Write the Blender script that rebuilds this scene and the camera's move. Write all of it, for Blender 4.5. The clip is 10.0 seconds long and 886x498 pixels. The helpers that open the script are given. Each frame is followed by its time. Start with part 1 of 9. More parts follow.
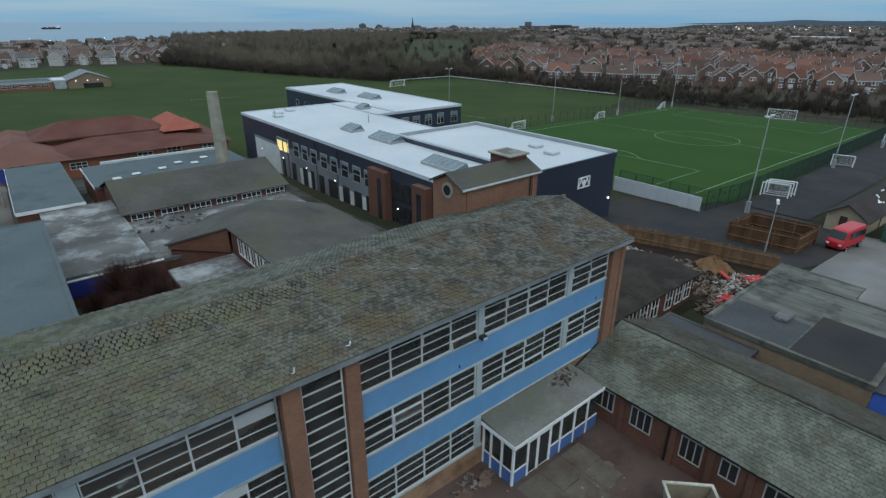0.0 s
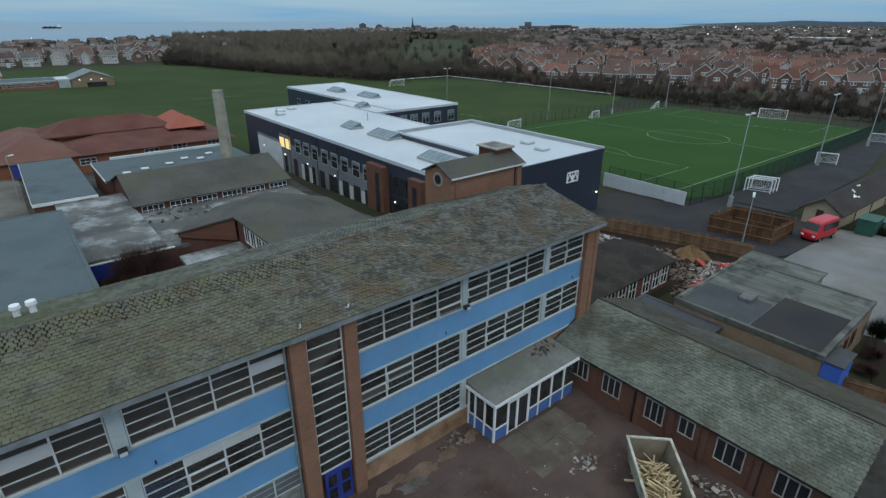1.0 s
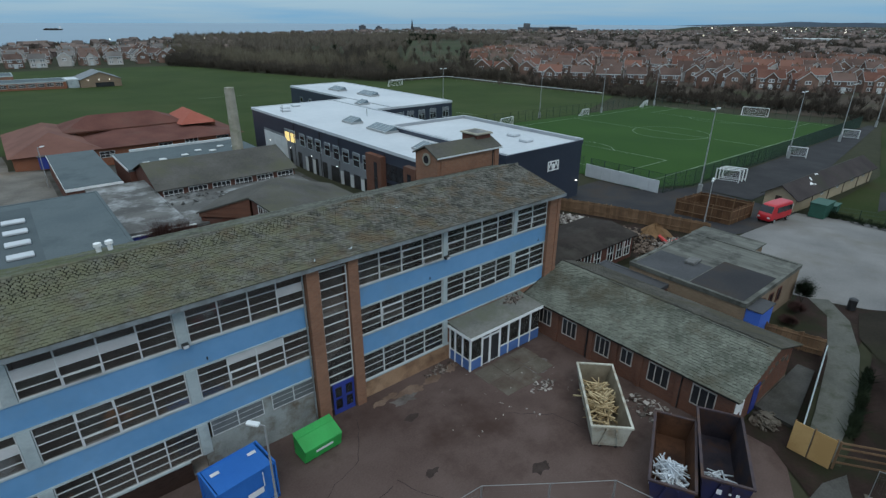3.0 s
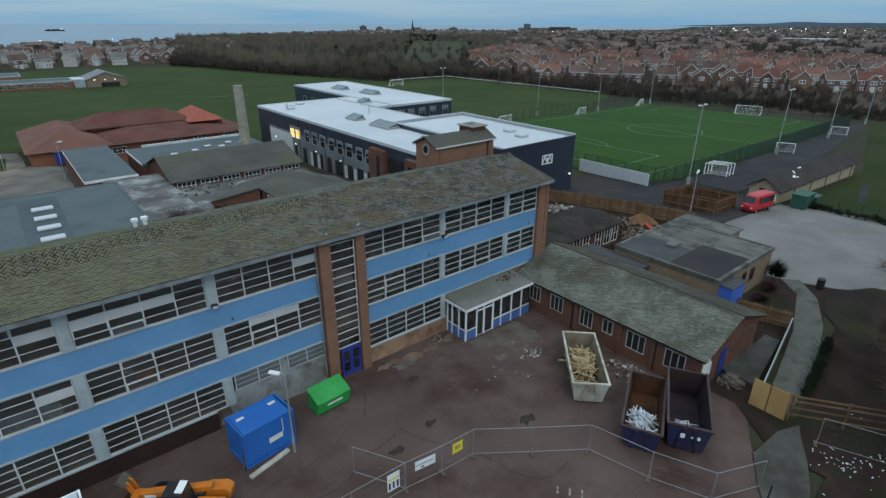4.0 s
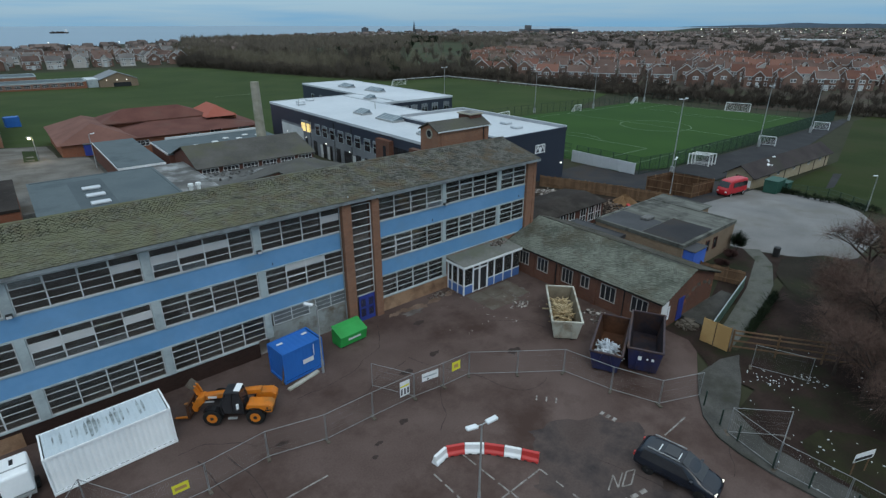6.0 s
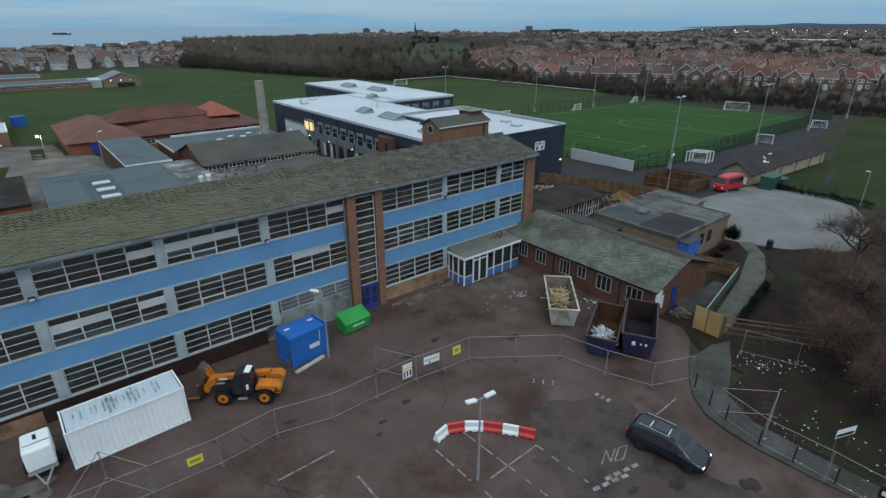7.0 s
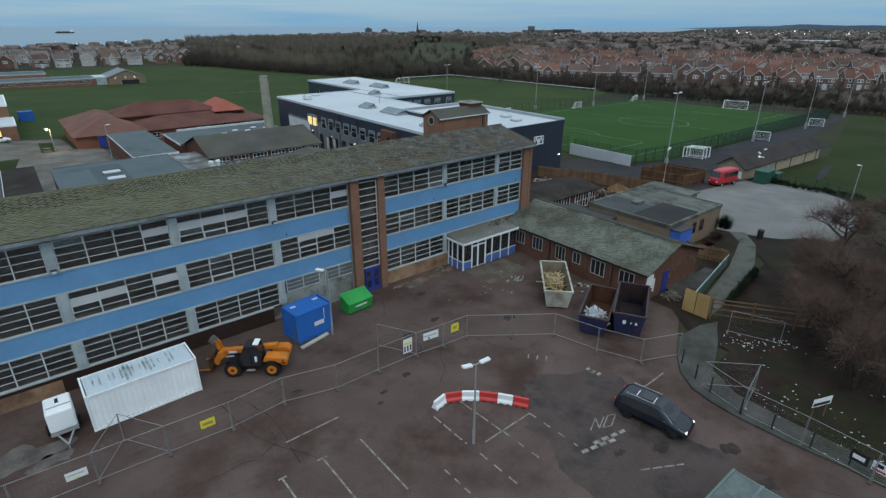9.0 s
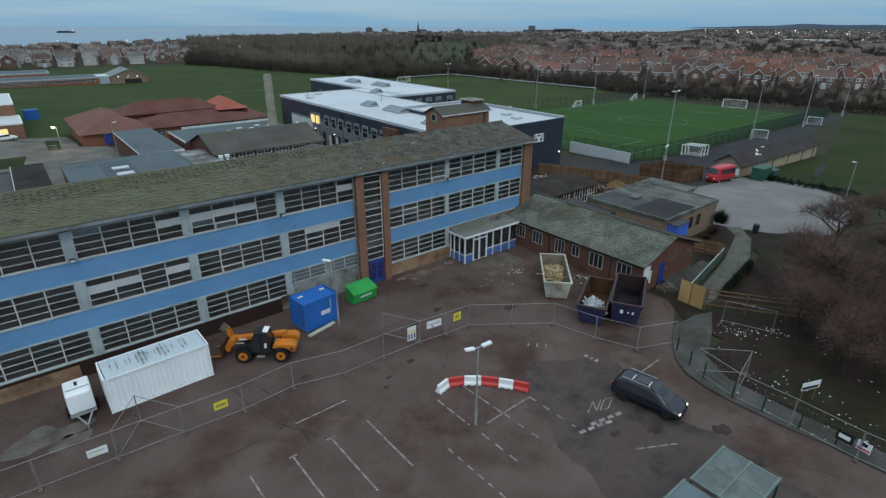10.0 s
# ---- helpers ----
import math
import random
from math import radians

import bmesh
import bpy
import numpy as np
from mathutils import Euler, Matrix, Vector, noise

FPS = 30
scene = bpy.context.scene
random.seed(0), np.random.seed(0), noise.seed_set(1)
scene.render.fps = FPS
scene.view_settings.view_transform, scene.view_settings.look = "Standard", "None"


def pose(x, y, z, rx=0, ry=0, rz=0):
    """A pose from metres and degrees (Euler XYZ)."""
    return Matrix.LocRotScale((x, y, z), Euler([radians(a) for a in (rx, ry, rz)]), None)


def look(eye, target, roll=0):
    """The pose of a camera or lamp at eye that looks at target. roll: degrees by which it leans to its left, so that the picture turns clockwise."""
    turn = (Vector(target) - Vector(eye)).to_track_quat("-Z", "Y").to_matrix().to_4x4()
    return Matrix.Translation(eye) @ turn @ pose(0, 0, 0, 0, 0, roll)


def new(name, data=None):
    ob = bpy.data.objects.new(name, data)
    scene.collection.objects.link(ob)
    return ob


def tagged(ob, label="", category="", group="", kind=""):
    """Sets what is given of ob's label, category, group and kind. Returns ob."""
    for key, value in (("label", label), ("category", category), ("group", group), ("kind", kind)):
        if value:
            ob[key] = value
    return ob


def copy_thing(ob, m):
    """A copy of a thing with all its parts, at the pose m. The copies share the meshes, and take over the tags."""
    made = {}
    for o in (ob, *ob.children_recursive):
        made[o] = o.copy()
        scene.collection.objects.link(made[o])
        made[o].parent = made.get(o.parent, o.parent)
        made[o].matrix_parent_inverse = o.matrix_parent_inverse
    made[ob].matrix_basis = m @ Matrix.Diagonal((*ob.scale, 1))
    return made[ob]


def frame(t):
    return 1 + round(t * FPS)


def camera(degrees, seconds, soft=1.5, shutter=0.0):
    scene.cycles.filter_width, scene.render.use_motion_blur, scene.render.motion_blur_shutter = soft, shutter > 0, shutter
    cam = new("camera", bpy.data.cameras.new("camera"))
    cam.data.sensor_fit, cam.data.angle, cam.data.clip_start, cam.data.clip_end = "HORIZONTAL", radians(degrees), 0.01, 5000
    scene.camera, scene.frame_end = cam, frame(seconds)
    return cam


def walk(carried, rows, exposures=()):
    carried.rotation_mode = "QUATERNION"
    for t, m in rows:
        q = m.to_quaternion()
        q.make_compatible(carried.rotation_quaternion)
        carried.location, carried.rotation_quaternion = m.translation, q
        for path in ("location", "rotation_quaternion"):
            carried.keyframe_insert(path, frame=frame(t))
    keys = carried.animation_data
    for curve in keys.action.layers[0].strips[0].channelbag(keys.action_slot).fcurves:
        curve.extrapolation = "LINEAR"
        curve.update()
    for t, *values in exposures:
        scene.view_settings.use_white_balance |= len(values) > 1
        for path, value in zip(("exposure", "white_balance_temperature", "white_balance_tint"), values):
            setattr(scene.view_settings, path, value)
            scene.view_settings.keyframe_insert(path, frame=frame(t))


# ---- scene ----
cam = camera(79.9, 10.0, soft=1.35)
PATH = [
    (0, (1.177, 0.131, 22.561), (2.344, 1.546, 21.763), 0.2),
    (0.5, (0.333, -1.378, 22.708), (1.5, 0.037, 21.909), 0.2),
    (1, (-0.486, -2.874, 22.819), (0.681, -1.46, 22.021), 0.3),
    (1.5, (-1.321, -4.391, 22.897), (-0.153, -2.977, 22.099), 0.3),
    (2, (-2.255, -5.951, 22.964), (-1.087, -4.537, 22.167), 0.3),
    (2.5, (-3.256, -7.539, 23.029), (-2.087, -6.125, 22.234), 0.3),
    (4, (-6.694, -12.375, 23.098), (-5.526, -10.957, 22.305), 0.2),
    (4.5, (-7.988, -13.936, 23.077), (-6.82, -12.518, 22.286), 0.2),
    (5, (-9.153, -15.464, 23.061), (-7.985, -14.045, 22.271), 0.1),
    (5.5, (-10.444, -17.009, 23.039), (-9.278, -15.589, 22.25), 0.1),
    (7, (-12.523, -19.544, 22.784), (-11.362, -18.118, 21.999), 0.0),
    (7.5, (-12.655, -19.783, 22.625), (-11.494, -18.356, 21.84), 0.0),
    (8, (-12.875, -20.164, 22.456), (-11.715, -18.736, 21.672), 0.0),
    (8.5, (-13.272, -20.69, 22.316), (-12.112, -19.262, 21.532), 0.1),
    (9, (-13.77, -21.32, 22.225), (-12.612, -19.89, 21.44), 0.2),
    (9.5, (-14.347, -21.954, 22.156), (-13.191, -20.524, 21.37), 0.2),
    (10, (-14.811, -22.32, 22.15), (-13.655, -20.89, 21.364), 0.2),
]
walk(cam, [(t, look(eye, target, roll)) for t, eye, target, roll in PATH], exposures=((0.0, 0.0), (10.0, 0.0)))

# ---- world and light: an overcast winter dusk ----
world = bpy.data.worlds.new("dusk_sky")
scene.world = world
world.use_nodes = True
wn, wl = world.node_tree.nodes, world.node_tree.links
wn.clear()
sky = wn.new("ShaderNodeTexSky")
sky.sky_type = "NISHITA"
sky.sun_disc = False
sky.sun_elevation, sky.sun_rotation = radians(28), radians(200)
sky.air_density, sky.dust_density, sky.ozone_density = 1.0, 0.6, 1.6
coord = wn.new("ShaderNodeTexCoord")
stretch = wn.new("ShaderNodeMapping")
stretch.inputs["Scale"].default_value = (1.2, 1.2, 22.0)
streaks = wn.new("ShaderNodeTexNoise")
streaks.inputs["Scale"].default_value = 2.2
streaks.inputs["Detail"].default_value = 5.0
bands = wn.new("ShaderNodeValToRGB")
bands.color_ramp.elements[0].position, bands.color_ramp.elements[1].position = 0.42, 0.68
bands.color_ramp.elements[0].color, bands.color_ramp.elements[1].color = (0.80, 0.80, 0.80, 1), (0.99, 0.99, 0.99, 1)
cloud = wn.new("ShaderNodeMix")
cloud.data_type = "RGBA"
# an overcast sky is about three times as bright overhead as at the horizon
height = wn.new("ShaderNodeSeparateXYZ")
wl.new(coord.outputs["Generated"], height.inputs["Vector"])
climb = wn.new("ShaderNodeMapRange")
climb.inputs["From Min"].default_value, climb.inputs["From Max"].default_value = 0.0, 0.8
wl.new(height.outputs["Z"], climb.inputs["Value"])
overcast = wn.new("ShaderNodeMix")
overcast.data_type = "RGBA"
overcast.inputs["A"].default_value, overcast.inputs["B"].default_value = (1.65, 3.5, 5.35, 1), (9.35, 11.2, 12.45, 1)
wl.new(climb.outputs["Result"], overcast.inputs["Factor"])
back = wn.new("ShaderNodeBackground")
back.inputs["Strength"].default_value = 0.11
wout = wn.new("ShaderNodeOutputWorld")
wl.new(coord.outputs["Generated"], stretch.inputs["Vector"])
wl.new(stretch.outputs["Vector"], streaks.inputs["Vector"])
wl.new(streaks.outputs["Fac"], bands.inputs["Fac"])
wl.new(bands.outputs["Color"], cloud.inputs["Factor"])
wl.new(sky.outputs["Color"], cloud.inputs["A"])
wl.new(overcast.outputs["Result"], cloud.inputs["B"])
wl.new(cloud.outputs["Result"], back.inputs["Color"])
wl.new(back.outputs["Background"], wout.inputs["Surface"])

sun = new("sun", bpy.data.lights.new("sun", "SUN"))
sun.data.energy, sun.data.angle, sun.data.color = 0.6, radians(25), (1.0, 0.95, 0.88)
sun.matrix_world = look((0, 0, 60), (14, 24, 30))

# ---- materials ----
def shade(name, dark, light, scale=1.5, rough=0.8, bump=0.15, metal=0.0, fine=14.0, vary=0.0, stain=None, stain_scale=0.25, stretch=(1, 1, 1)):
    """A procedural surface: two scales of colour noise in metres, relief, and stains with their own shape."""
    m = bpy.data.materials.new(name)
    m.use_nodes = True
    n, l = m.node_tree.nodes, m.node_tree.links
    b = n["Principled BSDF"]
    b.inputs["Roughness"].default_value, b.inputs["Metallic"].default_value = rough, metal
    b.inputs["Specular IOR Level"].default_value = 0.12 if rough > 0.75 else 0.5
    geo = n.new("ShaderNodeNewGeometry")
    mp = n.new("ShaderNodeMapping")
    mp.inputs["Scale"].default_value = stretch
    l.new(geo.outputs["Position"], mp.inputs["Vector"])
    big, small = n.new("ShaderNodeTexNoise"), n.new("ShaderNodeTexNoise")
    for t, s, d in ((big, scale, 4), (small, fine, 3)):
        t.inputs["Scale"].default_value, t.inputs["Detail"].default_value = s, d
        l.new(mp.outputs["Vector"], t.inputs["Vector"])
    add = n.new("ShaderNodeMath")
    add.operation = "MULTIPLY_ADD"
    add.inputs[1].default_value = 0.4
    l.new(small.outputs["Fac"], add.inputs[0])
    l.new(big.outputs["Fac"], add.inputs[2])
    last = add.outputs[0]
    if vary:
        info, r1, r2 = n.new("ShaderNodeObjectInfo"), n.new("ShaderNodeMath"), n.new("ShaderNodeMath")
        r1.operation, r2.operation = "ADD", "FRACT"
        l.new(info.outputs["Random"], r1.inputs[0])
        l.new(geo.outputs["Random Per Island"], r1.inputs[1])
        l.new(r1.outputs[0], r2.inputs[0])
        r3 = n.new("ShaderNodeMath")
        r3.operation = "MULTIPLY_ADD"
        r3.inputs[1].default_value = vary
        l.new(r2.outputs[0], r3.inputs[0])
        l.new(last, r3.inputs[2])
        r4 = n.new("ShaderNodeMath")
        r4.operation = "SUBTRACT"
        r4.inputs[1].default_value = vary / 2
        l.new(r3.outputs[0], r4.inputs[0])
        last = r4.outputs[0]
    ramp = n.new("ShaderNodeValToRGB")
    ramp.color_ramp.elements[0].position, ramp.color_ramp.elements[1].position = 0.5, 0.9
    ramp.color_ramp.elements[0].color, ramp.color_ramp.elements[1].color = (*dark, 1), (*light, 1)
    l.new(last, ramp.inputs["Fac"])
    colour = ramp.outputs["Color"]
    if stain:
        st, sr, mx = n.new("ShaderNodeTexNoise"), n.new("ShaderNodeValToRGB"), n.new("ShaderNodeMix")
        st.inputs["Scale"].default_value, st.inputs["Detail"].default_value, st.inputs["Roughness"].default_value = stain_scale, 6, 0.65
        l.new(geo.outputs["Position"], st.inputs["Vector"])
        sr.color_ramp.elements[0].position, sr.color_ramp.elements[1].position = 0.48, 0.66
        l.new(st.outputs["Fac"], sr.inputs["Fac"])
        mx.data_type = "RGBA"
        mx.inputs["B"].default_value = (*stain, 1)
        l.new(sr.outputs["Color"], mx.inputs["Factor"])
        l.new(colour, mx.inputs["A"])
        colour = mx.outputs["Result"]
    l.new(colour, b.inputs["Base Color"])
    if bump:
        bp = n.new("ShaderNodeBump")
        bp.inputs["Strength"].default_value, bp.inputs["Distance"].default_value = bump, 0.03
        l.new(last, bp.inputs["Height"])
        l.new(bp.outputs["Normal"], b.inputs["Normal"])
    return m


def brickwork(name, dark, light, mortar, scale=1.0):
    """Brick courses 75 mm high in the material, for walls that stay far off."""
    m = shade(name, dark, light, 0.7, 0.9, 0.0)
    n, l = m.node_tree.nodes, m.node_tree.links
    b = n["Principled BSDF"]
    geo, sep, su, cmb = n.new("ShaderNodeNewGeometry"), n.new("ShaderNodeSeparateXYZ"), n.new("ShaderNodeMath"), n.new("ShaderNodeCombineXYZ")
    l.new(geo.outputs["Position"], sep.inputs["Vector"])
    l.new(sep.outputs["X"], su.inputs[0])
    l.new(sep.outputs["Y"], su.inputs[1])
    l.new(su.outputs[0], cmb.inputs["X"])
    l.new(sep.outputs["Z"], cmb.inputs["Y"])
    br = n.new("ShaderNodeTexBrick")
    br.inputs["Scale"].default_value = scale
    br.inputs["Brick Width"].default_value, br.inputs["Row Height"].default_value = 0.225, 0.075
    br.inputs["Mortar Size"].default_value = 0.008
    br.inputs["Color1"].default_value, br.inputs["Color2"].default_value = (*dark, 1), (*light, 1)
    br.inputs["Mortar"].default_value = (*mortar, 1)
    l.new(cmb.outputs["Vector"], br.inputs["Vector"])
    old = b.inputs["Base Color"].links[0].from_socket
    mx = n.new("ShaderNodeMix")
    mx.data_type = "RGBA"
    mx.inputs["Factor"].default_value = 0.55
    l.new(old, mx.inputs["A"])
    l.new(br.outputs["Color"], mx.inputs["B"])
    l.new(mx.outputs["Result"], b.inputs["Base Color"])
    return m


def mossy(m, moss, x0, x1):
    """Adds moss in ragged patches, thick at the sheltered west end x0 and thin at the windy end x1."""
    n, l = m.node_tree.nodes, m.node_tree.links
    b = n["Principled BSDF"]
    geo, sep, west, patchy, both, edge, mx = (n.new("ShaderNode" + k) for k in ("NewGeometry", "SeparateXYZ", "MapRange", "TexNoise", "Math", "ValToRGB", "Mix"))
    l.new(geo.outputs["Position"], sep.inputs["Vector"])
    l.new(sep.outputs["X"], west.inputs["Value"])
    west.inputs["From Min"].default_value, west.inputs["From Max"].default_value = x0, x1
    west.inputs["To Min"].default_value, west.inputs["To Max"].default_value = 0.16, -0.19
    patchy.inputs["Scale"].default_value, patchy.inputs["Detail"].default_value, patchy.inputs["Roughness"].default_value = 0.9, 8, 0.72
    l.new(geo.outputs["Position"], patchy.inputs["Vector"])
    l.new(patchy.outputs["Fac"], both.inputs[0])
    l.new(west.outputs["Result"], both.inputs[1])
    edge.color_ramp.elements[0].position, edge.color_ramp.elements[1].position = 0.44, 0.72
    edge.color_ramp.elements[1].color = (0.85, 0.85, 0.85, 1)
    l.new(both.outputs[0], edge.inputs["Fac"])
    mx.data_type = "RGBA"
    mx.inputs["B"].default_value = (*moss, 1)
    l.new(edge.outputs["Color"], mx.inputs["Factor"])
    l.new(b.inputs["Base Color"].links[0].from_socket, mx.inputs["A"])
    l.new(mx.outputs["Result"], b.inputs["Base Color"])
    return m


def glow(name, colour, strength):
    m = bpy.data.materials.new(name)
    m.use_nodes = True
    b = m.node_tree.nodes["Principled BSDF"]
    b.inputs["Base Color"].default_value = (*colour, 1)
    b.inputs["Emission Color"].default_value = (*colour, 1)
    b.inputs["Emission Strength"].default_value = strength
    return m


def glass_of(name, tint, rough=0.04):
    """Thin window glass with a Fresnel gloss and an uneven film of dust that also brightens dark panes."""
    m = bpy.data.materials.new(name)
    m.use_nodes = True
    n, l = m.node_tree.nodes, m.node_tree.links
    n.remove(n["Principled BSDF"])
    tr, gl, fr, mx = n.new("ShaderNodeBsdfTransparent"), n.new("ShaderNodeBsdfGlossy"), n.new("ShaderNodeFresnel"), n.new("ShaderNodeMixShader")
    tr.inputs["Color"].default_value = (*tint, 1)
    gl.inputs["Roughness"].default_value = rough
    fr.inputs["IOR"].default_value = 1.5
    l.new(fr.outputs["Fac"], mx.inputs["Fac"])
    l.new(tr.outputs["BSDF"], mx.inputs[1])
    l.new(gl.outputs["BSDF"], mx.inputs[2])
    # The pale diffuse film stands in for light missing from the rooms behind.
    dust, grime, film = n.new("ShaderNodeBsdfDiffuse"), n.new("ShaderNodeTexNoise"), n.new("ShaderNodeMapRange")
    dust.inputs["Color"].default_value = (0.17, 0.17, 0.165, 1)
    grime.inputs["Scale"].default_value, grime.inputs["Detail"].default_value = 1.1, 6
    l.new(n.new("ShaderNodeNewGeometry").outputs["Position"], grime.inputs["Vector"])
    film.inputs["From Min"].default_value, film.inputs["From Max"].default_value = 0.35, 0.7
    film.inputs["To Min"].default_value, film.inputs["To Max"].default_value = 0.03, 0.13
    l.new(grime.outputs["Fac"], film.inputs["Value"])
    dirty = n.new("ShaderNodeMixShader")
    l.new(film.outputs["Result"], dirty.inputs["Fac"])
    l.new(mx.outputs["Shader"], dirty.inputs[1])
    l.new(dust.outputs["BSDF"], dirty.inputs[2])
    l.new(dirty.outputs["Shader"], n["Material Output"].inputs["Surface"])
    return m


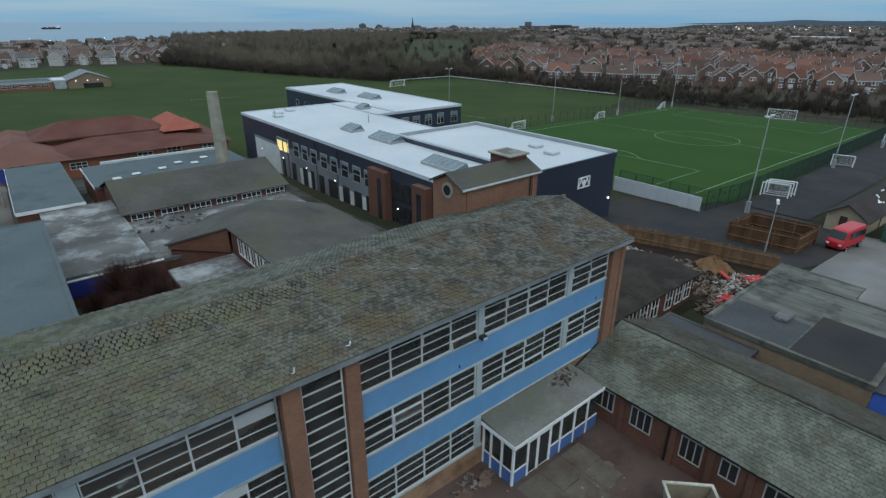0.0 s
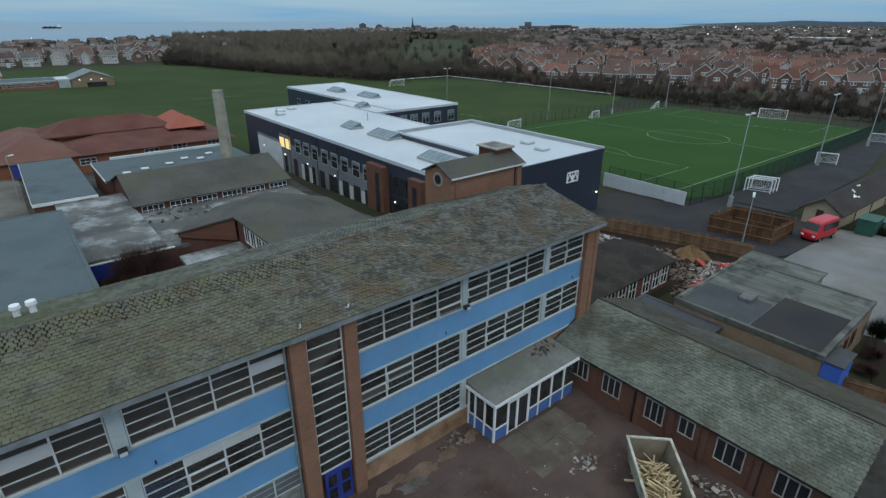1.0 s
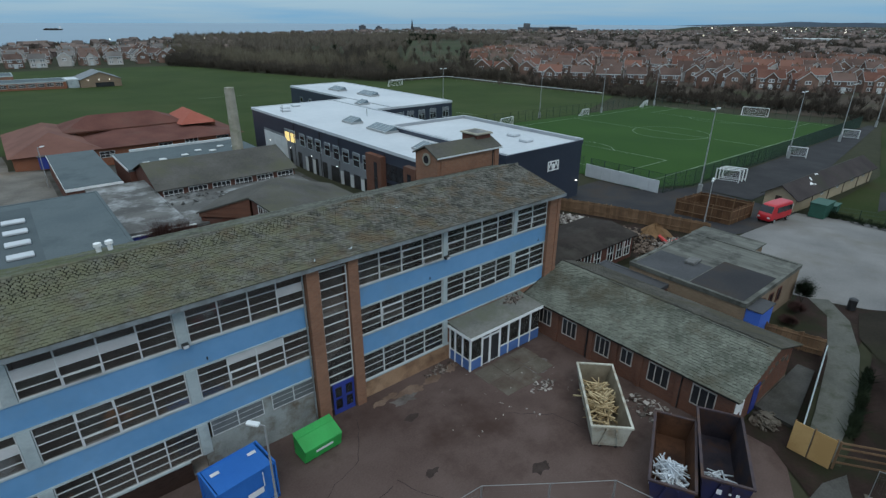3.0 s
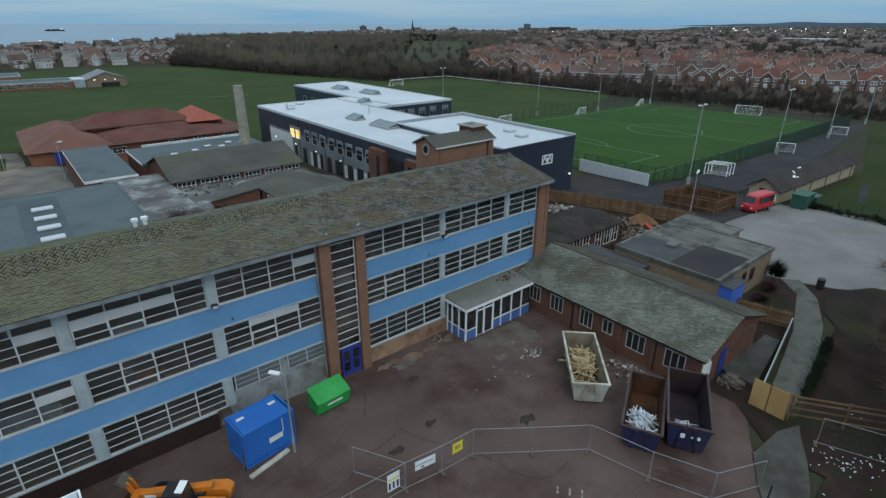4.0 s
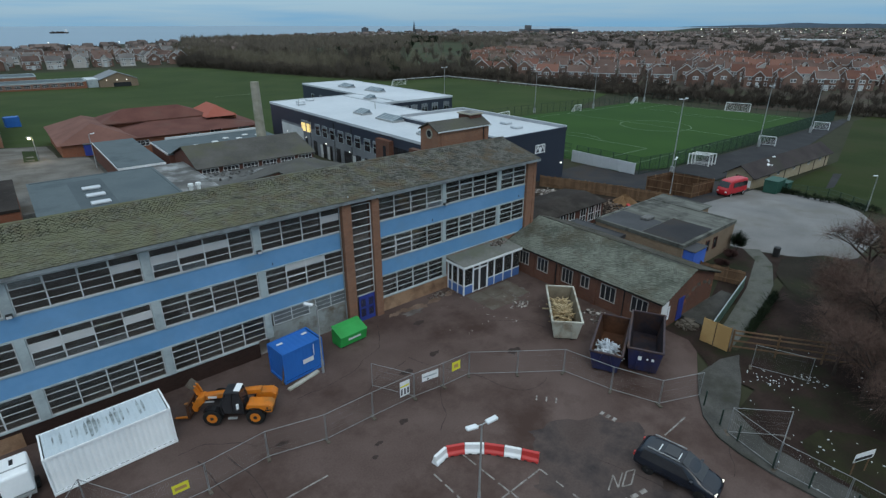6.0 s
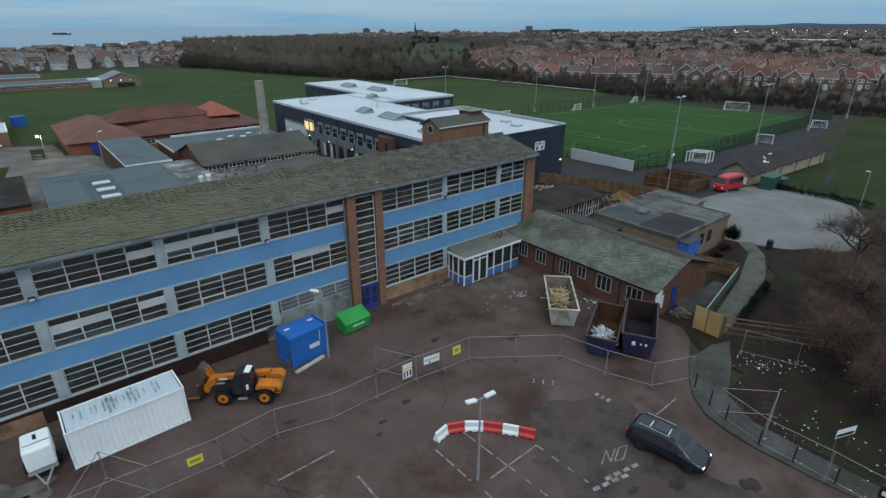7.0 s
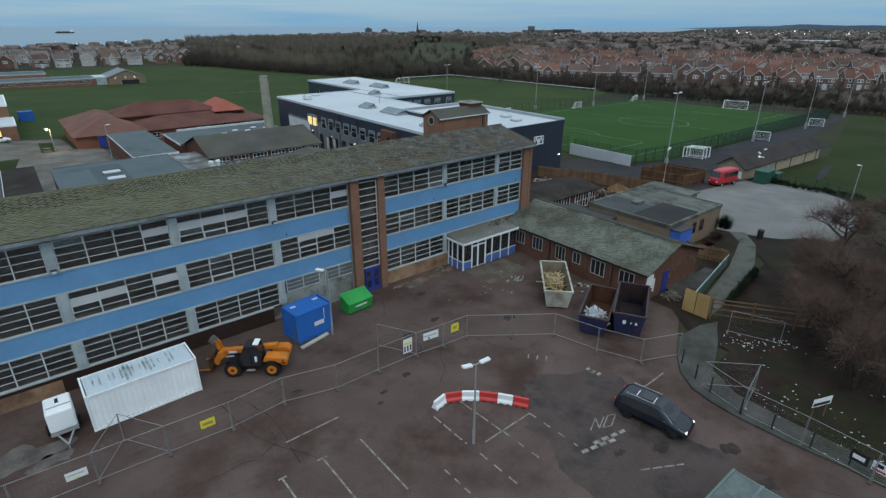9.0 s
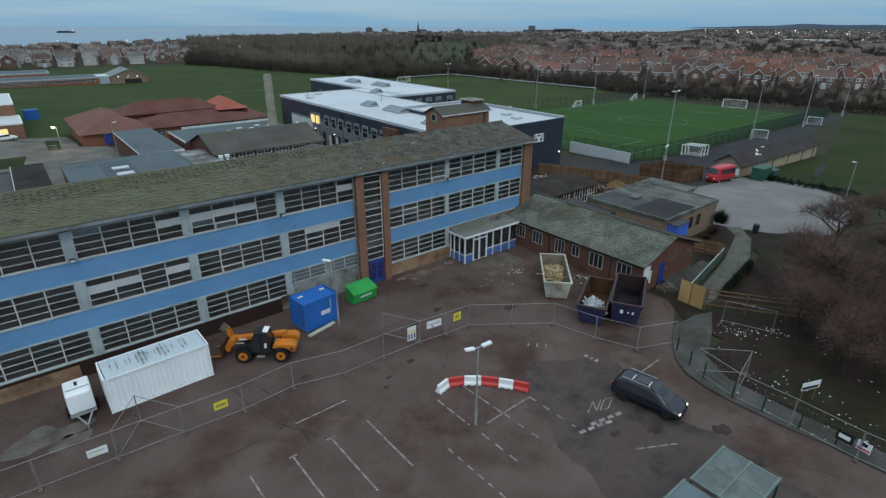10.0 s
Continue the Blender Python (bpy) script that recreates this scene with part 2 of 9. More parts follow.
M = {
    "earth": shade("rough_ground", (0.024, 0.028, 0.014), (0.044, 0.043, 0.026), 0.03, 0.95, 0.2, fine=0.6),
    "grass": shade("mown_grass", (0.025, 0.043, 0.010), (0.037, 0.058, 0.015), 0.05, 0.95, 0.3, fine=2.5, stain=(0.043, 0.060, 0.018), stain_scale=0.03),
    "turf": shade("artificial_turf", (0.020, 0.055, 0.009), (0.029, 0.071, 0.012), 0.04, 0.9, 0.2, fine=3),
    "rough_grass": shade("winter_grass", (0.018, 0.015, 0.011), (0.031, 0.026, 0.020), 0.35, 0.95, 0.5, fine=5, stain=(0.028, 0.03, 0.015), stain_scale=0.2),
    "soil": shade("bare_soil", (0.020, 0.0125, 0.010), (0.038, 0.025, 0.021), 0.5, 0.95, 0.6, fine=6, stain=(0.020, 0.023, 0.011), stain_scale=0.2),
    "tarmac": shade("worn_tarmac", (0.080, 0.054, 0.047), (0.120, 0.086, 0.076), 0.25, 0.85, 0.35, fine=9, stain=(0.055, 0.034, 0.028), stain_scale=0.16),
    "asphalt": shade("grey_asphalt", (0.026, 0.026, 0.028), (0.044, 0.043, 0.045), 0.2, 0.85, 0.25, fine=8, stain=(0.03, 0.03, 0.032)),
    "concrete": shade("pale_concrete", (0.145, 0.143, 0.14), (0.215, 0.21, 0.205), 0.18, 0.85, 0.2, fine=7, stain=(0.15, 0.143, 0.13), stain_scale=0.12),
    "slab": shade("dirty_concrete_slab", (0.085, 0.073, 0.058), (0.145, 0.128, 0.104), 0.6, 0.9, 0.2, fine=8, stain=(0.085, 0.06, 0.048), stain_scale=0.5),
    "paving": shade("mossy_paving", (0.050, 0.049, 0.045), (0.092, 0.089, 0.082), 0.5, 0.9, 0.3, fine=8, stain=(0.042, 0.042, 0.033), stain_scale=0.35),
    "path": shade("pale_worn_path", (0.080, 0.082, 0.072), (0.135, 0.135, 0.12), 0.4, 0.9, 0.3, fine=8, stain=(0.055, 0.058, 0.043), stain_scale=0.4),
    "sea": shade("sea_water", (0.10, 0.155, 0.205), (0.125, 0.185, 0.24), 0.002, 0.3, 0.0, fine=0.02),
    "slate": mossy(shade("mossy_slates", (0.052, 0.051, 0.044), (0.132, 0.128, 0.112), 1.1, 0.9, 0.6, fine=13, vary=0.34, stain=(0.100, 0.076, 0.050), stain_scale=0.6), (0.128, 0.130, 0.080), -6.0, 27.0),
    "slate_back": mossy(shade("grey_back_slates", (0.060, 0.062, 0.052), (0.135, 0.138, 0.118), 0.6, 0.95, 0.5, fine=9, vary=0.34), (0.080, 0.092, 0.040), -8.0, 14.0),
    "slate_dark": shade("dark_slates", (0.02, 0.02, 0.019), (0.04, 0.039, 0.036), 0.4, 0.9, 0.3, fine=6, vary=0.35, stain=(0.075, 0.078, 0.05), stain_scale=0.2),
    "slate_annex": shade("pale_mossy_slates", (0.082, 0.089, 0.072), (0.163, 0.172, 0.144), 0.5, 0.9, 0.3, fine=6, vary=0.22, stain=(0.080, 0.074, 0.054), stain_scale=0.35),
    "slate_east": shade("dark_brown_slates", (0.046, 0.044, 0.037), (0.092, 0.087, 0.074), 0.5, 0.9, 0.3, fine=6, vary=0.25, stain=(0.070, 0.064, 0.044), stain_scale=0.35),
    "slate_far": shade("weathered_roof_slates", (0.06, 0.058, 0.052), (0.10, 0.096, 0.088), 0.25, 0.9, 0.2, fine=4, stain=(0.085, 0.085, 0.06), stain_scale=0.15),
    "felt_blue": shade("blue_grey_roof_felt", (0.08, 0.102, 0.112), (0.112, 0.136, 0.145), 0.15, 0.8, 0.1, fine=5, stain=(0.07, 0.09, 0.098), stain_scale=0.15),
    "felt_grey": shade("patchy_grey_roof_felt", (0.08, 0.08, 0.078), (0.15, 0.15, 0.145), 0.3, 0.85, 0.15, fine=5, stain=(0.31, 0.325, 0.33), stain_scale=0.3, stretch=(0.4, 1, 1)),
    "felt_moss": shade("mossy_roof_felt", (0.125, 0.125, 0.112), (0.22, 0.22, 0.20), 0.35, 0.85, 0.15, fine=5, stain=(0.13, 0.135, 0.10), stain_scale=0.3),
    "felt_brown": shade("brown_black_roof_felt", (0.022, 0.018, 0.016), (0.042, 0.035, 0.031), 0.25, 0.95, 0.15, fine=5, stain=(0.05, 0.045, 0.038), stain_scale=0.4),
    "felt_dark": shade("dark_roof_felt", (0.052, 0.054, 0.058), (0.078, 0.08, 0.085), 0.25, 0.85, 0.12, fine=5),
    "membrane": shade("white_roof_membrane", (0.42, 0.455, 0.485), (0.52, 0.55, 0.575), 0.08, 0.55, 0.03, fine=1.2),
    "cladding": shade("navy_metal_cladding", (0.020, 0.026, 0.042), (0.028, 0.035, 0.053), 0.15, 0.45, 0.05, fine=3),
    "render_grey": shade("grey_wall_panels", (0.13, 0.142, 0.155), (0.185, 0.198, 0.212), 0.3, 0.7, 0.05),
    "brick": brickwork("red_brown_brick", (0.185, 0.092, 0.06), (0.275, 0.14, 0.088), (0.19, 0.15, 0.12)),
    "brick_annex": brickwork("orange_brown_brick", (0.100, 0.046, 0.033), (0.165, 0.076, 0.05), (0.13, 0.10, 0.085)),
    "frame_brown": shade("weathered_pale_window_frames", (0.30, 0.275, 0.25), (0.42, 0.39, 0.36), 0.8, 0.7, 0.05),
    "grimy": shade("grimy_grey_painted_wall", (0.20, 0.215, 0.21), (0.30, 0.325, 0.315), 0.8, 0.8, 0.1, stain=(0.13, 0.105, 0.08), stain_scale=0.6),
    "frosted": shade("grey_frosted_glass", (0.10, 0.11, 0.115), (0.15, 0.16, 0.165), 1.2, 0.3, 0.0),
    "dust": shade("orange_brick_dust_on_tarmac", (0.125, 0.082, 0.06), (0.20, 0.142, 0.108), 0.9, 0.95, 0.3, fine=8),
    "fascia": shade("grey_gutter_paint", (0.17, 0.195, 0.205), (0.24, 0.27, 0.28), 0.7, 0.6, 0.05, stain=(0.13, 0.14, 0.14), stain_scale=0.9),
    "felt_kitchen": shade("streaked_mossy_felt", (0.075, 0.076, 0.066), (0.155, 0.158, 0.142), 1.3, 0.85, 0.15, fine=5, stain=(0.05, 0.05, 0.045), stain_scale=0.5, stretch=(1, 0.12, 1)),
    "resurfaced": shade("dark_grey_resurfaced_tarmac", (0.066, 0.048, 0.043), (0.100, 0.077, 0.070), 0.3, 0.85, 0.3, fine=8, stain=(0.038, 0.032, 0.032), stain_scale=0.3),
    "asphalt_dark": shade("dark_yard_asphalt", (0.028, 0.028, 0.031), (0.046, 0.045, 0.047), 0.2, 0.85, 0.25, fine=8, stain=(0.045, 0.036, 0.03), stain_scale=0.2),
    "brick_dark": brickwork("dark_red_brick", (0.085, 0.036, 0.028), (0.14, 0.06, 0.043), (0.11, 0.09, 0.08)),
    "brick_orange": brickwork("orange_red_brick", (0.20, 0.075, 0.042), (0.27, 0.105, 0.06), (0.2, 0.15, 0.12)),
    "brick_tan": brickwork("tan_brick", (0.185, 0.132, 0.09), (0.265, 0.195, 0.135), (0.21, 0.18, 0.14)),
    "brick_buff": brickwork("buff_brick", (0.30, 0.24, 0.16), (0.40, 0.33, 0.22), (0.33, 0.3, 0.25)),
    "plinth": shade("pale_stained_concrete_plinth", (0.23, 0.13, 0.075), (0.36, 0.235, 0.15), 0.6, 0.9, 0.25, stain=(0.15, 0.09, 0.06), stain_scale=0.5),
    "grass_thin": shade("thin_mossy_grass", (0.018, 0.016, 0.009), (0.029, 0.029, 0.014), 0.7, 0.95, 0.5, fine=5, stain=(0.026, 0.019, 0.014), stain_scale=0.5),
    "grass_dull": shade("dull_olive_winter_turf", (0.018, 0.028, 0.006), (0.029, 0.043, 0.010), 0.05, 0.95, 0.3, fine=2.5, stain=(0.034, 0.036, 0.013), stain_scale=0.05),
    "brick_deep": brickwork("very_dark_brick", (0.026, 0.015, 0.012), (0.048, 0.026, 0.021), (0.038, 0.032, 0.028)),
    "porch_blue": shade("dull_blue_porch_panels", (0.050, 0.115, 0.30), (0.075, 0.155, 0.37), 0.8, 0.5, 0.03),
    "roof_purple": shade("purple_brown_roof_tiles", (0.036, 0.030, 0.030), (0.060, 0.050, 0.049), 0.3, 0.9, 0.2, fine=5, stain=(0.045, 0.044, 0.034), stain_scale=0.2),
    "yard_brown": shade("muddy_brown_paving", (0.105, 0.099, 0.09), (0.165, 0.155, 0.14), 0.25, 0.9, 0.2, fine=4, stain=(0.085, 0.075, 0.06), stain_scale=0.12),
    "felt_band": shade("darker_blue_roof_felt", (0.062, 0.080, 0.088), (0.085, 0.105, 0.114), 0.2, 0.8, 0.1, fine=5),
    "red_tile": shade("red_clay_roof_tiles", (0.092, 0.038, 0.031), (0.136, 0.058, 0.046), 0.25, 0.85, 0.2, fine=5, stain=(0.12, 0.062, 0.05), stain_scale=0.15),
    "red_tile_pale": shade("faded_pink_clay_tiles", (0.13, 0.064, 0.051), (0.178, 0.09, 0.071), 0.25, 0.85, 0.2, fine=5),
    "red_tile_new": shade("fresh_red_roof_tiles", (0.28, 0.085, 0.06), (0.34, 0.11, 0.08), 0.3, 0.85, 0.2),
    "blue_panel": shade("faded_blue_panels", (0.105, 0.258, 0.455), (0.14, 0.305, 0.52), 0.35, 0.6, 0.03, fine=2, stain=(0.13, 0.27, 0.44), stain_scale=0.4),
    "frame_white": shade("weathered_white_frame_paint", (0.45, 0.475, 0.475), (0.56, 0.585, 0.585), 0.8, 0.6, 0.05),
    "frame_grey": shade("pale_grey_painted_concrete", (0.32, 0.38, 0.39), (0.41, 0.465, 0.475), 0.7, 0.7, 0.08, stain=(0.26, 0.3, 0.31), stain_scale=0.6),
    "white": shade("white_paint", (0.66, 0.68, 0.68), (0.78, 0.79, 0.79), 0.6, 0.55, 0.04),
    "board": shade("white_window_board", (0.42, 0.43, 0.43), (0.5, 0.5, 0.5), 0.8, 0.7, 0.04),
    "interior": shade("stripped_dark_interior", (0.24, 0.225, 0.21), (0.36, 0.34, 0.32), 0.4, 0.9, 0.1),
    "glass": glass_of("window_glass", (0.93, 0.94, 0.94)),
    "steel": shade("galvanised_steel", (0.30, 0.31, 0.31), (0.40, 0.41, 0.41), 1.5, 0.5, 0.05, metal=0.4),
    "concrete_post": shade("old_concrete", (0.25, 0.235, 0.19), (0.36, 0.34, 0.28), 0.5, 0.9, 0.2, stain=(0.2, 0.2, 0.14), stain_scale=0.4),
    "wood": shade("weathered_timber", (0.12, 0.072, 0.042), (0.20, 0.125, 0.075), 0.8, 0.85, 0.2, vary=0.3),
    "ply": shade("plywood_sheet", (0.36, 0.22, 0.09), (0.46, 0.3, 0.13), 0.7, 0.8, 0.1, vary=0.25),
    "bark": shade("dark_bark", (0.035, 0.026, 0.022), (0.06, 0.046, 0.038), 2, 0.95, 0.3),
    "twig": shade("bare_winter_twigs", (0.11, 0.094, 0.075), (0.19, 0.162, 0.128), 0.02, 0.95, 0.0, fine=0.3, vary=0.35),
    "twig_mid": shade("brown_wood_twigs", (0.10, 0.088, 0.062), (0.19, 0.166, 0.12), 0.015, 0.95, 0.0, fine=0.12, vary=0.35),
    "twig_dark": shade("dark_winter_twigs", (0.055, 0.047, 0.038), (0.10, 0.085, 0.068), 0.02, 0.95, 0.0, fine=0.3, vary=0.4),
    "garden_twig": shade("brown_garden_twigs", (0.075, 0.058, 0.049), (0.14, 0.108, 0.09), 0.02, 0.95, 0.0, fine=0.3, vary=0.4),
    "garden": shade("brown_winter_gardens", (0.045, 0.036, 0.028), (0.085, 0.066, 0.052), 0.04, 0.95, 0.0, fine=0.3, stain=(0.04, 0.045, 0.022), stain_scale=0.05),
    "scrub": shade("dark_hedge_twigs", (0.046, 0.038, 0.030), (0.088, 0.072, 0.058), 0.05, 0.95, 0.0, fine=0.3, vary=0.4),
    "meadow": shade("dull_meadow_grass", (0.032, 0.043, 0.019), (0.050, 0.058, 0.029), 0.02, 0.95, 0.0, fine=0.15, stain=(0.055, 0.048, 0.032), stain_scale=0.02),
    "evergreen": shade("dark_evergreen_leaves", (0.012, 0.020, 0.012), (0.028, 0.038, 0.02), 0.3, 0.95, 0.0, vary=0.3),
    "black": shade("black_plastic", (0.012, 0.012, 0.013), (0.022, 0.022, 0.024), 1, 0.5, 0.05),
    "rubber": shade("tyre_rubber", (0.014, 0.014, 0.014), (0.026, 0.025, 0.024), 3, 0.85, 0.1),
}

# ---- building helpers ----
BASE = {}


def thing(name, loc, label, category, group="", kind=""):
    """An empty at the base of a thing; its parts are built in world metres and hung under it."""
    ob = new(name)
    ob.empty_display_size = 0.3
    ob.location = loc
    BASE[ob] = Vector(loc)
    return tagged(ob, label, category, group, kind)


def part(name, bm, material, parent, label=""):
    """Links a bmesh as one mesh object under a thing or a part."""
    base = BASE.get(parent, Vector())
    bmesh.ops.recalc_face_normals(bm, faces=bm.faces)
    me = bpy.data.meshes.new(name)
    bm.to_mesh(me)
    bm.free()
    if base.length:
        me.transform(Matrix.Translation(-base))
    me.materials.append(material)
    ob = new(name, me)
    ob.parent = parent
    BASE[ob] = base
    return tagged(ob, label) if label else ob


def single(name, bm, material, label, category, group="", kind=""):
    """A thing or a piece of the setting that is one mesh."""
    ob = part(name, bm, material, None)
    return tagged(ob, label, category, group, kind)


def box(bm, x0, x1, y0, y1, z0, z1, m=None):
    vs = [bm.verts.new((x, y, z)) for x in (x0, x1) for y in (y0, y1) for z in (z0, z1)]
    for f in ((0, 1, 3, 2), (4, 6, 7, 5), (0, 4, 5, 1), (2, 3, 7, 6), (0, 2, 6, 4), (1, 5, 7, 3)):
        bm.faces.new([vs[i] for i in f])
    if m is not None:
        bmesh.ops.transform(bm, matrix=m, verts=vs)
    return vs


def prism(bm, pts, z0, z1):
    """An upright prism over a plan outline."""
    lo = [bm.verts.new((x, y, z0)) for x, y in pts]
    hi = [bm.verts.new((x, y, z1)) for x, y in pts]
    n = len(pts)
    bm.faces.new(hi)
    bm.faces.new(lo[::-1])
    for i in range(n):
        bm.faces.new((lo[i], lo[(i + 1) % n], hi[(i + 1) % n], hi[i]))


def extrude(bm, pts, way):
    """A prism over any flat outline of 3D points, pushed along way."""
    lo = [bm.verts.new(p) for p in pts]
    hi = [bm.verts.new(Vector(p) + Vector(way)) for p in pts]
    n = len(pts)
    bm.faces.new(hi)
    bm.faces.new(lo[::-1])
    for i in range(n):
        bm.faces.new((lo[i], lo[(i + 1) % n], hi[(i + 1) % n], hi[i]))


def rod(bm, a, b, r0, r1=None, n=8):
    """A round bar from a to b."""
    a, b = Vector(a), Vector(b)
    r1 = r0 if r1 is None else r1
    q = (b - a).to_track_quat("Z", "Y")
    rings = []
    for p, r in ((a, r0), (b, r1)):
        rings.append([bm.verts.new(p + q @ Vector((r * math.cos(2 * math.pi * i / n), r * math.sin(2 * math.pi * i / n), 0))) for i in range(n)])
    for i in range(n):
        bm.faces.new((rings[0][i], rings[0][(i + 1) % n], rings[1][(i + 1) % n], rings[1][i]))
    bm.faces.new(rings[0][::-1])
    bm.faces.new(rings[1])


def bevelled(bm, width, segments=1):
    bmesh.ops.bevel(bm, geom=list(bm.edges), offset=width, segments=segments, affect="EDGES", profile=0.5)
    return bm


UNIT = {}


def block(name, parent, material, x0, x1, y0, y1, z0, z1, label="", m=None):
    """A small plain piece on a shared unit mesh: panes, boards, bars."""
    if material.name not in UNIT:
        bm = bmesh.new()
        box(bm, -0.5, 0.5, -0.5, 0.5, -0.5, 0.5)
        bmesh.ops.recalc_face_normals(bm, faces=bm.faces)
        me = bpy.data.meshes.new("piece")
        bm.to_mesh(me)
        bm.free()
        me.materials.append(material)
        UNIT[material.name] = me
    ob = new(name, UNIT[material.name])
    ob.parent = parent
    base = BASE.get(parent, Vector())
    c = Vector(((x0 + x1) / 2, (y0 + y1) / 2, (z0 + z1) / 2)) - base
    ob.matrix_basis = Matrix.Translation(c) @ (m or Matrix()) @ Matrix.Diagonal((x1 - x0, y1 - y0, z1 - z0, 1))
    return tagged(ob, label) if label else ob


def smooth(a, b, v):
    v = min(1.0, max(0.0, (v - a) / (b - a)))
    return v * v * (3 - 2 * v)


def ground_z(x, y):
    """The lie of the land: level round the old school, falling gently to the sports pitch."""
    s = 0.8 * x + 0.6 * y
    return -1.7 * smooth(50, 76, s) - 0.02 * min(102.0, max(0.0, s - 78))


# ---- ground, sea ----
def coast(a):
    """How far the land reaches in the direction a, in degrees from the x axis."""
    marks = ((-180, 1500), (0, 4600), (23, 4600), (26.5, 4200), (29, 2400), (34, 2050), (56, 1950), (64, 1600), (73, 1130), (79, 900), (84, 780), (95, 720), (180, 1500))
    for (a0, r0), (a1, r1) in zip(marks, marks[1:]):
        if a0 <= a <= a1:
            return r0 + (r1 - r0) * (a - a0) / (a1 - a0)
    return 1500


def land_z(x, y):
    r, a = math.hypot(x, y), math.degrees(math.atan2(y, x))
    z = ground_z(x, y)
    z += smooth(700, 1600, r) * (1.5 * noise.noise((x * 0.002, y * 0.002, 4.0)) - 2.6)
    return z


bm = bmesh.new()
rings = [4.0 * i for i in range(1, 66)]
while rings[-1] < 4700:
    rings.append(rings[-1] * 1.08)
SPOKES = 240
middle = bm.verts.new((0, 0, -0.06))
last = None
for r in rings:
    row = []
    for k in range(SPOKES):
        a = 2 * math.pi * k / SPOKES
        deg = math.degrees(a) if a <= math.pi else math.degrees(a) - 360
        q = min(r, coast(deg) * (0.97 + 0.06 * noise.noise((deg * 0.4, 1.0, 2.0))))
        x, y = q * math.cos(a), q * math.sin(a)
        row.append(bm.verts.new((x, y, land_z(x, y) - 0.06)))
    for k in range(SPOKES):
        j = (k + 1) % SPOKES
        bm.faces.new((middle, row[k], row[j])) if last is None else bm.faces.new((last[k], row[k], row[j], last[j]))
    last = row
single("ground", bm, M["earth"], "rough winter land round the school, reaching the coast", "ground", kind="structure")

bm = bmesh.new()
ring = [bm.verts.new((4950 * math.cos(2 * math.pi * k / 96), 4950 * math.sin(2 * math.pi * k / 96), -7.5)) for k in range(96)]
bm.faces.new(ring)
single("water", bm, M["sea"], "calm grey blue sea along the horizon", "sea", kind="structure")


# Far hills, with the distance haze put into their base colour.
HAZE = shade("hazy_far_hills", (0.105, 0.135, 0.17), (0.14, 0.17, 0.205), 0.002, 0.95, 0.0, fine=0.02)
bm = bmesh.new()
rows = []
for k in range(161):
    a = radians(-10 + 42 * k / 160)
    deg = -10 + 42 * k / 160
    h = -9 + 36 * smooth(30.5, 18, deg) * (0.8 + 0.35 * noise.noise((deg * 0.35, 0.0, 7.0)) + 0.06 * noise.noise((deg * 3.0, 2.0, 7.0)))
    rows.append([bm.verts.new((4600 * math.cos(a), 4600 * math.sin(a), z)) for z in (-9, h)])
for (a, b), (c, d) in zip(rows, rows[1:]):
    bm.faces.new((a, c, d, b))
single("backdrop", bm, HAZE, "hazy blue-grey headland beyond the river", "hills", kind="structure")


def patch(name, outline, material, label, category, lift=0.0, step=4.0, kind="structure"):
    """A flat piece of ground that follows the lie of the land inside an outline."""
    bm = bmesh.new()
    bm.faces.new([bm.verts.new((x, y, 0)) for x, y in outline])
    xs, ys = [p[0] for p in outline], [p[1] for p in outline]
    for lo, hi, no in ((min(xs), max(xs), (1, 0, 0)), (min(ys), max(ys), (0, 1, 0))):
        k = math.ceil(lo / step) * step
        while k < hi:
            co = (k, 0, 0) if no[0] else (0, k, 0)
            bmesh.ops.bisect_plane(bm, geom=bm.verts[:] + bm.edges[:] + bm.faces[:], plane_co=co, plane_no=no)
            k += step
    for v in bm.verts:
        v.co.z = ground_z(v.co.x, v.co.y) + lift
    bmesh.ops.recalc_face_normals(bm, faces=bm.faces)
    if sum(f.normal.z for f in bm.faces) < 0:
        bmesh.ops.reverse_faces(bm, faces=bm.faces)
    me = bpy.data.meshes.new(name)
    bm.to_mesh(me)
    bm.free()
    me.materials.append(material)
    return tagged(new(name, me), label, category, kind=kind)


patch("grass_field", [(-75, 122), (-5, 122), (-5, 116), (34, 116), (34, 103), (58, 103), (58, 134), (78, 134), (78, 84), (62, 66), (62, 64), (181, 112), (175, 206), (140, 208), (128, 236), (118, 264), (106, 300), (96, 345), (84, 368), (44, 372), (-75, 372)],
      M["grass"], "wide green playing field of mown grass", "field", 0.02, 8)
patch("football_pitch", [(72, 34), (81, 30), (142, 31), (176, 31), (170, 92), (101, 92), (76, 92), (74, 60)], M["turf"], "green artificial turf football pitch", "pitch", 0.06, 4)
patch("car_park", [(-60, -40), (17.2, -40), (17.1, -18.3), (16.7, -15.5), (16.6, -12.8), (16.7, -11), (17.1, -9.5), (18.2, -8.1), (19.9, -6.9), (25, -4.2), (26, -3), (26, 17), (-60, 17)],
      M["tarmac"], "worn reddish brown tarmac car park", "car park", 0.0)
patch("playground", [(48, 3.5), (49, 0.6), (50, -1.6), (54, -6.5), (66, -6), (75, -1.5), (80.5, 4), (78.5, 13.4), (61.5, 13.4), (52, 13.2), (48, 13)], M["concrete"], "pale grey concrete playground", "playground", 0.03)
patch("verge", [(23.5, -6.3), (23.5, -9), (20.2, -9.2), (18.7, -11.6), (18.6, -15), (18.6, -17.5), (19, -40), (60, -40), (60, -9), (48, -3), (30, -6)], M["soil"], "bare leaf-strewn soil under the trees", "verge", 0.05)
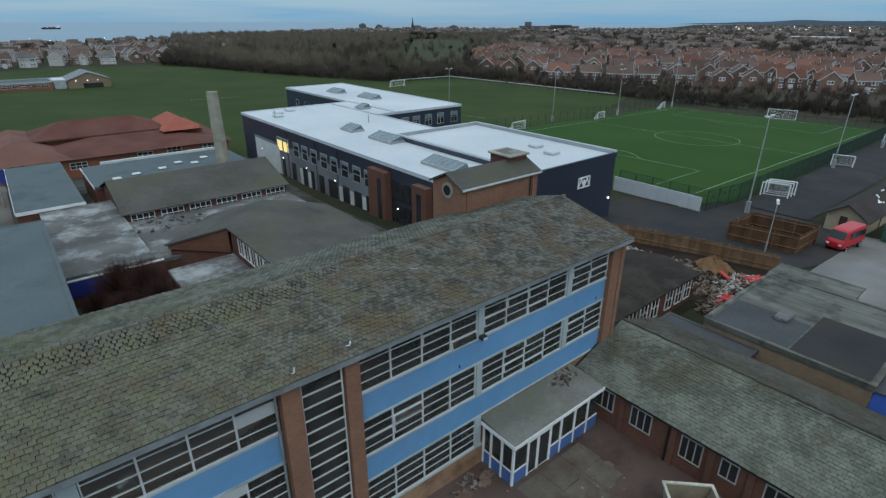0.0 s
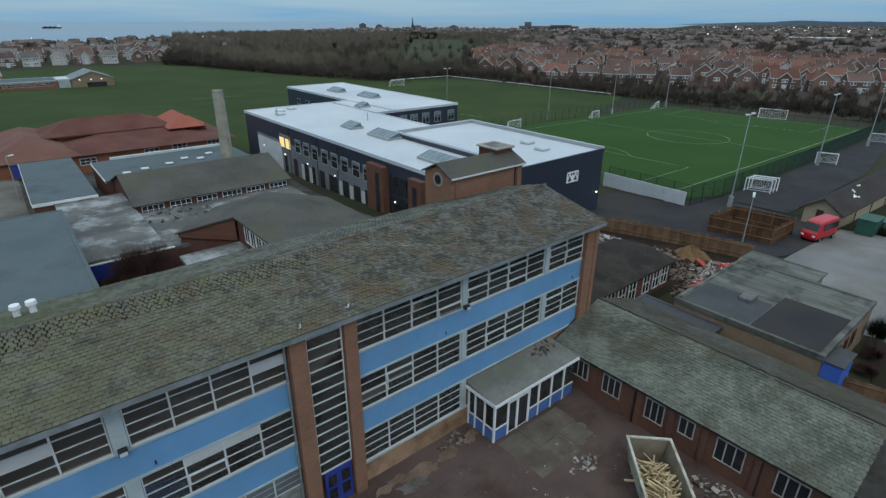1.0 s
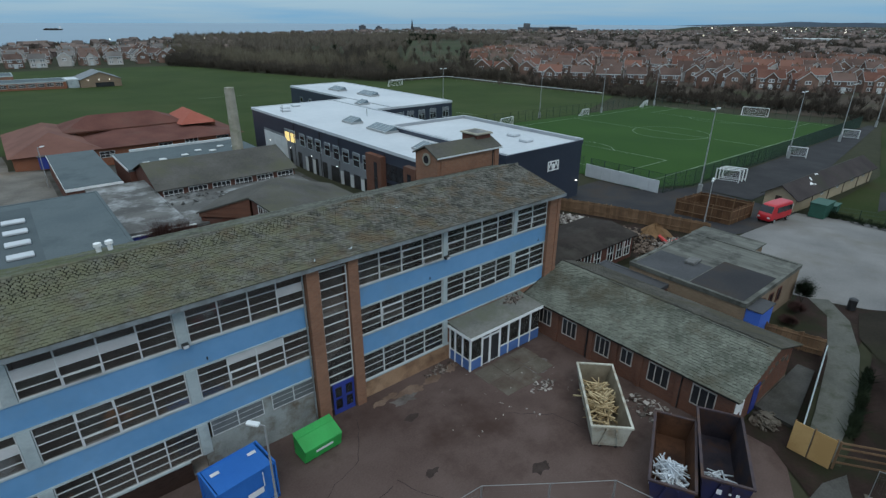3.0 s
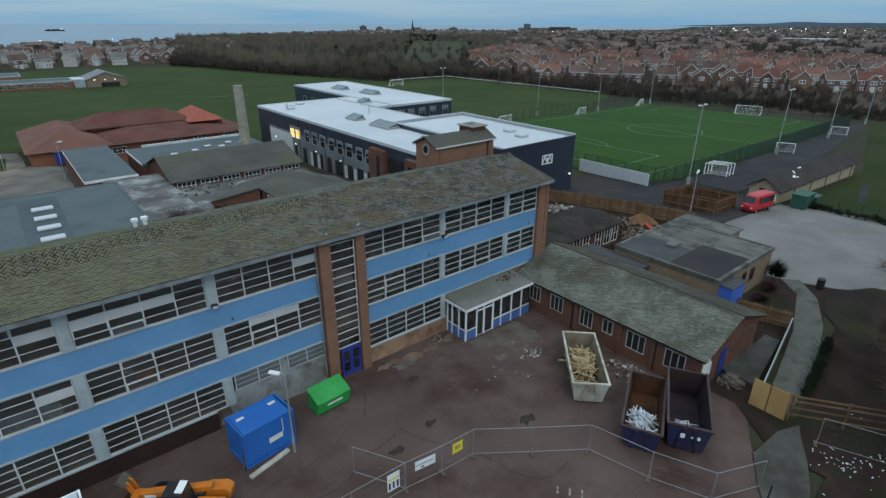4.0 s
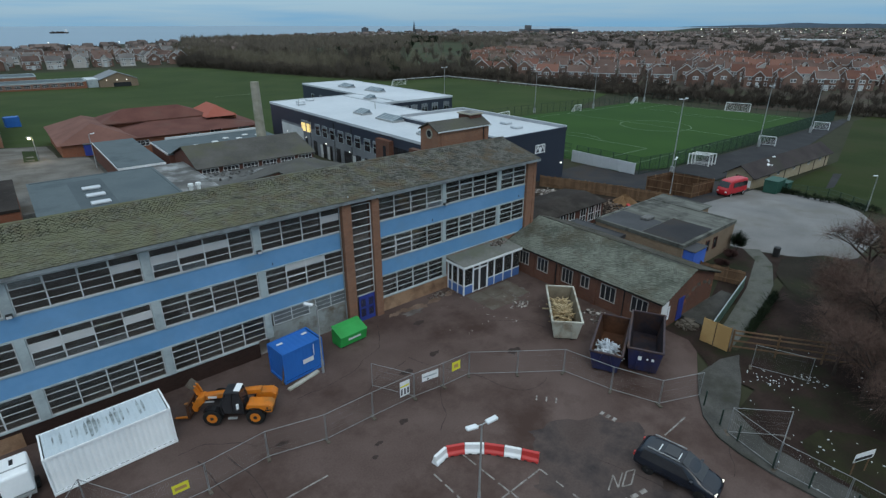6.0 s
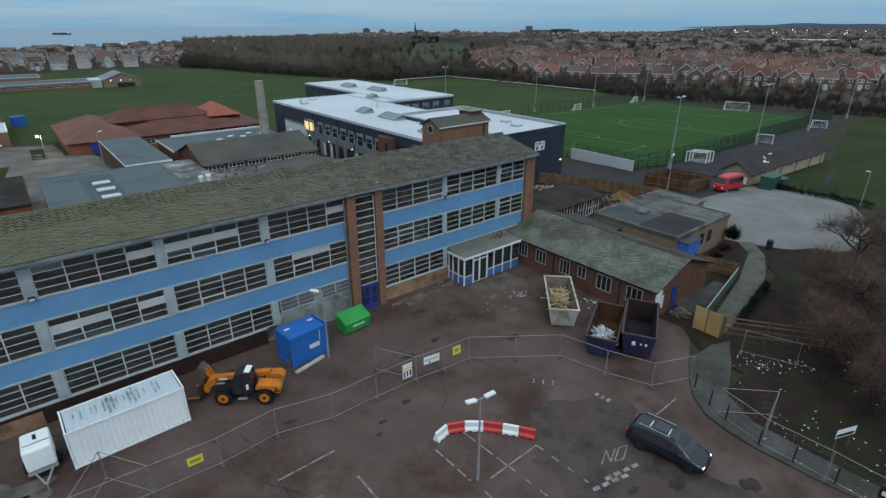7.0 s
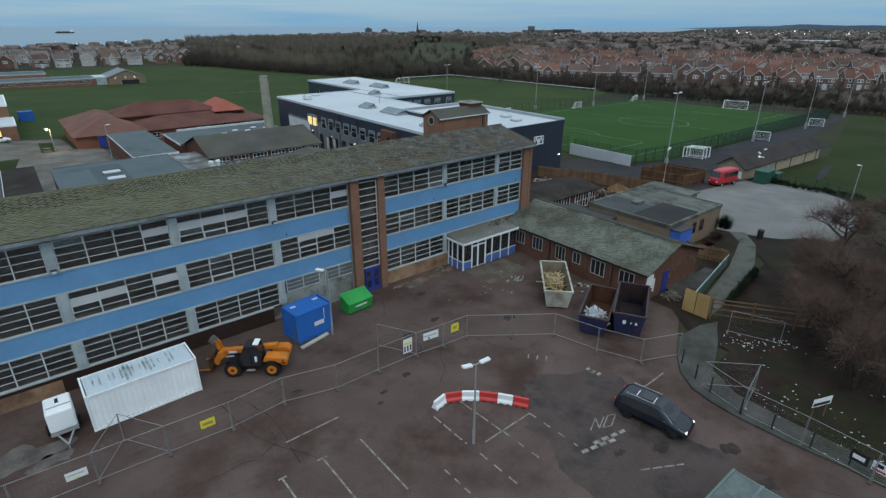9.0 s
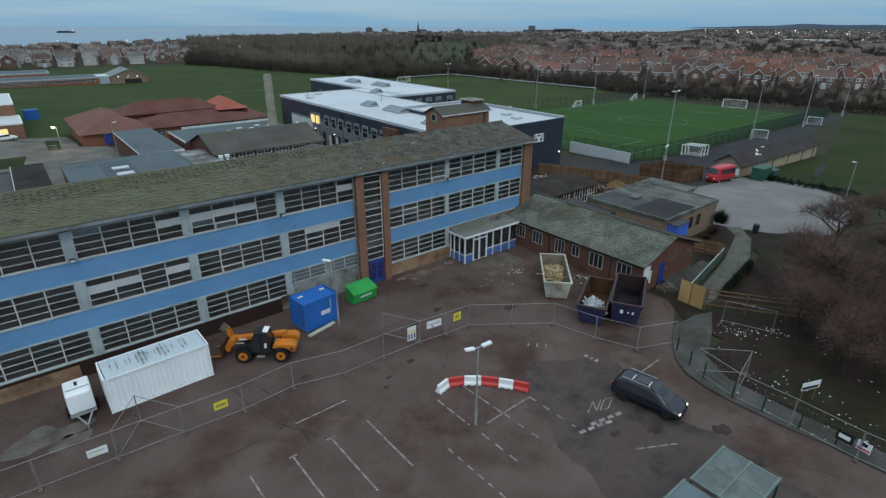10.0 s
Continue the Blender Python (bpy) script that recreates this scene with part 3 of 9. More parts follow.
patch("lawn", [(19.0, -14.2), (20.5, -12.8), (22.6, -13.2), (24.2, -15.2), (24.8, -18.5), (23.6, -21.5), (19.4, -22)], M["grass_thin"], "thin mossy grass under the trees", "lawn", 0.06)
patch("yard", [(23.4, -6.2), (26.0, -3.0), (26.0, -0.95), (33.9, -0.95), (38.6, -1.5), (27.0, -4.2), (27.4, -6.2), (25.2, -6.4)], M["soil"], "bare brown ground beside the annex gable", "yard", 0.015)
patch("yard", [(-40, 27), (33, 27), (33, 62), (36, 103), (-6, 103), (-6, 122), (-75, 122), (-75, 27)], M["paving"], "grey yard between the low school buildings", "yard", -0.01)
patch("paved_yard", [(-60, 66), (-12, 66), (-4, 67), (-0.8, 69), (-0.8, 101.8), (-5.5, 101.8), (-5.5, 110), (-6, 121), (-60, 121)], M["yard_brown"], "muddy paved yard of the infant school", "yard", 0.02)
patch("grass_field", [(81.5, 3.5), (80, 11.5), (114, 12), (180, 27), (215, 27), (215, -60), (82, -60), (76, -3)], M["grass_dull"], "dull green school field beyond the pavilion", "field", 0.03, 8)
patch("access_road", [(80, 20), (115, 20), (182, 28.5), (182, 30.5), (112, 29), (80, 29)], M["asphalt"], "dark asphalt strip beside the pitch fence", "road", 0.05)
patch("service_road", [(29, 17), (45, 17), (62, 14), (66, 20), (72, 29), (62, 37), (29, 37)], M["soil"], "churned brown service yard", "yard", -0.01)
patch("service_road", [(55.5, 35.5), (56.3, 15), (61.4, 13.5), (79, 13.5), (79.9, 29), (72, 33.5), (71.5, 41), (62, 41), (58, 38)], M["asphalt_dark"], "dark grey asphalt yard behind the hoarding", "yard", 0.02)
patch("verge", [(44, 13.5), (55, 13.5), (56, 16), (55, 24), (51.5, 34), (30, 34), (30, 26), (44, 25.6)], M["soil"], "churned brown demolition ground", "ground", 0.02)
patch("verge", [(33.9, -0.9), (41, 1.2), (48.2, 3.3), (49, 0.4), (51, -3.2), (47, -2.6), (38, -3.4), (34, -2.6)], M["soil"], "brown planted bank beside the kitchen block", "verge", 0.022)


patch("gardens", [(186, 60), (200, 10), (470, 55), (350, 335), (180, 212), (186, 118)], M["garden"], "brown winter gardens between the houses", "ground", 0.08, 20)


# ---- the old three-storey school block ----
SILL, HEAD = (1.36, 4.80, 8.27), (3.30, 6.75, 10.22)
FRONT, REAR, X0, X1 = 16.0, 24.3, -27.5, 27.9
EAVE_Y, EAVE_Z, RIDGE_Y, RIDGE_Z = 15.25, 10.76, 20.65, 11.98
BACK_Y, BACK_Z = 25.1, 10.78
school = thing("school_block", (0, 20, 0), "old three-storey school block with blue panel bands and mossy slate roof", "building")

bm = bmesh.new()
box(bm, X0, X1, 21.0, REAR, 0, 10.3)
for z in (0.0, 3.55, 7.0):
    box(bm, X0, X1, FRONT + 0.25, 21.0, z - 0.12 if z else -0.05, z + 0.12)
box(bm, X0, X1, FRONT + 0.25, 21.0, 10.24, 10.34)
for x in (-20.9, -7.0, 7.0, 9.4, 16.6):
    box(bm, x - 0.08, x + 0.08, FRONT + 0.3, 21.0, 0.13, 10.24)
part("room_shell", bm, M["interior"], school, "dark stripped-out rooms")
bm = bmesh.new()
box(bm, X0, X1, REAR, REAR + 0.3, 0, 10.3)
part("rear_wall", bm, M["brick"], school)
for name, x in (("end_wall", X1), ("end_wall", X0 - 0.35)):
    bm = bmesh.new()
    extrude(bm, [(x, FRONT - 0.35, 0), (x, REAR + 0.3, 0), (x, REAR + 0.3, 10.3), (x, RIDGE_Y, RIDGE_Z - 0.1), (x, FRONT - 0.35, 10.3)], (0.35, 0, 0))
    part(name, bm, M["brick"], school, "red-brown brick gable wall")
for z0, z1 in ((HEAD[0], SILL[1]), (HEAD[1], SILL[2])):
    for xa, xb in ((X0, 6.4), (9.65, 27.5)):
        bm = bmesh.new()
        box(bm, xa, xb, FRONT - 0.02, FRONT + 0.2, z0 + 0.09, z1 - 0.09)
        part("blue_panel", bm, M["blue_panel"], school, "faded sky-blue spandrel panel")
        for z in (z0 + 0.045, z1 - 0.045):
            block("sill", school, M["frame_grey"], xa, xb, FRONT - 0.08, FRONT + 0.16, z - 0.045, z + 0.045)
for xa, xb in ((X0, -1.0), (9.65, 17.0)):
    bm = bmesh.new()
    box(bm, xa, xb, FRONT - 0.06, FRONT + 0.2, 0, SILL[0] - 0.1)
    # The left plinth is a much darker brick than the right one.
    part("plinth", bm, M["plinth"] if xa > 0 else M["brick_deep"], school)
    block("sill", school, M["frame_grey"], xa, xb, FRONT - 0.1, FRONT + 0.16, SILL[0] - 0.1, SILL[0])
bm = bmesh.new()
box(bm, X0, -15.2, FRONT - 0.1, FRONT - 0.065, 0, 1.0)
part("plinth", bm, M["plinth"], school)
bm = bmesh.new()
box(bm, -0.2, 6.4, FRONT - 0.04, FRONT + 0.2, 0, 2.2)
part("plinth", bm, M["grimy"], school, "grimy painted wall below high windows")
for xa, xb in ((6.4, 7.15), (9.0, 9.65)):
    bm = bmesh.new()
    box(bm, xa, xb, FRONT - 0.48, FRONT + 0.3, 0, 10.36)
    part("pier", bm, M["brick"], school, "tall red-brown brick pier")
bm = bmesh.new()
box(bm, 27.05, X1, FRONT - 0.3, FRONT + 0.3, 0, 10.36)
part("pier", bm, M["brick"], school)
bm = bmesh.new()
box(bm, X0 - 0.4, 28.3, EAVE_Y - 0.03, EAVE_Y + 0.03, EAVE_Z - 0.25, EAVE_Z - 0.01)
box(bm, X0 - 0.4, 28.3, EAVE_Y + 0.03, FRONT + 0.3, EAVE_Z - 0.25, EAVE_Z - 0.2)
part("fascia", bm, M["fascia"], school)

POSTS = (-27.3, -20.85, -13.9, -6.97, -0.1)
random.seed(5)


def ring_frame(u0, u1, v0, v1, t, at):
    """A closed rectangular frame: at(u, v, d) puts a corner in the world, d 0 outside and 1 inside the wall."""
    bm = bmesh.new()
    loops = []
    for d in (0, 1):
        for e in (0, t):
            loops.append([bm.verts.new(at(u, v, d)) for u, v in ((u0 + e, v0 + e), (u1 - e, v0 + e), (u1 - e, v1 - e), (u0 + e, v1 - e))])
    for p, q in ((0, 1), (1, 3), (3, 2), (2, 0)):
        for i in range(4):
            j = (i + 1) % 4
            bm.faces.new((loops[p][i], loops[p][j], loops[q][j], loops[q][i]))
    return bm


def window(owner, xa, xb, z0, z1, cols, rows, y=FRONT, boards=(), openings=(), frame_mat=None, t=0.035, board_mat=None):
    """A window in the plane y: frame with mullions and transoms, a pane in each light, some boarded or standing open."""
    fm = frame_mat or M["frame_white"]
    w = (xb - xa) / cols
    zs = [z0 + (z1 - z0) * r / rows for r in range(rows + 1)]
    win = part("window", ring_frame(xa, xb, z0, z1, 0.045, lambda u, v, d: (u, y - 0.045 + d * 0.12, v)), fm, owner)
    for c in range(1, cols):
        x = xa + c * w
        block("mullion", win, fm, x - 0.035, x + 0.035, y - 0.04, y + 0.07, z0 + 0.045, z1 - 0.045)
    for z in zs[1:-1]:
        for c in range(cols):
            block("transom", win, fm, xa + c * w + 0.035, xa + c * w + w - 0.035, y - 0.02, y + 0.05, z - t / 2, z + t / 2)
    for c in range(cols):
        for r in range(rows):
            a, b = xa + c * w + 0.04, xa + c * w + w - 0.04
            lo, hi = zs[r] + 0.02, zs[r + 1] - 0.02
            if (c, r) in boards:
                block("pane" if board_mat else "board", win, board_mat or M["board"], a, b, y - 0.028, y - 0.012, lo, hi, "frosted grey pane" if board_mat else "white board over the light")
            elif (c, r) in openings:
                ang = radians(random.uniform(6, 15))
                hinge = Matrix.Translation((0, y - 0.03, hi)) @ Matrix.Rotation(-ang, 4, "X") @ Matrix.Translation((0, -y, -hi))
                bm = ring_frame(a, b, lo, hi, 0.04, lambda u, v, d: (u, y - 0.02 + d * 0.04, v))
                bmesh.ops.transform(bm, matrix=hinge, verts=bm.verts)
                part("open_sash", bm, fm, win, "top-hung sash standing open")
                bm = bmesh.new()
                box(bm, a + 0.04, b - 0.04, y - 0.003, y + 0.003, lo + 0.04, hi - 0.04, hinge)
                part("pane", bm, M["glass"], win).visible_shadow = False
            else:
                block("pane", win, M["glass"], a, b, y + 0.012, y + 0.018, lo, hi).visible_shadow = False
    return win


def scatter(cols, rows, many):
    return {(random.randrange(cols), random.randrange(rows)) for _ in range(many)}


BOARDS = {(2, -13.9): {(3, 2)}, (2, -6.97): {(0, 2), (1, 2), (2, 2)}, (1, -13.9): {(0, 2), (1, 2), (3, 2)}, (1, -0.1): {(1, 3), (2, 3)}, (2, -0.1): {(3, 2)}}
for f in range(3):
    for xa, xb in zip(POSTS, POSTS[1:]):
        window(school, xa + 0.28, xb - 0.28, SILL[f], HEAD[f], 4, 4, boards=BOARDS.get((f, xa), ()), openings=scatter(4, 4, 2) if f else ())
    if f:
        window(school, POSTS[-1] + 0.28, 6.36, SILL[f], HEAD[f], 4, 4, boards=BOARDS.get((f, -0.1), ()), openings=scatter(4, 4, 1))
        window(school, 9.7, 16.4, SILL[f], HEAD[f], 4, 4, openings=scatter(4, 4, 3))
        window(school, 16.8, 23.2, SILL[f], HEAD[f], 4, 4, openings=scatter(4, 4, 4))
        window(school, 23.6, 27.0, SILL[f], HEAD[f], 2, 4, openings=scatter(2, 4, 2))
    else:
        window(school, 9.7, 16.5, SILL[f], HEAD[f], 4, 4)
        window(school, 0.3, 3.2, 2.25, HEAD[f], 2, 3, boards={(c, r) for c in range(2) for r in range(3)}, board_mat=M["frosted"])
        block("grimy_wall", school, M["grimy"], 3.2, 3.7, FRONT - 0.04, FRONT + 0.2, 2.2, HEAD[f])
        window(school, 3.7, 6.36, 2.25, HEAD[f], 2, 3, boards={(c, r) for c in range(2) for r in range(3)}, board_mat=M["frosted"])
    for x in POSTS + ((16.6, 23.4) if f else (16.65,)):
        bm = bmesh.new()
        box(bm, x - 0.26 if x < 9 else x - 0.19, x + 0.26 if x < 9 else x + 0.19, FRONT - 0.11, FRONT + 0.2, SILL[f], HEAD[f])
        part("mullion_post", bm, M["frame_grey"], school)
for x in (-13.9, -0.1, 16.6):
    lamp = block("flood_lamp", school, M["black"], x - 0.16, x + 0.16, FRONT - 0.42, FRONT - 0.12, SILL[2] + 0.02, SILL[2] + 0.2, "small black floodlight on the facade")
    block("lamp_glass", school, M["frame_white"], x - 0.13, x + 0.13, FRONT - 0.45, FRONT - 0.42, SILL[2] + 0.04, SILL[2] + 0.18)
for x in (0.8, 15.3, 26.2):
    bm = bmesh.new()
    rod(bm, (x, FRONT - 0.05, HEAD[1] + 0.3), (x, FRONT - 0.05, HEAD[1] + 0.48), 0.03)
    part("outlet_pipe", bm, M["black"], school)
bm = bmesh.new()
rod(bm, (6.27, FRONT - 0.16, 0.1), (6.27, FRONT - 0.16, 10.4), 0.06)
part("downpipe", bm, M["fascia"], school)
for x, y, z, a in ((9.38, 15.75, 10.96, 35), (7.0, 15.55, 10.92, 50), (14.6, 18.6, 11.58, 100)):
    bm = bmesh.new()
    box(bm, -0.3, 0.0, -0.035, 0.035, 0, 0.015, Matrix.Translation((x, y, z)) @ Matrix.Rotation(radians(a), 4, "Z") @ Matrix.Rotation(radians(28), 4, "Y"))
    box(bm, 0.0, 0.25, -0.03, 0.03, 0, 0.015, Matrix.Translation((x, y, z)) @ Matrix.Rotation(radians(a + 15), 4, "Z") @ Matrix.Rotation(radians(-10), 4, "Y"))
    part("lifted_flashing", bm, M["frame_grey"], school, "curled strip of pale flashing")
bm = bmesh.new()
box(bm, 17.0, 27.05, FRONT - 0.04, FRONT + 0.2, 0, HEAD[0])
part("ground_wall", bm, M["brick"], school)
window(school, 7.2, 8.95, 2.35, 10.15, 1, 13, y=FRONT - 0.25, t=0.06)
door = block("door", school, M["blue_panel"], 7.4, 8.9, FRONT - 0.3, FRONT - 0.24, 0.0, 2.3)
DOOR_BLUE = shade("deep_blue_paint", (0.02, 0.035, 0.20), (0.03, 0.05, 0.26), 0.8, 0.45, 0.03)
door.data = door.data.copy()
door.data.materials[0] = DOOR_BLUE
for x in (7.78, 8.52):
    for z in (0.75, 1.65):
        block("pane", school, M["glass"], x - 0.22, x + 0.22, FRONT - 0.315, FRONT - 0.305, z - 0.35, z + 0.35)

# slates: the stretch nearest the path as single pieces, the rest joined
SLOPE = math.atan2(RIDGE_Z - EAVE_Z, RIDGE_Y - EAVE_Y)
RUN = math.hypot(RIDGE_Z - EAVE_Z, RIDGE_Y - EAVE_Y)
bm = bmesh.new()
for y0, z0 in ((EAVE_Y, EAVE_Z), (BACK_Y, BACK_Z)):
    extrude(bm, [(X0 - 0.4, y0, z0), (X0 - 0.4, RIDGE_Y, RIDGE_Z), (X0 - 0.4, RIDGE_Y, RIDGE_Z - 0.12), (X0 - 0.4, y0, z0 - 0.12)], (28.3 - X0 + 0.4, 0, 0))
roof = part("roof", bm, M["slate_dark"], school, "mossy grey-brown slate roof")


def tile_mesh(w, l, t, material):
    bm = bmesh.new()
    vs = box(bm, -w / 2, w / 2, 0, l, 0, t)
    for v in vs:
        if v.co.y > l / 2:
            v.co.z -= t * 0.55
    bmesh.ops.recalc_face_normals(bm, faces=bm.faces)
    me = bpy.data.meshes.new("slate")
    bm.to_mesh(me)
    bm.free()
    me.materials.append(material)
    return me


def roof_tiles(owner, xa, xb, y0, z0, y1, z1, w, gauge, single_range=None, slipped=0.0, slip_zone=None, material=None, thick=0.04, frame_m=Matrix(), cover=0.92):
    """Slates in courses up a slope that rises from (y0, z0) to (y1, z1) along x."""
    run, ang = math.hypot(y1 - y0, z1 - z0), math.atan2(z1 - z0, abs(y1 - y0))
    sgn = 1 if y1 > y0 else -1
    turn = Matrix.Rotation(ang, 4, "X") if sgn > 0 else Matrix.Rotation(math.pi, 4, "Z") @ Matrix.Rotation(ang, 4, "X")
    me = tile_mesh(w * cover, gauge * 1.45, thick, material or M["slate"])
    verts, faces = [], []
    base = BASE[owner]
    rng = random.Random(11)
    n = int(run / gauge)
    for r in range(n):
        u = r * gauge - 0.04
        k = 0
        x = xa + (w / 2 if r % 2 else 0)
        while x < xb + w / 2:
            lift = 0.015 + rng.uniform(0, 0.03)
            tilt, narrow, kick = rng.uniform(-0.02, 0.05), 1.0, 0.0
            if slip_zone and slip_zone(x, r, n) and (r + k) % 2 == 0 and rng.random() < slipped:
                kick, narrow = rng.uniform(0.07, 0.2), rng.uniform(0.55, 0.8)
            lo, hi = max(x - w / 2, xa), min(x + w / 2, xb)
            if hi - lo < 0.06:
                x += w
                k += 1
                continue
            m = frame_m @ Matrix.Translation(((lo + hi) / 2, y0 + sgn * u * math.cos(ang), z0 + u * math.sin(ang) + lift)) @ turn @ Matrix.Rotation(-tilt, 4, "X") @ Matrix.Translation((0, gauge * 1.45, 0)) @ Matrix.Rotation(-kick, 4, "X") @ Matrix.Translation((0, -gauge * 1.45, 0)) @ Matrix.Rotation(rng.uniform(-0.02, 0.02), 4, "Z") @ Matrix.Diagonal(((hi - lo) / w * narrow, 1, 1, 1))
            if single_range and single_range[0] <= x <= single_range[1] and r < single_range[2]:
                ob = new("slate", me)
                ob.parent = owner
                ob.matrix_basis = Matrix.Translation(-base) @ m
            else:
                o = len(verts)
                verts += [tuple(m @ v.co - base) for v in me.vertices]
                faces += [tuple(i + o for i in p.vertices) for p in me.polygons]
            x += w
            k += 1
    big = bpy.data.meshes.new("slate_rows")
    big.from_pydata(verts, [], faces)
    big.materials.append(material or M["slate"])
    ob = new("slate_covering", big)
    ob.parent = owner
    BASE[ob] = base
    return tagged(ob, kind="stuff")


roof_tiles(roof, X0 - 0.3, 28.25, EAVE_Y, EAVE_Z, RIDGE_Y, RIDGE_Z, 0.215, 0.2, (-2.4, 3.2, 11), 0.92, lambda x, r, n: r > n - 11 and (r > n - 7 or x < -4) and x < 15 - 1.3 * (n - r) + 3.0 * noise.noise((x * 0.3, r * 0.4, 0)))
roof_tiles(roof, X0 - 0.3, 28.25, BACK_Y, BACK_Z, RIDGE_Y, RIDGE_Z, 0.26, 0.22, material=M["slate_back"], thick=0.06, cover=0.84)
bm = bmesh.new()
x = X0 - 0.3
while x < 28.2:
    rod(bm, (x, RIDGE_Y, RIDGE_Z - 0.02), (x + 0.43, RIDGE_Y, RIDGE_Z - 0.02 + random.uniform(-0.01, 0.02)), 0.13, 0.12, 8)
    x += 0.45
part("ridge_tiles", bm, M["slate"], roof)

# ---- plain school buildings ----
def flat_block(name, x0, x1, y0, y1, top, wall, felt, label, parapet=0.25, edge=None, base=None):
    """A flat-roofed building: walls, felt roof and a raised edge."""
    z0 = min(ground_z(x, y) for x in (x0, x1) for y in (y0, y1)) - 0.1 if base is None else base
    b = thing(name, ((x0 + x1) / 2, (y0 + y1) / 2, z0), label, "building")
    bm = bmesh.new()
    box(bm, x0, x1, y0, y1, z0, top)
    part("wall", bm, wall, b)
    bm = bmesh.new()
    box(bm, x0 + 0.2, x1 - 0.2, y0 + 0.2, y1 - 0.2, top, top + 0.06)
    part("roof", bm, felt, b)
    bm = bmesh.new()
    for q in ((x0 - 0.08, x1 + 0.08, y0 - 0.08, y0 + 0.2), (x0 - 0.08, x1 + 0.08, y1 - 0.2, y1 + 0.08), (x0 - 0.08, x0 + 0.2, y0 + 0.2, y1 - 0.2), (x1 - 0.2, x1 + 0.08, y0 + 0.2, y1 - 0.2)):
        box(bm, *q, top - 0.25, top + parapet)
    part("roof_edge", bm, edge or felt, b)
    return b


def gable_block(name, x0, x1, y0, y1, eave, ridge, along, wall, slate, label, over=0.35, base=None):
    """A building with a pitched roof whose ridge runs along x or y."""
    z0 = min(ground_z(x, y) for x in (x0, x1) for y in (y0, y1)) - 0.1 if base is None else base
    b = thing(name, ((x0 + x1) / 2, (y0 + y1) / 2, z0), label, "building")
    bm = bmesh.new()
    if along == "x":
        ym = (y0 + y1) / 2
        extrude(bm, [(x0, y0, z0), (x0, y1, z0), (x0, y1, eave), (x0, ym, ridge - 0.12), (x0, y0, eave)], (x1 - x0, 0, 0))
    else:
        xm = (x0 + x1) / 2
        extrude(bm, [(x0, y0, z0), (x1, y0, z0), (x1, y0, eave), (xm, y0, ridge - 0.12), (x0, y0, eave)], (0, y1 - y0, 0))
    part("wall", bm, wall, b)
    bm = bmesh.new()
    t = 0.12
    if along == "x":
        k = (ridge - eave) / (ym - y0)
        lo = eave - k * over
        extrude(bm, [(x0 - over, y0 - over, lo), (x0 - over, ym, ridge), (x0 - over, y1 + over, lo), (x0 - over, y1 + over, lo + t), (x0 - over, ym, ridge + t), (x0 - over, y0 - over, lo + t)], (x1 - x0 + 2 * over, 0, 0))
    else:
        k = (ridge - eave) / (xm - x0)
        lo = eave - k * over
        extrude(bm, [(x0 - over, y0 - over, lo), (xm, y0 - over, ridge), (x1 + over, y0 - over, lo), (x1 + over, y0 - over, lo + t), (xm, y0 - over, ridge + t), (x0 - over, y0 - over, lo + t)], (0, y1 - y0 + 2 * over, 0))
    part("roof", bm, slate, b)
    return b


def window_x(owner, x, ya, yb, z0, z1, cols, rows, out=-1, frame_mat=None, glass_mat=None):
    """A window in a wall that runs along y, with its glass facing out along x."""
    fm = frame_mat or M["frame_white"]
    win = part("window", ring_frame(ya, yb, z0, z1, 0.06, lambda u, v, d: (x + out * 0.08 * (1 - d), u, v)), fm, owner)
    w = (yb - ya) / cols
    lo, hi = sorted((x, x + out * 0.065))
    for c in range(1, cols):
        block("mullion", win, fm, lo, hi, ya + c * w - 0.03, ya + c * w + 0.03, z0 + 0.06, z1 - 0.06)
    for r in range(1, rows):
        z = z0 + (z1 - z0) * r / rows
        block("transom", win, fm, lo + 0.005, hi - 0.005, ya + 0.06, yb - 0.06, z - 0.025, z + 0.025)
    lo, hi = sorted((x, x + out * 0.03))
    for c in range(cols):
        for r in range(rows):
            block("pane", win, glass_mat or PANE_DARK, lo, hi, ya + c * w + 0.03, ya + (c + 1) * w - 0.03, z0 + (z1 - z0) * r / rows + 0.02, z0 + (z1 - z0) * (r + 1) / rows - 0.02)
    return win


def window_y(owner, y, xa, xb, z0, z1, cols, rows, out=-1, frame_mat=None, glass_mat=None):
    """A window in a wall that runs along x, with its glass facing out along y."""
    fm = frame_mat or M["frame_white"]
    win = part("window", ring_frame(xa, xb, z0, z1, 0.06, lambda u, v, d: (u, y + out * 0.08 * (1 - d), v)), fm, owner)
    w = (xb - xa) / cols
    lo, hi = sorted((y, y + out * 0.065))
    for c in range(1, cols):
        block("mullion", win, fm, xa + c * w - 0.03, xa + c * w + 0.03, lo, hi, z0 + 0.06, z1 - 0.06)
    for r in range(1, rows):
        z = z0 + (z1 - z0) * r / rows
        block("transom", win, fm, xa + 0.06, xb - 0.06, lo + 0.005, hi - 0.005, z - 0.025, z + 0.025)
    lo, hi = sorted((y, y + out * 0.03))
    for c in range(cols):
        for r in range(rows):
            block("pane", win, glass_mat or PANE_DARK, xa + c * w + 0.03, xa + (c + 1) * w - 0.03, lo, hi, z0 + (z1 - z0) * r / rows + 0.02, z0 + (z1 - z0) * (r + 1) / rows - 0.02)
    return win


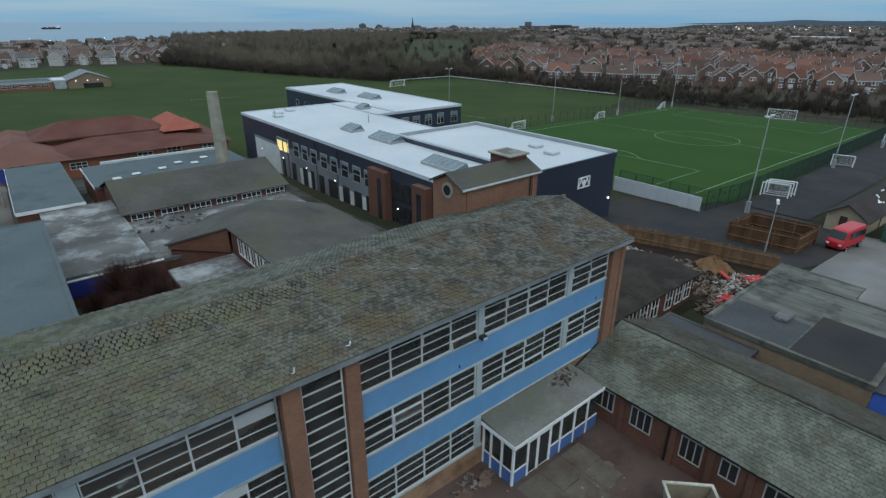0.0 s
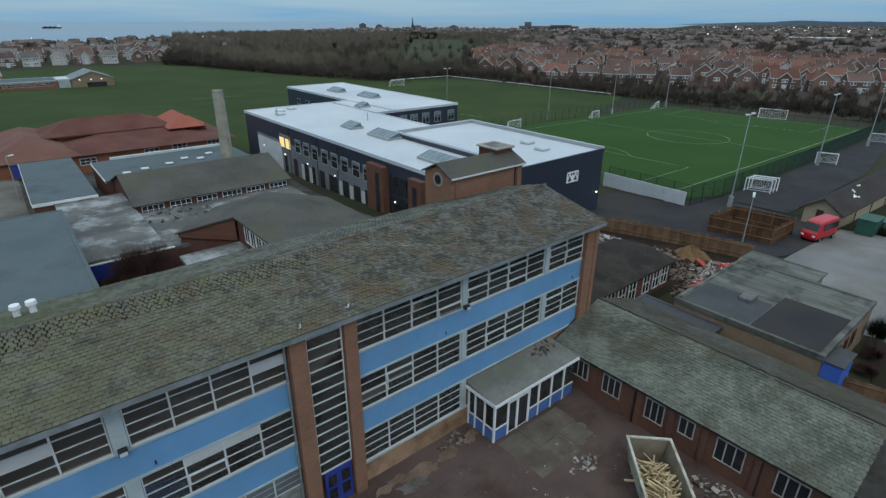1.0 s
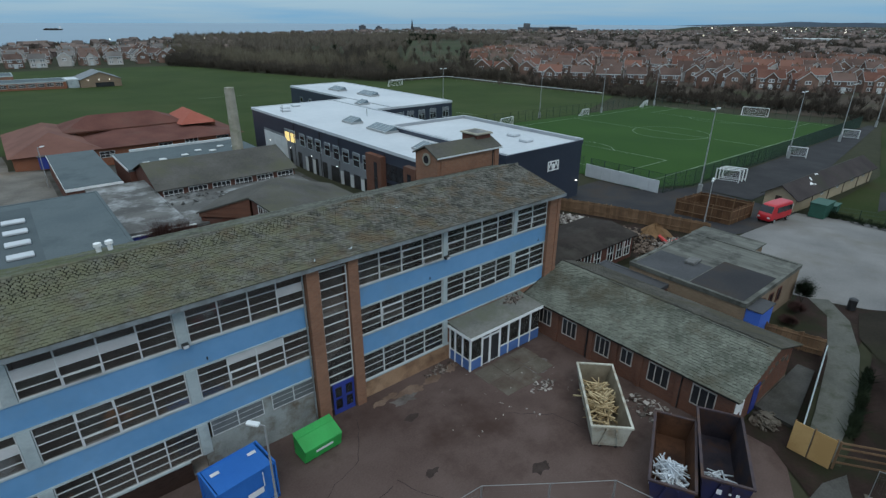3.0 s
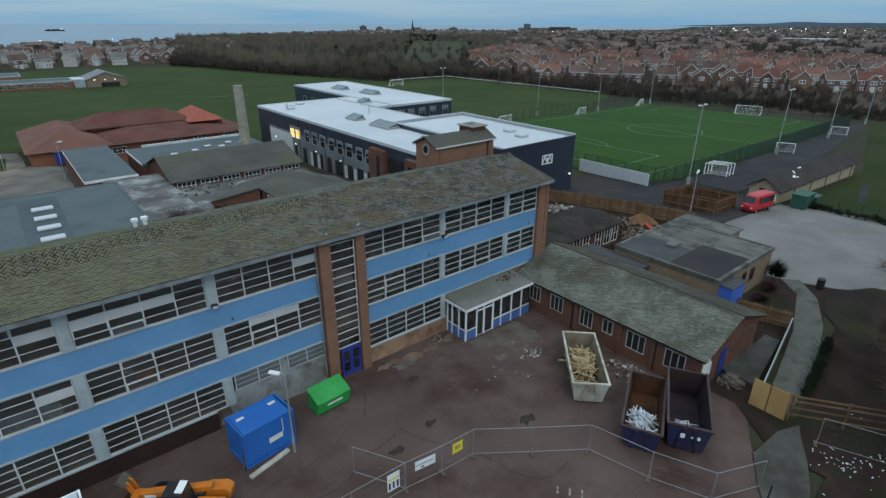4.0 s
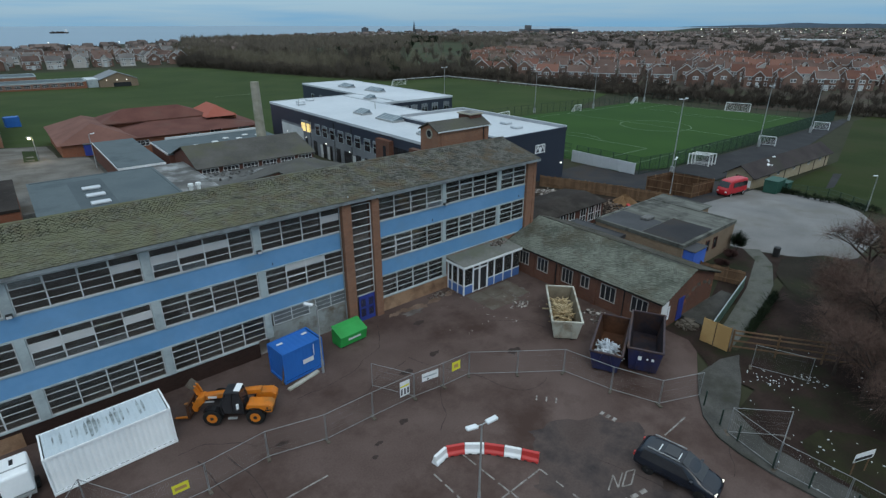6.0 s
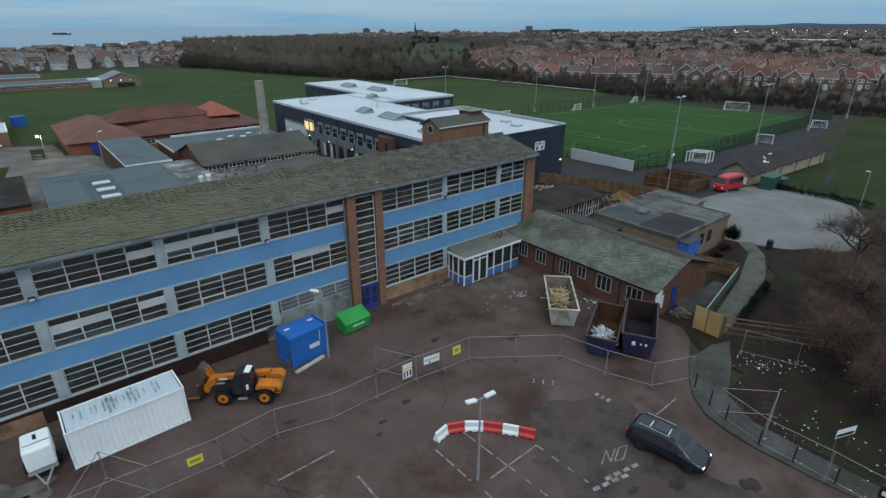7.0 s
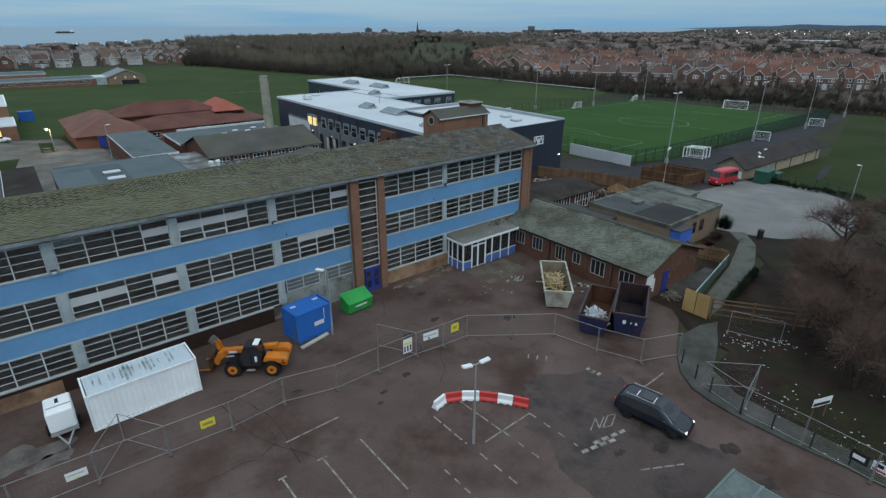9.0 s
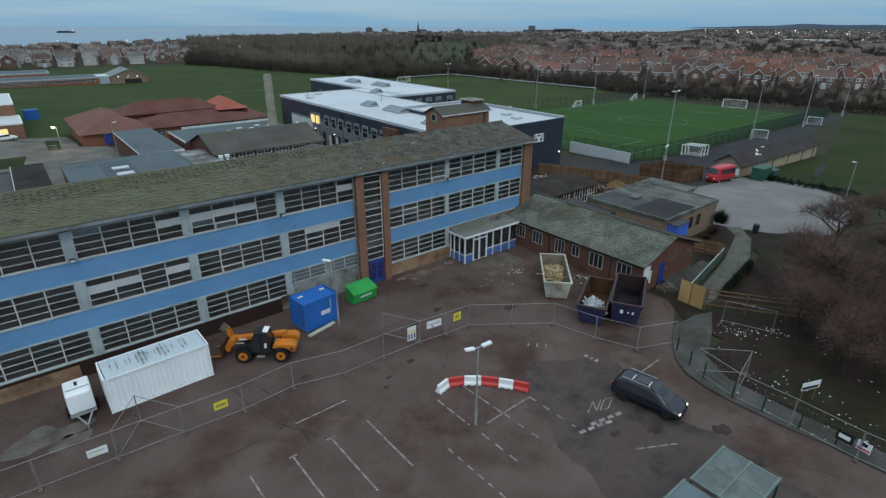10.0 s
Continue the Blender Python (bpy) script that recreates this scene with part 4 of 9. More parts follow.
PANE_DARK = shade("dark_room_glass", (0.020, 0.021, 0.024), (0.036, 0.037, 0.041), 0.5, 0.12, 0.0)
PANE_LIT = glow("lit_room_glass", (1.0, 0.72, 0.25), 0.8)

# glazed entrance porch
porch = thing("entrance_porch", (20, 14.8, 0), "glazed entrance porch with white frame and blue lower panels", "porch")
PX0, PX1, PY0 = 17.1, 24.4, 13.7
bm = bmesh.new()
extrude(bm, [(PX0 - 0.25, PY0 - 0.25, 2.78), (PX0 - 0.25, FRONT - 0.05, 3.06), (PX0 - 0.25, FRONT - 0.05, 3.2), (PX0 - 0.25, PY0 - 0.25, 2.92)], (PX1 - PX0 + 0.25, 0, 0))
part("roof", bm, M["felt_moss"], porch, "debris-strewn mossy felt roof")
bm = bmesh.new()
box(bm, PX0 - 0.28, PX1, PY0 - 0.29, PY0 - 0.25, 2.74, 2.96)
box(bm, PX0 - 0.29, PX0 - 0.25, PY0 - 0.25, FRONT - 0.06, 2.76, 2.98)
part("fascia", bm, M["white"], porch)
COLS = [17.1, 18.2, 19.0, 20.0, 20.9, 22.1, 23.3, 24.4]
for x in COLS[:-1]:
    block("post", porch, M["white"], x - 0.06, x + 0.06, PY0 - 0.06, PY0 + 0.06, 0, 2.78)
for y in (14.5, 15.3, 15.88):
    block("post", porch, M["white"], PX0 - 0.06, PX0 + 0.06, y - 0.06, y + 0.06, 0, 2.8)
for i, (a, b) in enumerate(zip(COLS, COLS[1:])):
    if i == 1 or i == 2:
        leaf = block("door", porch, M["white"], a + 0.07, b - 0.07, PY0 - 0.02, PY0 + 0.02, 0.04, 2.3, "white double door leaf")
        block("pane", porch, PANE_DARK, a + 0.12, b - 0.12, PY0 - 0.03, PY0 + 0.03, 0.12, 2.22)
    else:
        block("lower_panel", porch, M["porch_blue"], a + 0.06, b - 0.06, PY0 - 0.03, PY0 + 0.03, 0.03, 0.85)
    block("pane", porch, M["glass"], a + 0.06, b - 0.06, PY0 - 0.005, PY0 + 0.005, 0.9 if i not in (1, 2) else 2.36, 2.76).visible_shadow = False
    block("rail", porch, M["white"], a + 0.06, b - 0.06, PY0 - 0.04, PY0 + 0.04, 0.85 if i not in (1, 2) else 2.3, 0.92 if i not in (1, 2) else 2.37)
for a, b in ((13.76, 14.44), (14.56, 15.24), (15.36, 15.82)):
    block("lower_panel", porch, M["porch_blue"], PX0 - 0.03, PX0 + 0.03, a, b, 0.03, 0.85)
    block("pane", porch, M["glass"], PX0 - 0.005, PX0 + 0.005, a, b, 0.9, 2.78).visible_shadow = False
    block("rail", porch, M["white"], PX0 - 0.04, PX0 + 0.04, a, b, 0.85, 0.92)
bm = bmesh.new()
box(bm, PX0, PX1, PY0 + 0.1, FRONT - 0.1, 0, 0.03)
part("floor_slab", bm, M["interior"], porch)

# single-storey brick annex
AX0, AX1, AY0, AY1, AE, AR = 25.0, 33.9, -0.8, 15.6, 2.75, 4.35
annex = gable_block("annex", AX0, AX1, AY0, AY1, AE, AR, "y", M["brick_annex"], M["slate_dark"], "single-storey dark brick annex with mossy slate roof")
for ya, yb, z0 in ((13.0, 14.2, 1.0), (10.6, 11.9, 1.0), (7.7, 8.9, 0.9), (5.9, 6.8, 1.2), (3.2, 4.7, 0.9), (0.2, 1.7, 0.9)):
    window_x(annex, AX0, ya, yb, z0, 2.35, 3 if yb - ya > 1 else 2, 1, frame_mat=M["frame_brown"])
block("door", annex, DOOR_BLUE, 27.9, 28.8, AY0 - 0.05, AY0 - 0.01, 0, 2.1, "deep blue side door")
for y in (2.4, 9.6):
    bm = bmesh.new()
    rod(bm, (AX0 - 0.08, y, 0), (AX0 - 0.08, y, 2.6), 0.05)
    part("downpipe", bm, M["black"], annex)

aroof = [c for c in annex.children if c.name.startswith("roof")][0]
TURNED = Matrix.Rotation(-math.pi / 2, 4, "Z")
AXM, AOV = (AX0 + AX1) / 2, 0.35
alow = AE - (AR - AE) / (AXM - AX0) * AOV + 0.12
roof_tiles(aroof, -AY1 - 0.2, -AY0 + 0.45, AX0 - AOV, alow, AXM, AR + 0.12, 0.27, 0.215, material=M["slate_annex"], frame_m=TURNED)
# The east slope is a darker brown than the west.
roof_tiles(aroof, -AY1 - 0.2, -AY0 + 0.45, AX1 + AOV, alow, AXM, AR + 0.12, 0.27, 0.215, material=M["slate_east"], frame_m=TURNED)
for y, ln in ((9.6, 1.6), (4.2, 1.2), (-0.6, 4.6)):
    bm = bmesh.new()
    box(bm, AXM - 0.31, AXM - 0.26, y, y + ln, AR + 0.13, AR + 0.18)
    part("bare_batten", bm, M["path"], aroof, "pale bare batten where ridge slates are gone")

for y in (15.1, 12.45, 9.3, 7.25, 5.3, 2.55):
    bm = bmesh.new()
    box(bm, AX0 - 0.12, AX0, y - 0.17, y + 0.17, 0, 2.62)
    part("pilaster", bm, M["brick_annex"], annex)
scar = random.Random(52)
for k in range(16):
    u = k / 15
    x, z = 28.9 + 4.7 * u + scar.uniform(-0.15, 0.15), 1.5 + 0.95 * math.sin(u * 3.0) + scar.uniform(-0.12, 0.12)
    block("scar_patch", annex, M["slab"] if k % 3 else M["brick_orange"], x - scar.uniform(0.1, 0.24), x + scar.uniform(0.1, 0.24), AY0 - 0.03, AY0 + 0.02, z - 0.1, z + scar.uniform(0.06, 0.2), "pale mortar scar of a removed lean-to")
block("sill_course", annex, M["slab"], AX0 + 3.4, AX1, AY0 - 0.05, AY0 + 0.02, 0.1, 0.24)
notice = block("notice_board", annex, M["white"], 25.2, 26.2, AY0 - 0.06, AY0 - 0.03, 1.15, 2.45, "white notice board on the gable")
block("torn_notice", annex, M["white"], 26.28, 26.55, AY0 - 0.055, AY0 - 0.03, 0.7, 1.9)
BRIGHT_BLUE = shade("bright_blue_boards", (0.05, 0.13, 0.52), (0.07, 0.17, 0.6), 0.6, 0.5, 0.02)
# flat-roofed kitchen block and its link
kitchen = flat_block("kitchen_block", 36.0, 47.2, 3.4, 13.3, 3.25, M["brick_tan"], M["felt_kitchen"], "flat-roofed tan brick kitchen block with mossy felt", 0.12, M["felt_kitchen"])
bm = bmesh.new()
box(bm, 36.3, 42.6, 3.7, 8.0, 3.31, 3.325)
part("roof_patch", bm, M["asphalt_dark"], kitchen)
bm = bmesh.new()
box(bm, 36.3, 40.6, 8.1, 13.0, 3.31, 3.32)
part("roof_patch", bm, M["felt_dark"], kitchen)
bm = bmesh.new()
box(bm, 36.3, 38.7, 2.3, 3.38, 0, 2.85)
part("blue_boarding", bm, BRIGHT_BLUE, kitchen, "bright blue boarded lean-to")
block("lean_to_roof", kitchen, M["felt_dark"], 36.2, 38.8, 2.2, 3.38, 2.85, 2.93)
bm = bmesh.new()
box(bm, 47.2, 49.9, 7.6, 13.3, -0.3, 3.2)
part("wall", bm, M["brick_tan"], kitchen)
bm = bmesh.new()
box(bm, 47.22, 50.1, 7.4, 13.5, 3.2, 3.34)
part("roof", bm, M["felt_kitchen"], kitchen)
for x in (39.2, 40.9, 42.6):
    window_y(kitchen, 3.4, x, x + 0.8, 1.2, 2.5, 1, 1, frame_mat=M["brick_dark"])
bm = bmesh.new()
box(bm, 39.5, 41.0, 9.3, 10.2, 3.3, 3.6)
part("skylight", bevelled(bm, 0.06), M["felt_grey"], kitchen)
link = flat_block("link_block", 33.9, 36.0, 9.6, 15.8, 2.5, M["brick_dark"], M["felt_dark"], "low dark felt-roofed brick link", 0.1)
east = gable_block("east_wing", 28.3, 44.0, 17.9, 24.0, 2.5, 2.95, "x", M["brick_dark"], M["felt_brown"], "low dark-roofed brick wing beside the main block")
for x in (32.4, 34.0, 35.6, 37.2, 39.4, 41.0, 42.4):
    window_y(east, 17.9, x, x + 1.1, 0.5, 2.4, 2, 2, frame_mat=M["white"])

# brick tower block rising behind the main roof
hall = gable_block("tower_block", 22.45, 29.6, 24.05, 27.0, 12.72, 13.42, "x", M["brick"], M["slate_far"], "red-brick tower block with slate roof and round window", 0.2, 0.0)
for x in (23.0, 29.2):
    bm = bmesh.new()
    box(bm, x - 0.18, x + 0.18, 23.97, 24.05, 9.0, 12.6)
    part("pier", bm, M["brick"], hall)
block("gutter", hall, M["frame_white"], 22.3, 29.75, 23.78, 23.84, 12.62, 12.74)
bm = bmesh.new()
rod(bm, (28.75, 23.95, 10.5), (28.75, 23.95, 12.6), 0.05)
part("downpipe", bm, M["black"], hall)
bm = bmesh.new()
box(bm, 27.85, 29.5, 25.15, 27.1, 12.9, 13.72)
tower = part("water_tank_housing", bm, M["brick_dark"], hall, "dark brick tank housing on the roof")
bm = bmesh.new()
box(bm, 27.68, 29.68, 24.98, 27.28, 13.72, 13.86)
part("coping", bevelled(bm, 0.03), M["concrete_post"], tower)
bm = bmesh.new()
box(bm, 28.0, 29.35, 25.3, 26.95, 13.86, 13.875)
part("lid", bm, M["felt_grey"], tower)
bm = bmesh.new()
rod(bm, (22.38, 25.45, 12.35), (22.5, 25.45, 12.35), 0.52, 0.52, 24)
rnd = part("window", bm, M["concrete_post"], hall, "round window with stone surround")
bm = bmesh.new()
rod(bm, (22.35, 25.45, 12.35), (22.4, 25.45, 12.35), 0.34, 0.34, 20)
part("pane", bm, PANE_DARK, rnd)

# ---- the new navy-clad school ----
newbar = flat_block("new_school", 36.0, 54.5, 40.6, 101.5, 6.35, M["cladding"], M["membrane"], "new two-storey navy-clad school with white roof", 0.2, M["membrane"])
newhall = flat_block("sports_hall", 45.0, 61.0, 37.8, 64.2, 6.7, M["cladding"], M["membrane"], "navy-clad sports hall with white membrane roof", 0.3, M["cladding"])
newwing = flat_block("north_wing", 58.9, 75.0, 84.0, 133.0, 6.35, M["cladding"], M["membrane"], "navy-clad classroom wing with white roof", 0.2, M["membrane"])
bridge = flat_block("wing_link", 54.5, 58.9, 84.0, 101.5, 6.35, M["cladding"], M["membrane"], "navy-clad link between the new school wings", 0.2, M["membrane"])

UPSTAND = shade("pale_grey_upstand", (0.25, 0.27, 0.29), (0.33, 0.35, 0.37), 0.3, 0.7, 0.02)
for q in ((45.22, 60.78, 63.78, 63.96), (60.6, 60.78, 38.2, 63.78), (45.22, 45.4, 38.2, 63.78)):
    bm = bmesh.new()
    box(bm, *q, 6.76, 7.22)
    part("parapet_upstand", bm, UPSTAND, newhall)
for q in ((45.0, 61.0, 63.97, 64.25), (60.79, 61.06, 37.75, 63.97), (44.95, 45.21, 37.75, 63.97)):
    bm = bmesh.new()
    box(bm, *q, 7.0, 7.24)
    part("parapet_cap", bm, M["membrane"], newhall)

# ---- low old school buildings behind ----
classA = gable_block("classroom_block", 8.9, 27.3, 63.7, 77.0, 3.05, 5.2, "x", M["brick_dark"], M["slate_far"], "single-storey brick classroom block with slate roof")
classB = thing("gabled_block", (18, 46, 0), "low brick block with a broad slate roof and clerestory windows", "building")
bm = bmesh.new()
A, B, S, C, D = (9.95, 51.5, 3.2), (14.4, 47.0, 5.2), (14.5, 31.0, 5.2), (20.2, 52.8, 5.2), (15.6, 57.2, 3.2)
SE, NE, NN = (27.8, 31.0, 2.9), (27.8, 53.5, 2.9), (25.0, 57.2, 3.0)
for quad in ((A, B, C, D), (B, S, SE, NE, C), (C, NE, NN, D)):
    top = [bm.verts.new(p) for p in quad]
    low = [bm.verts.new((p[0], p[1], p[2] - 0.16)) for p in quad]
    bm.faces.new(top), bm.faces.new(low[::-1])
    for i in range(len(top)):
        j = (i + 1) % len(top)
        bm.faces.new((top[j], top[i], low[i], low[j]))
bmesh.ops.recalc_face_normals(bm, faces=bm.faces)
part("roof", bm, M["slate_far"], classB, "broad weathered slate roof with mossy hip")
bm = bmesh.new()
prism(bm, [(14.75, 31.2), (27.3, 31.2), (27.3, 53.2), (24.7, 56.9), (15.7, 56.9), (10.4, 51.6), (14.75, 47.2)], 0, 2.75)
part("wall", bm, M["brick_dark"], classB)
bm = bmesh.new()
extrude(bm, [(10.2, 51.45, 2.7), (14.5, 47.1, 2.7), (14.5, 47.1, 5.0), (10.2, 51.45, 3.15)], (0.18, 0.18, 0))
part("gable_wall", bm, M["brick_annex"], classB, "orange-brown brick gable")
block("clerestory_wall", classB, M["brick_dark"], 14.7, 14.9, 31.2, 47.0, 2.7, 5.0)
for i in range(9):
    window_x(classB, 14.7, 32.2 + i * 1.45, 33.45 + i * 1.45, 3.2, 4.8, 2, 1, frame_mat=M["white"])
flatG = flat_block("flat_block", 9.1, 14.6, 37.0, 46.9, 2.5, M["brick_dark"], M["felt_grey"], "low flat roof with pale weathered felt", 0.1)
flatA = flat_block("flat_block", -11.3, 1.75, 27.5, 57.5, 5.75, M["brick_dark"], M["felt_blue"], "flat-roofed block with blue-grey felt", 0.1)
bm = bmesh.new()
box(bm, -7.7, -4.3, 28.0, 55.5, 5.8, 5.815)
part("roof_band", bm, M["felt_band"], flatA)
flatB = flat_block("flat_block", 1.85, 8.7, 50.2, 71.0, 2.7, M["brick_dark"], M["felt_grey"], "flat roof with patchy grey weathered felt", 0.1)
flatE = flat_block("flat_block", 8.8, 16.1, 51.0, 63.6, 2.0, M["brick_dark"], M["felt_grey"], "flat roof valley strewn with pale debris", 0.08)
flatC = flat_block("flat_block", -0.2, 6.2, 71.2, 95.0, 3.0, M["brick_dark"], M["felt_blue"], "flat-roofed block with a white fascia board", 0.06)
block("fascia", flatC, M["white"], -0.3, 6.3, 71.08, 71.15, 2.72, 3.1)
block("fascia", flatC, M["white"], -0.32, -0.28, 71.15, 95.0, 2.9, 3.1)
flatD = flat_block("flat_block", 8.1, 28.2, 77.1, 89.3, 3.0, M["brick_dark"], M["felt_blue"], "flat-roofed block with white roof hoods", 0.06)
block("fascia", flatD, M["frame_white"], 10.6, 28.2, 89.4, 89.8, 2.9, 3.4)
block("fascia", flatD, M["white"], 7.98, 8.02, 77.1, 89.3, 2.75, 3.1)
flatF = flat_block("flat_block", 16.2, 27.3, 57.3, 63.6, 2.0, M["brick_dark"], M["felt_grey"], "narrow flat roof between two pitched blocks", 0.08)
court = thing("court_wall", (5.5, 45, 0), "dark brick wall with a blue band in the inner court", "wall")
block("wall", court, M["brick_dark"], 2.0, 9.4, 49.9, 50.1, 0, 2.4)
block("panel", court, DOOR_BLUE, 2.0, 6.4, 49.84, 49.9, 0.9, 2.4)
block("coping", court, M["frame_white"], 2.0, 9.4, 49.82, 50.12, 2.4, 2.5)

def hip_roof(owner, x0, x1, y0, y1, eave, ridge, material, name="roof"):
    w, d = x1 - x0, y1 - y0
    bm = bmesh.new()
    if w > d:
        r0, r1 = (x0 + d / 2, (y0 + y1) / 2, ridge), (x1 - d / 2, (y0 + y1) / 2, ridge)
    else:
        r0, r1 = ((x0 + x1) / 2, y0 + w / 2, ridge), ((x0 + x1) / 2, y1 - w / 2, ridge)
    a, b, c, d2 = [bm.verts.new(p) for p in ((x0, y0, eave), (x1, y0, eave), (x1, y1, eave), (x0, y1, eave))]
    e, f = bm.verts.new(r0), bm.verts.new(r1)
    if w > d:
        fs = ((a, b, f, e), (b, c, f), (c, d2, e, f), (d2, a, e), (d2, c, b, a))
    else:
        fs = ((a, b, e), (b, c, f, e), (c, d2, f), (d2, a, e, f), (d2, c, b, a))
    for q in fs:
        bm.faces.new(q)
    return part(name, bm, material, owner)


infants = thing("infant_school", (12, 100, 0), "low red-brick infant school with red clay tile roofs", "building")
for x0, x1, y0, y1, h in ((-4.6, 6.6, 102.0, 127.0, 1.9), (6.6, 33.0, 102.0, 124.0, 1.8), (6.0, 25.0, 112.4, 122.0, 3.5), (26.0, 31.0, 110.5, 122, 3.4)):
    bm = bmesh.new()
    box(bm, x0, x1, y0, y1, -2, h)
    part("wall", bm, M["brick_orange"], infants)
hip_roof(infants, -5.2, 8.4, 101.4, 127.6, 1.85, 4.5, M["red_tile_pale"])
hip_roof(infants, 2.0, 33.8, 101.3, 124.6, 1.8, 3.45, M["red_tile"])
hip_roof(infants, 3.4, 25.8, 111.6, 122.8, 3.4, 5.6, M["red_tile"])
# Dark strip drawn as the shadow line along the upper roof's eave.
block("fascia", infants, M["brick_dark"], 3.4, 25.8, 111.55, 111.6, 3.25, 3.5)
hip_roof(infants, 23.6, 30.6, 108.5, 122, 3.3, 5.5, M["red_tile_new"])

# boiler chimney
chimney = thing("boiler_chimney", (24.4, 78.3, 0), "tall pale concrete boiler chimney", "chimney")
bm = bmesh.new()
rod(bm, (24.4, 78.3, 0), (24.4, 78.3, 13.3), 0.95, 0.78, 8)
part("shaft", bm, M["concrete_post"], chimney)

# ---- site things in the car park ----
C_WHITE = shade("white_container_paint", (0.82, 0.85, 0.86), (0.90, 0.92, 0.92), 0.5, 0.6, 0.05, stain=(0.78, 0.81, 0.82), stain_scale=0.4)
C_RUST = shade("rust_streaked_container_roof", (0.47, 0.55, 0.60), (0.56, 0.63, 0.67), 0.6, 0.65, 0.05, stain=(0.44, 0.51, 0.55), stain_scale=0.6)
C_STREAK = shade("dark_roof_streaks", (0.13, 0.15, 0.15), (0.46, 0.53, 0.56), 2.2, 0.8, 0.1, fine=5)
C_BLUE = shade("blue_container_paint", (0.015, 0.115, 0.42), (0.025, 0.155, 0.50), 0.6, 0.55, 0.04, stain=(0.02, 0.13, 0.44), stain_scale=0.7)
SKIP_BLUE = shade("dull_navy_skip_paint", (0.013, 0.016, 0.06), (0.024, 0.028, 0.095), 0.8, 0.6, 0.1, stain=(0.045, 0.03, 0.035), stain_scale=0.9)
SKIP_WHITE = shade("scuffed_cream_skip_paint", (0.36, 0.36, 0.30), (0.52, 0.51, 0.44), 0.7, 0.7, 0.1, stain=(0.25, 0.2, 0.14), stain_scale=0.8)
RUST = shade("rusty_steel", (0.05, 0.023, 0.014), (0.10, 0.048, 0.027), 0.8, 0.85, 0.2, stain=(0.035, 0.019, 0.014), stain_scale=0.9)
GREEN = shade("bright_green_bin_paint", (0.02, 0.27, 0.05), (0.03, 0.36, 0.075), 0.6, 0.5, 0.03)
ORANGE = shade("machine_orange_yellow", (0.50, 0.14, 0.008), (0.62, 0.19, 0.012), 0.8, 0.5, 0.05, stain=(0.32, 0.14, 0.03), stain_scale=1.2)
CAR_PAINT = shade("dark_blue_black_car_paint", (0.010, 0.012, 0.018), (0.014, 0.017, 0.025), 0.5, 0.12, 0.0)
RED = shade("red_plastic", (0.42, 0.028, 0.026), (0.52, 0.045, 0.04), 0.8, 0.5, 0.03)
RED_PAINT = shade("bright_red_van_paint", (0.38, 0.012, 0.02), (0.47, 0.02, 0.028), 0.4, 0.35, 0.0)
YELLOW = shade("yellow_sign_board", (0.62, 0.56, 0.03), (0.72, 0.66, 0.05), 0.8, 0.6, 0.0)
GREEN_DARK = shade("dark_green_paint", (0.012, 0.06, 0.042), (0.02, 0.085, 0.06), 0.8, 0.6, 0.05)
PAINT_LINE = shade("worn_road_paint", (0.11, 0.095, 0.086), (0.32, 0.30, 0.28), 2.5, 0.8, 0.0, fine=9)
STRAW = shade("pale_scrap_timber", (0.30, 0.22, 0.12), (0.50, 0.40, 0.24), 2.0, 0.85, 0.1, vary=0.5)
SCRAP = shade("pale_scrap_plastic", (0.38, 0.42, 0.46), (0.62, 0.66, 0.7), 2.0, 0.6, 0.0, vary=0.5)
RUBBLE = shade("brick_and_concrete_rubble", (0.07, 0.055, 0.046), (0.24, 0.21, 0.185), 0.8, 0.95, 0.2, vary=0.9)
PALE_RUBBLE = shade("pale_concrete_rubble", (0.10, 0.085, 0.075), (0.38, 0.35, 0.32), 0.8, 0.95, 0.2, vary=0.9)
HEADLAMP = glow("lit_headlamp", (1.0, 0.93, 0.75), 1.2)
GREY_DECAL = shade("pale_lettering", (0.6, 0.62, 0.62), (0.7, 0.72, 0.72), 1, 0.6, 0)
SKIP_RIM = shade("rust_worn_navy_rim", (0.030, 0.020, 0.024), (0.055, 0.036, 0.042), 1.5, 0.75, 0.1, stain=(0.075, 0.038, 0.024), stain_scale=1.2)
COVER = shade("frosted_shelter_sheet", (0.048, 0.066, 0.062), (0.082, 0.104, 0.099), 0.8, 0.35, 0.03, stain=(0.12, 0.15, 0.14), stain_scale=0.7)
COVER_BLUE = shade("blue_shelter_sheet", (0.062, 0.092, 0.108), (0.098, 0.132, 0.15), 0.8, 0.4, 0.03)


def wavy(bm, length, pitch, depth, at):
    """A corrugated strip: at(u, d) gives the low and high ends at u along the strip, pushed out by d."""
    rows, u, k = [], 0.0, 0
    while u <= length + 1e-6:
        for du, d in ((0, 0), (pitch * 0.25, 0), (pitch * 0.5, depth), (pitch * 0.75, depth)):
            if u + du <= length + 1e-6:
                lo, hi = at(u + du, d)
                rows.append((bm.verts.new(lo), bm.verts.new(hi)))
        u += pitch
    for (a, b), (c, d) in zip(rows, rows[1:]):
        bm.faces.new((a, c, d, b))


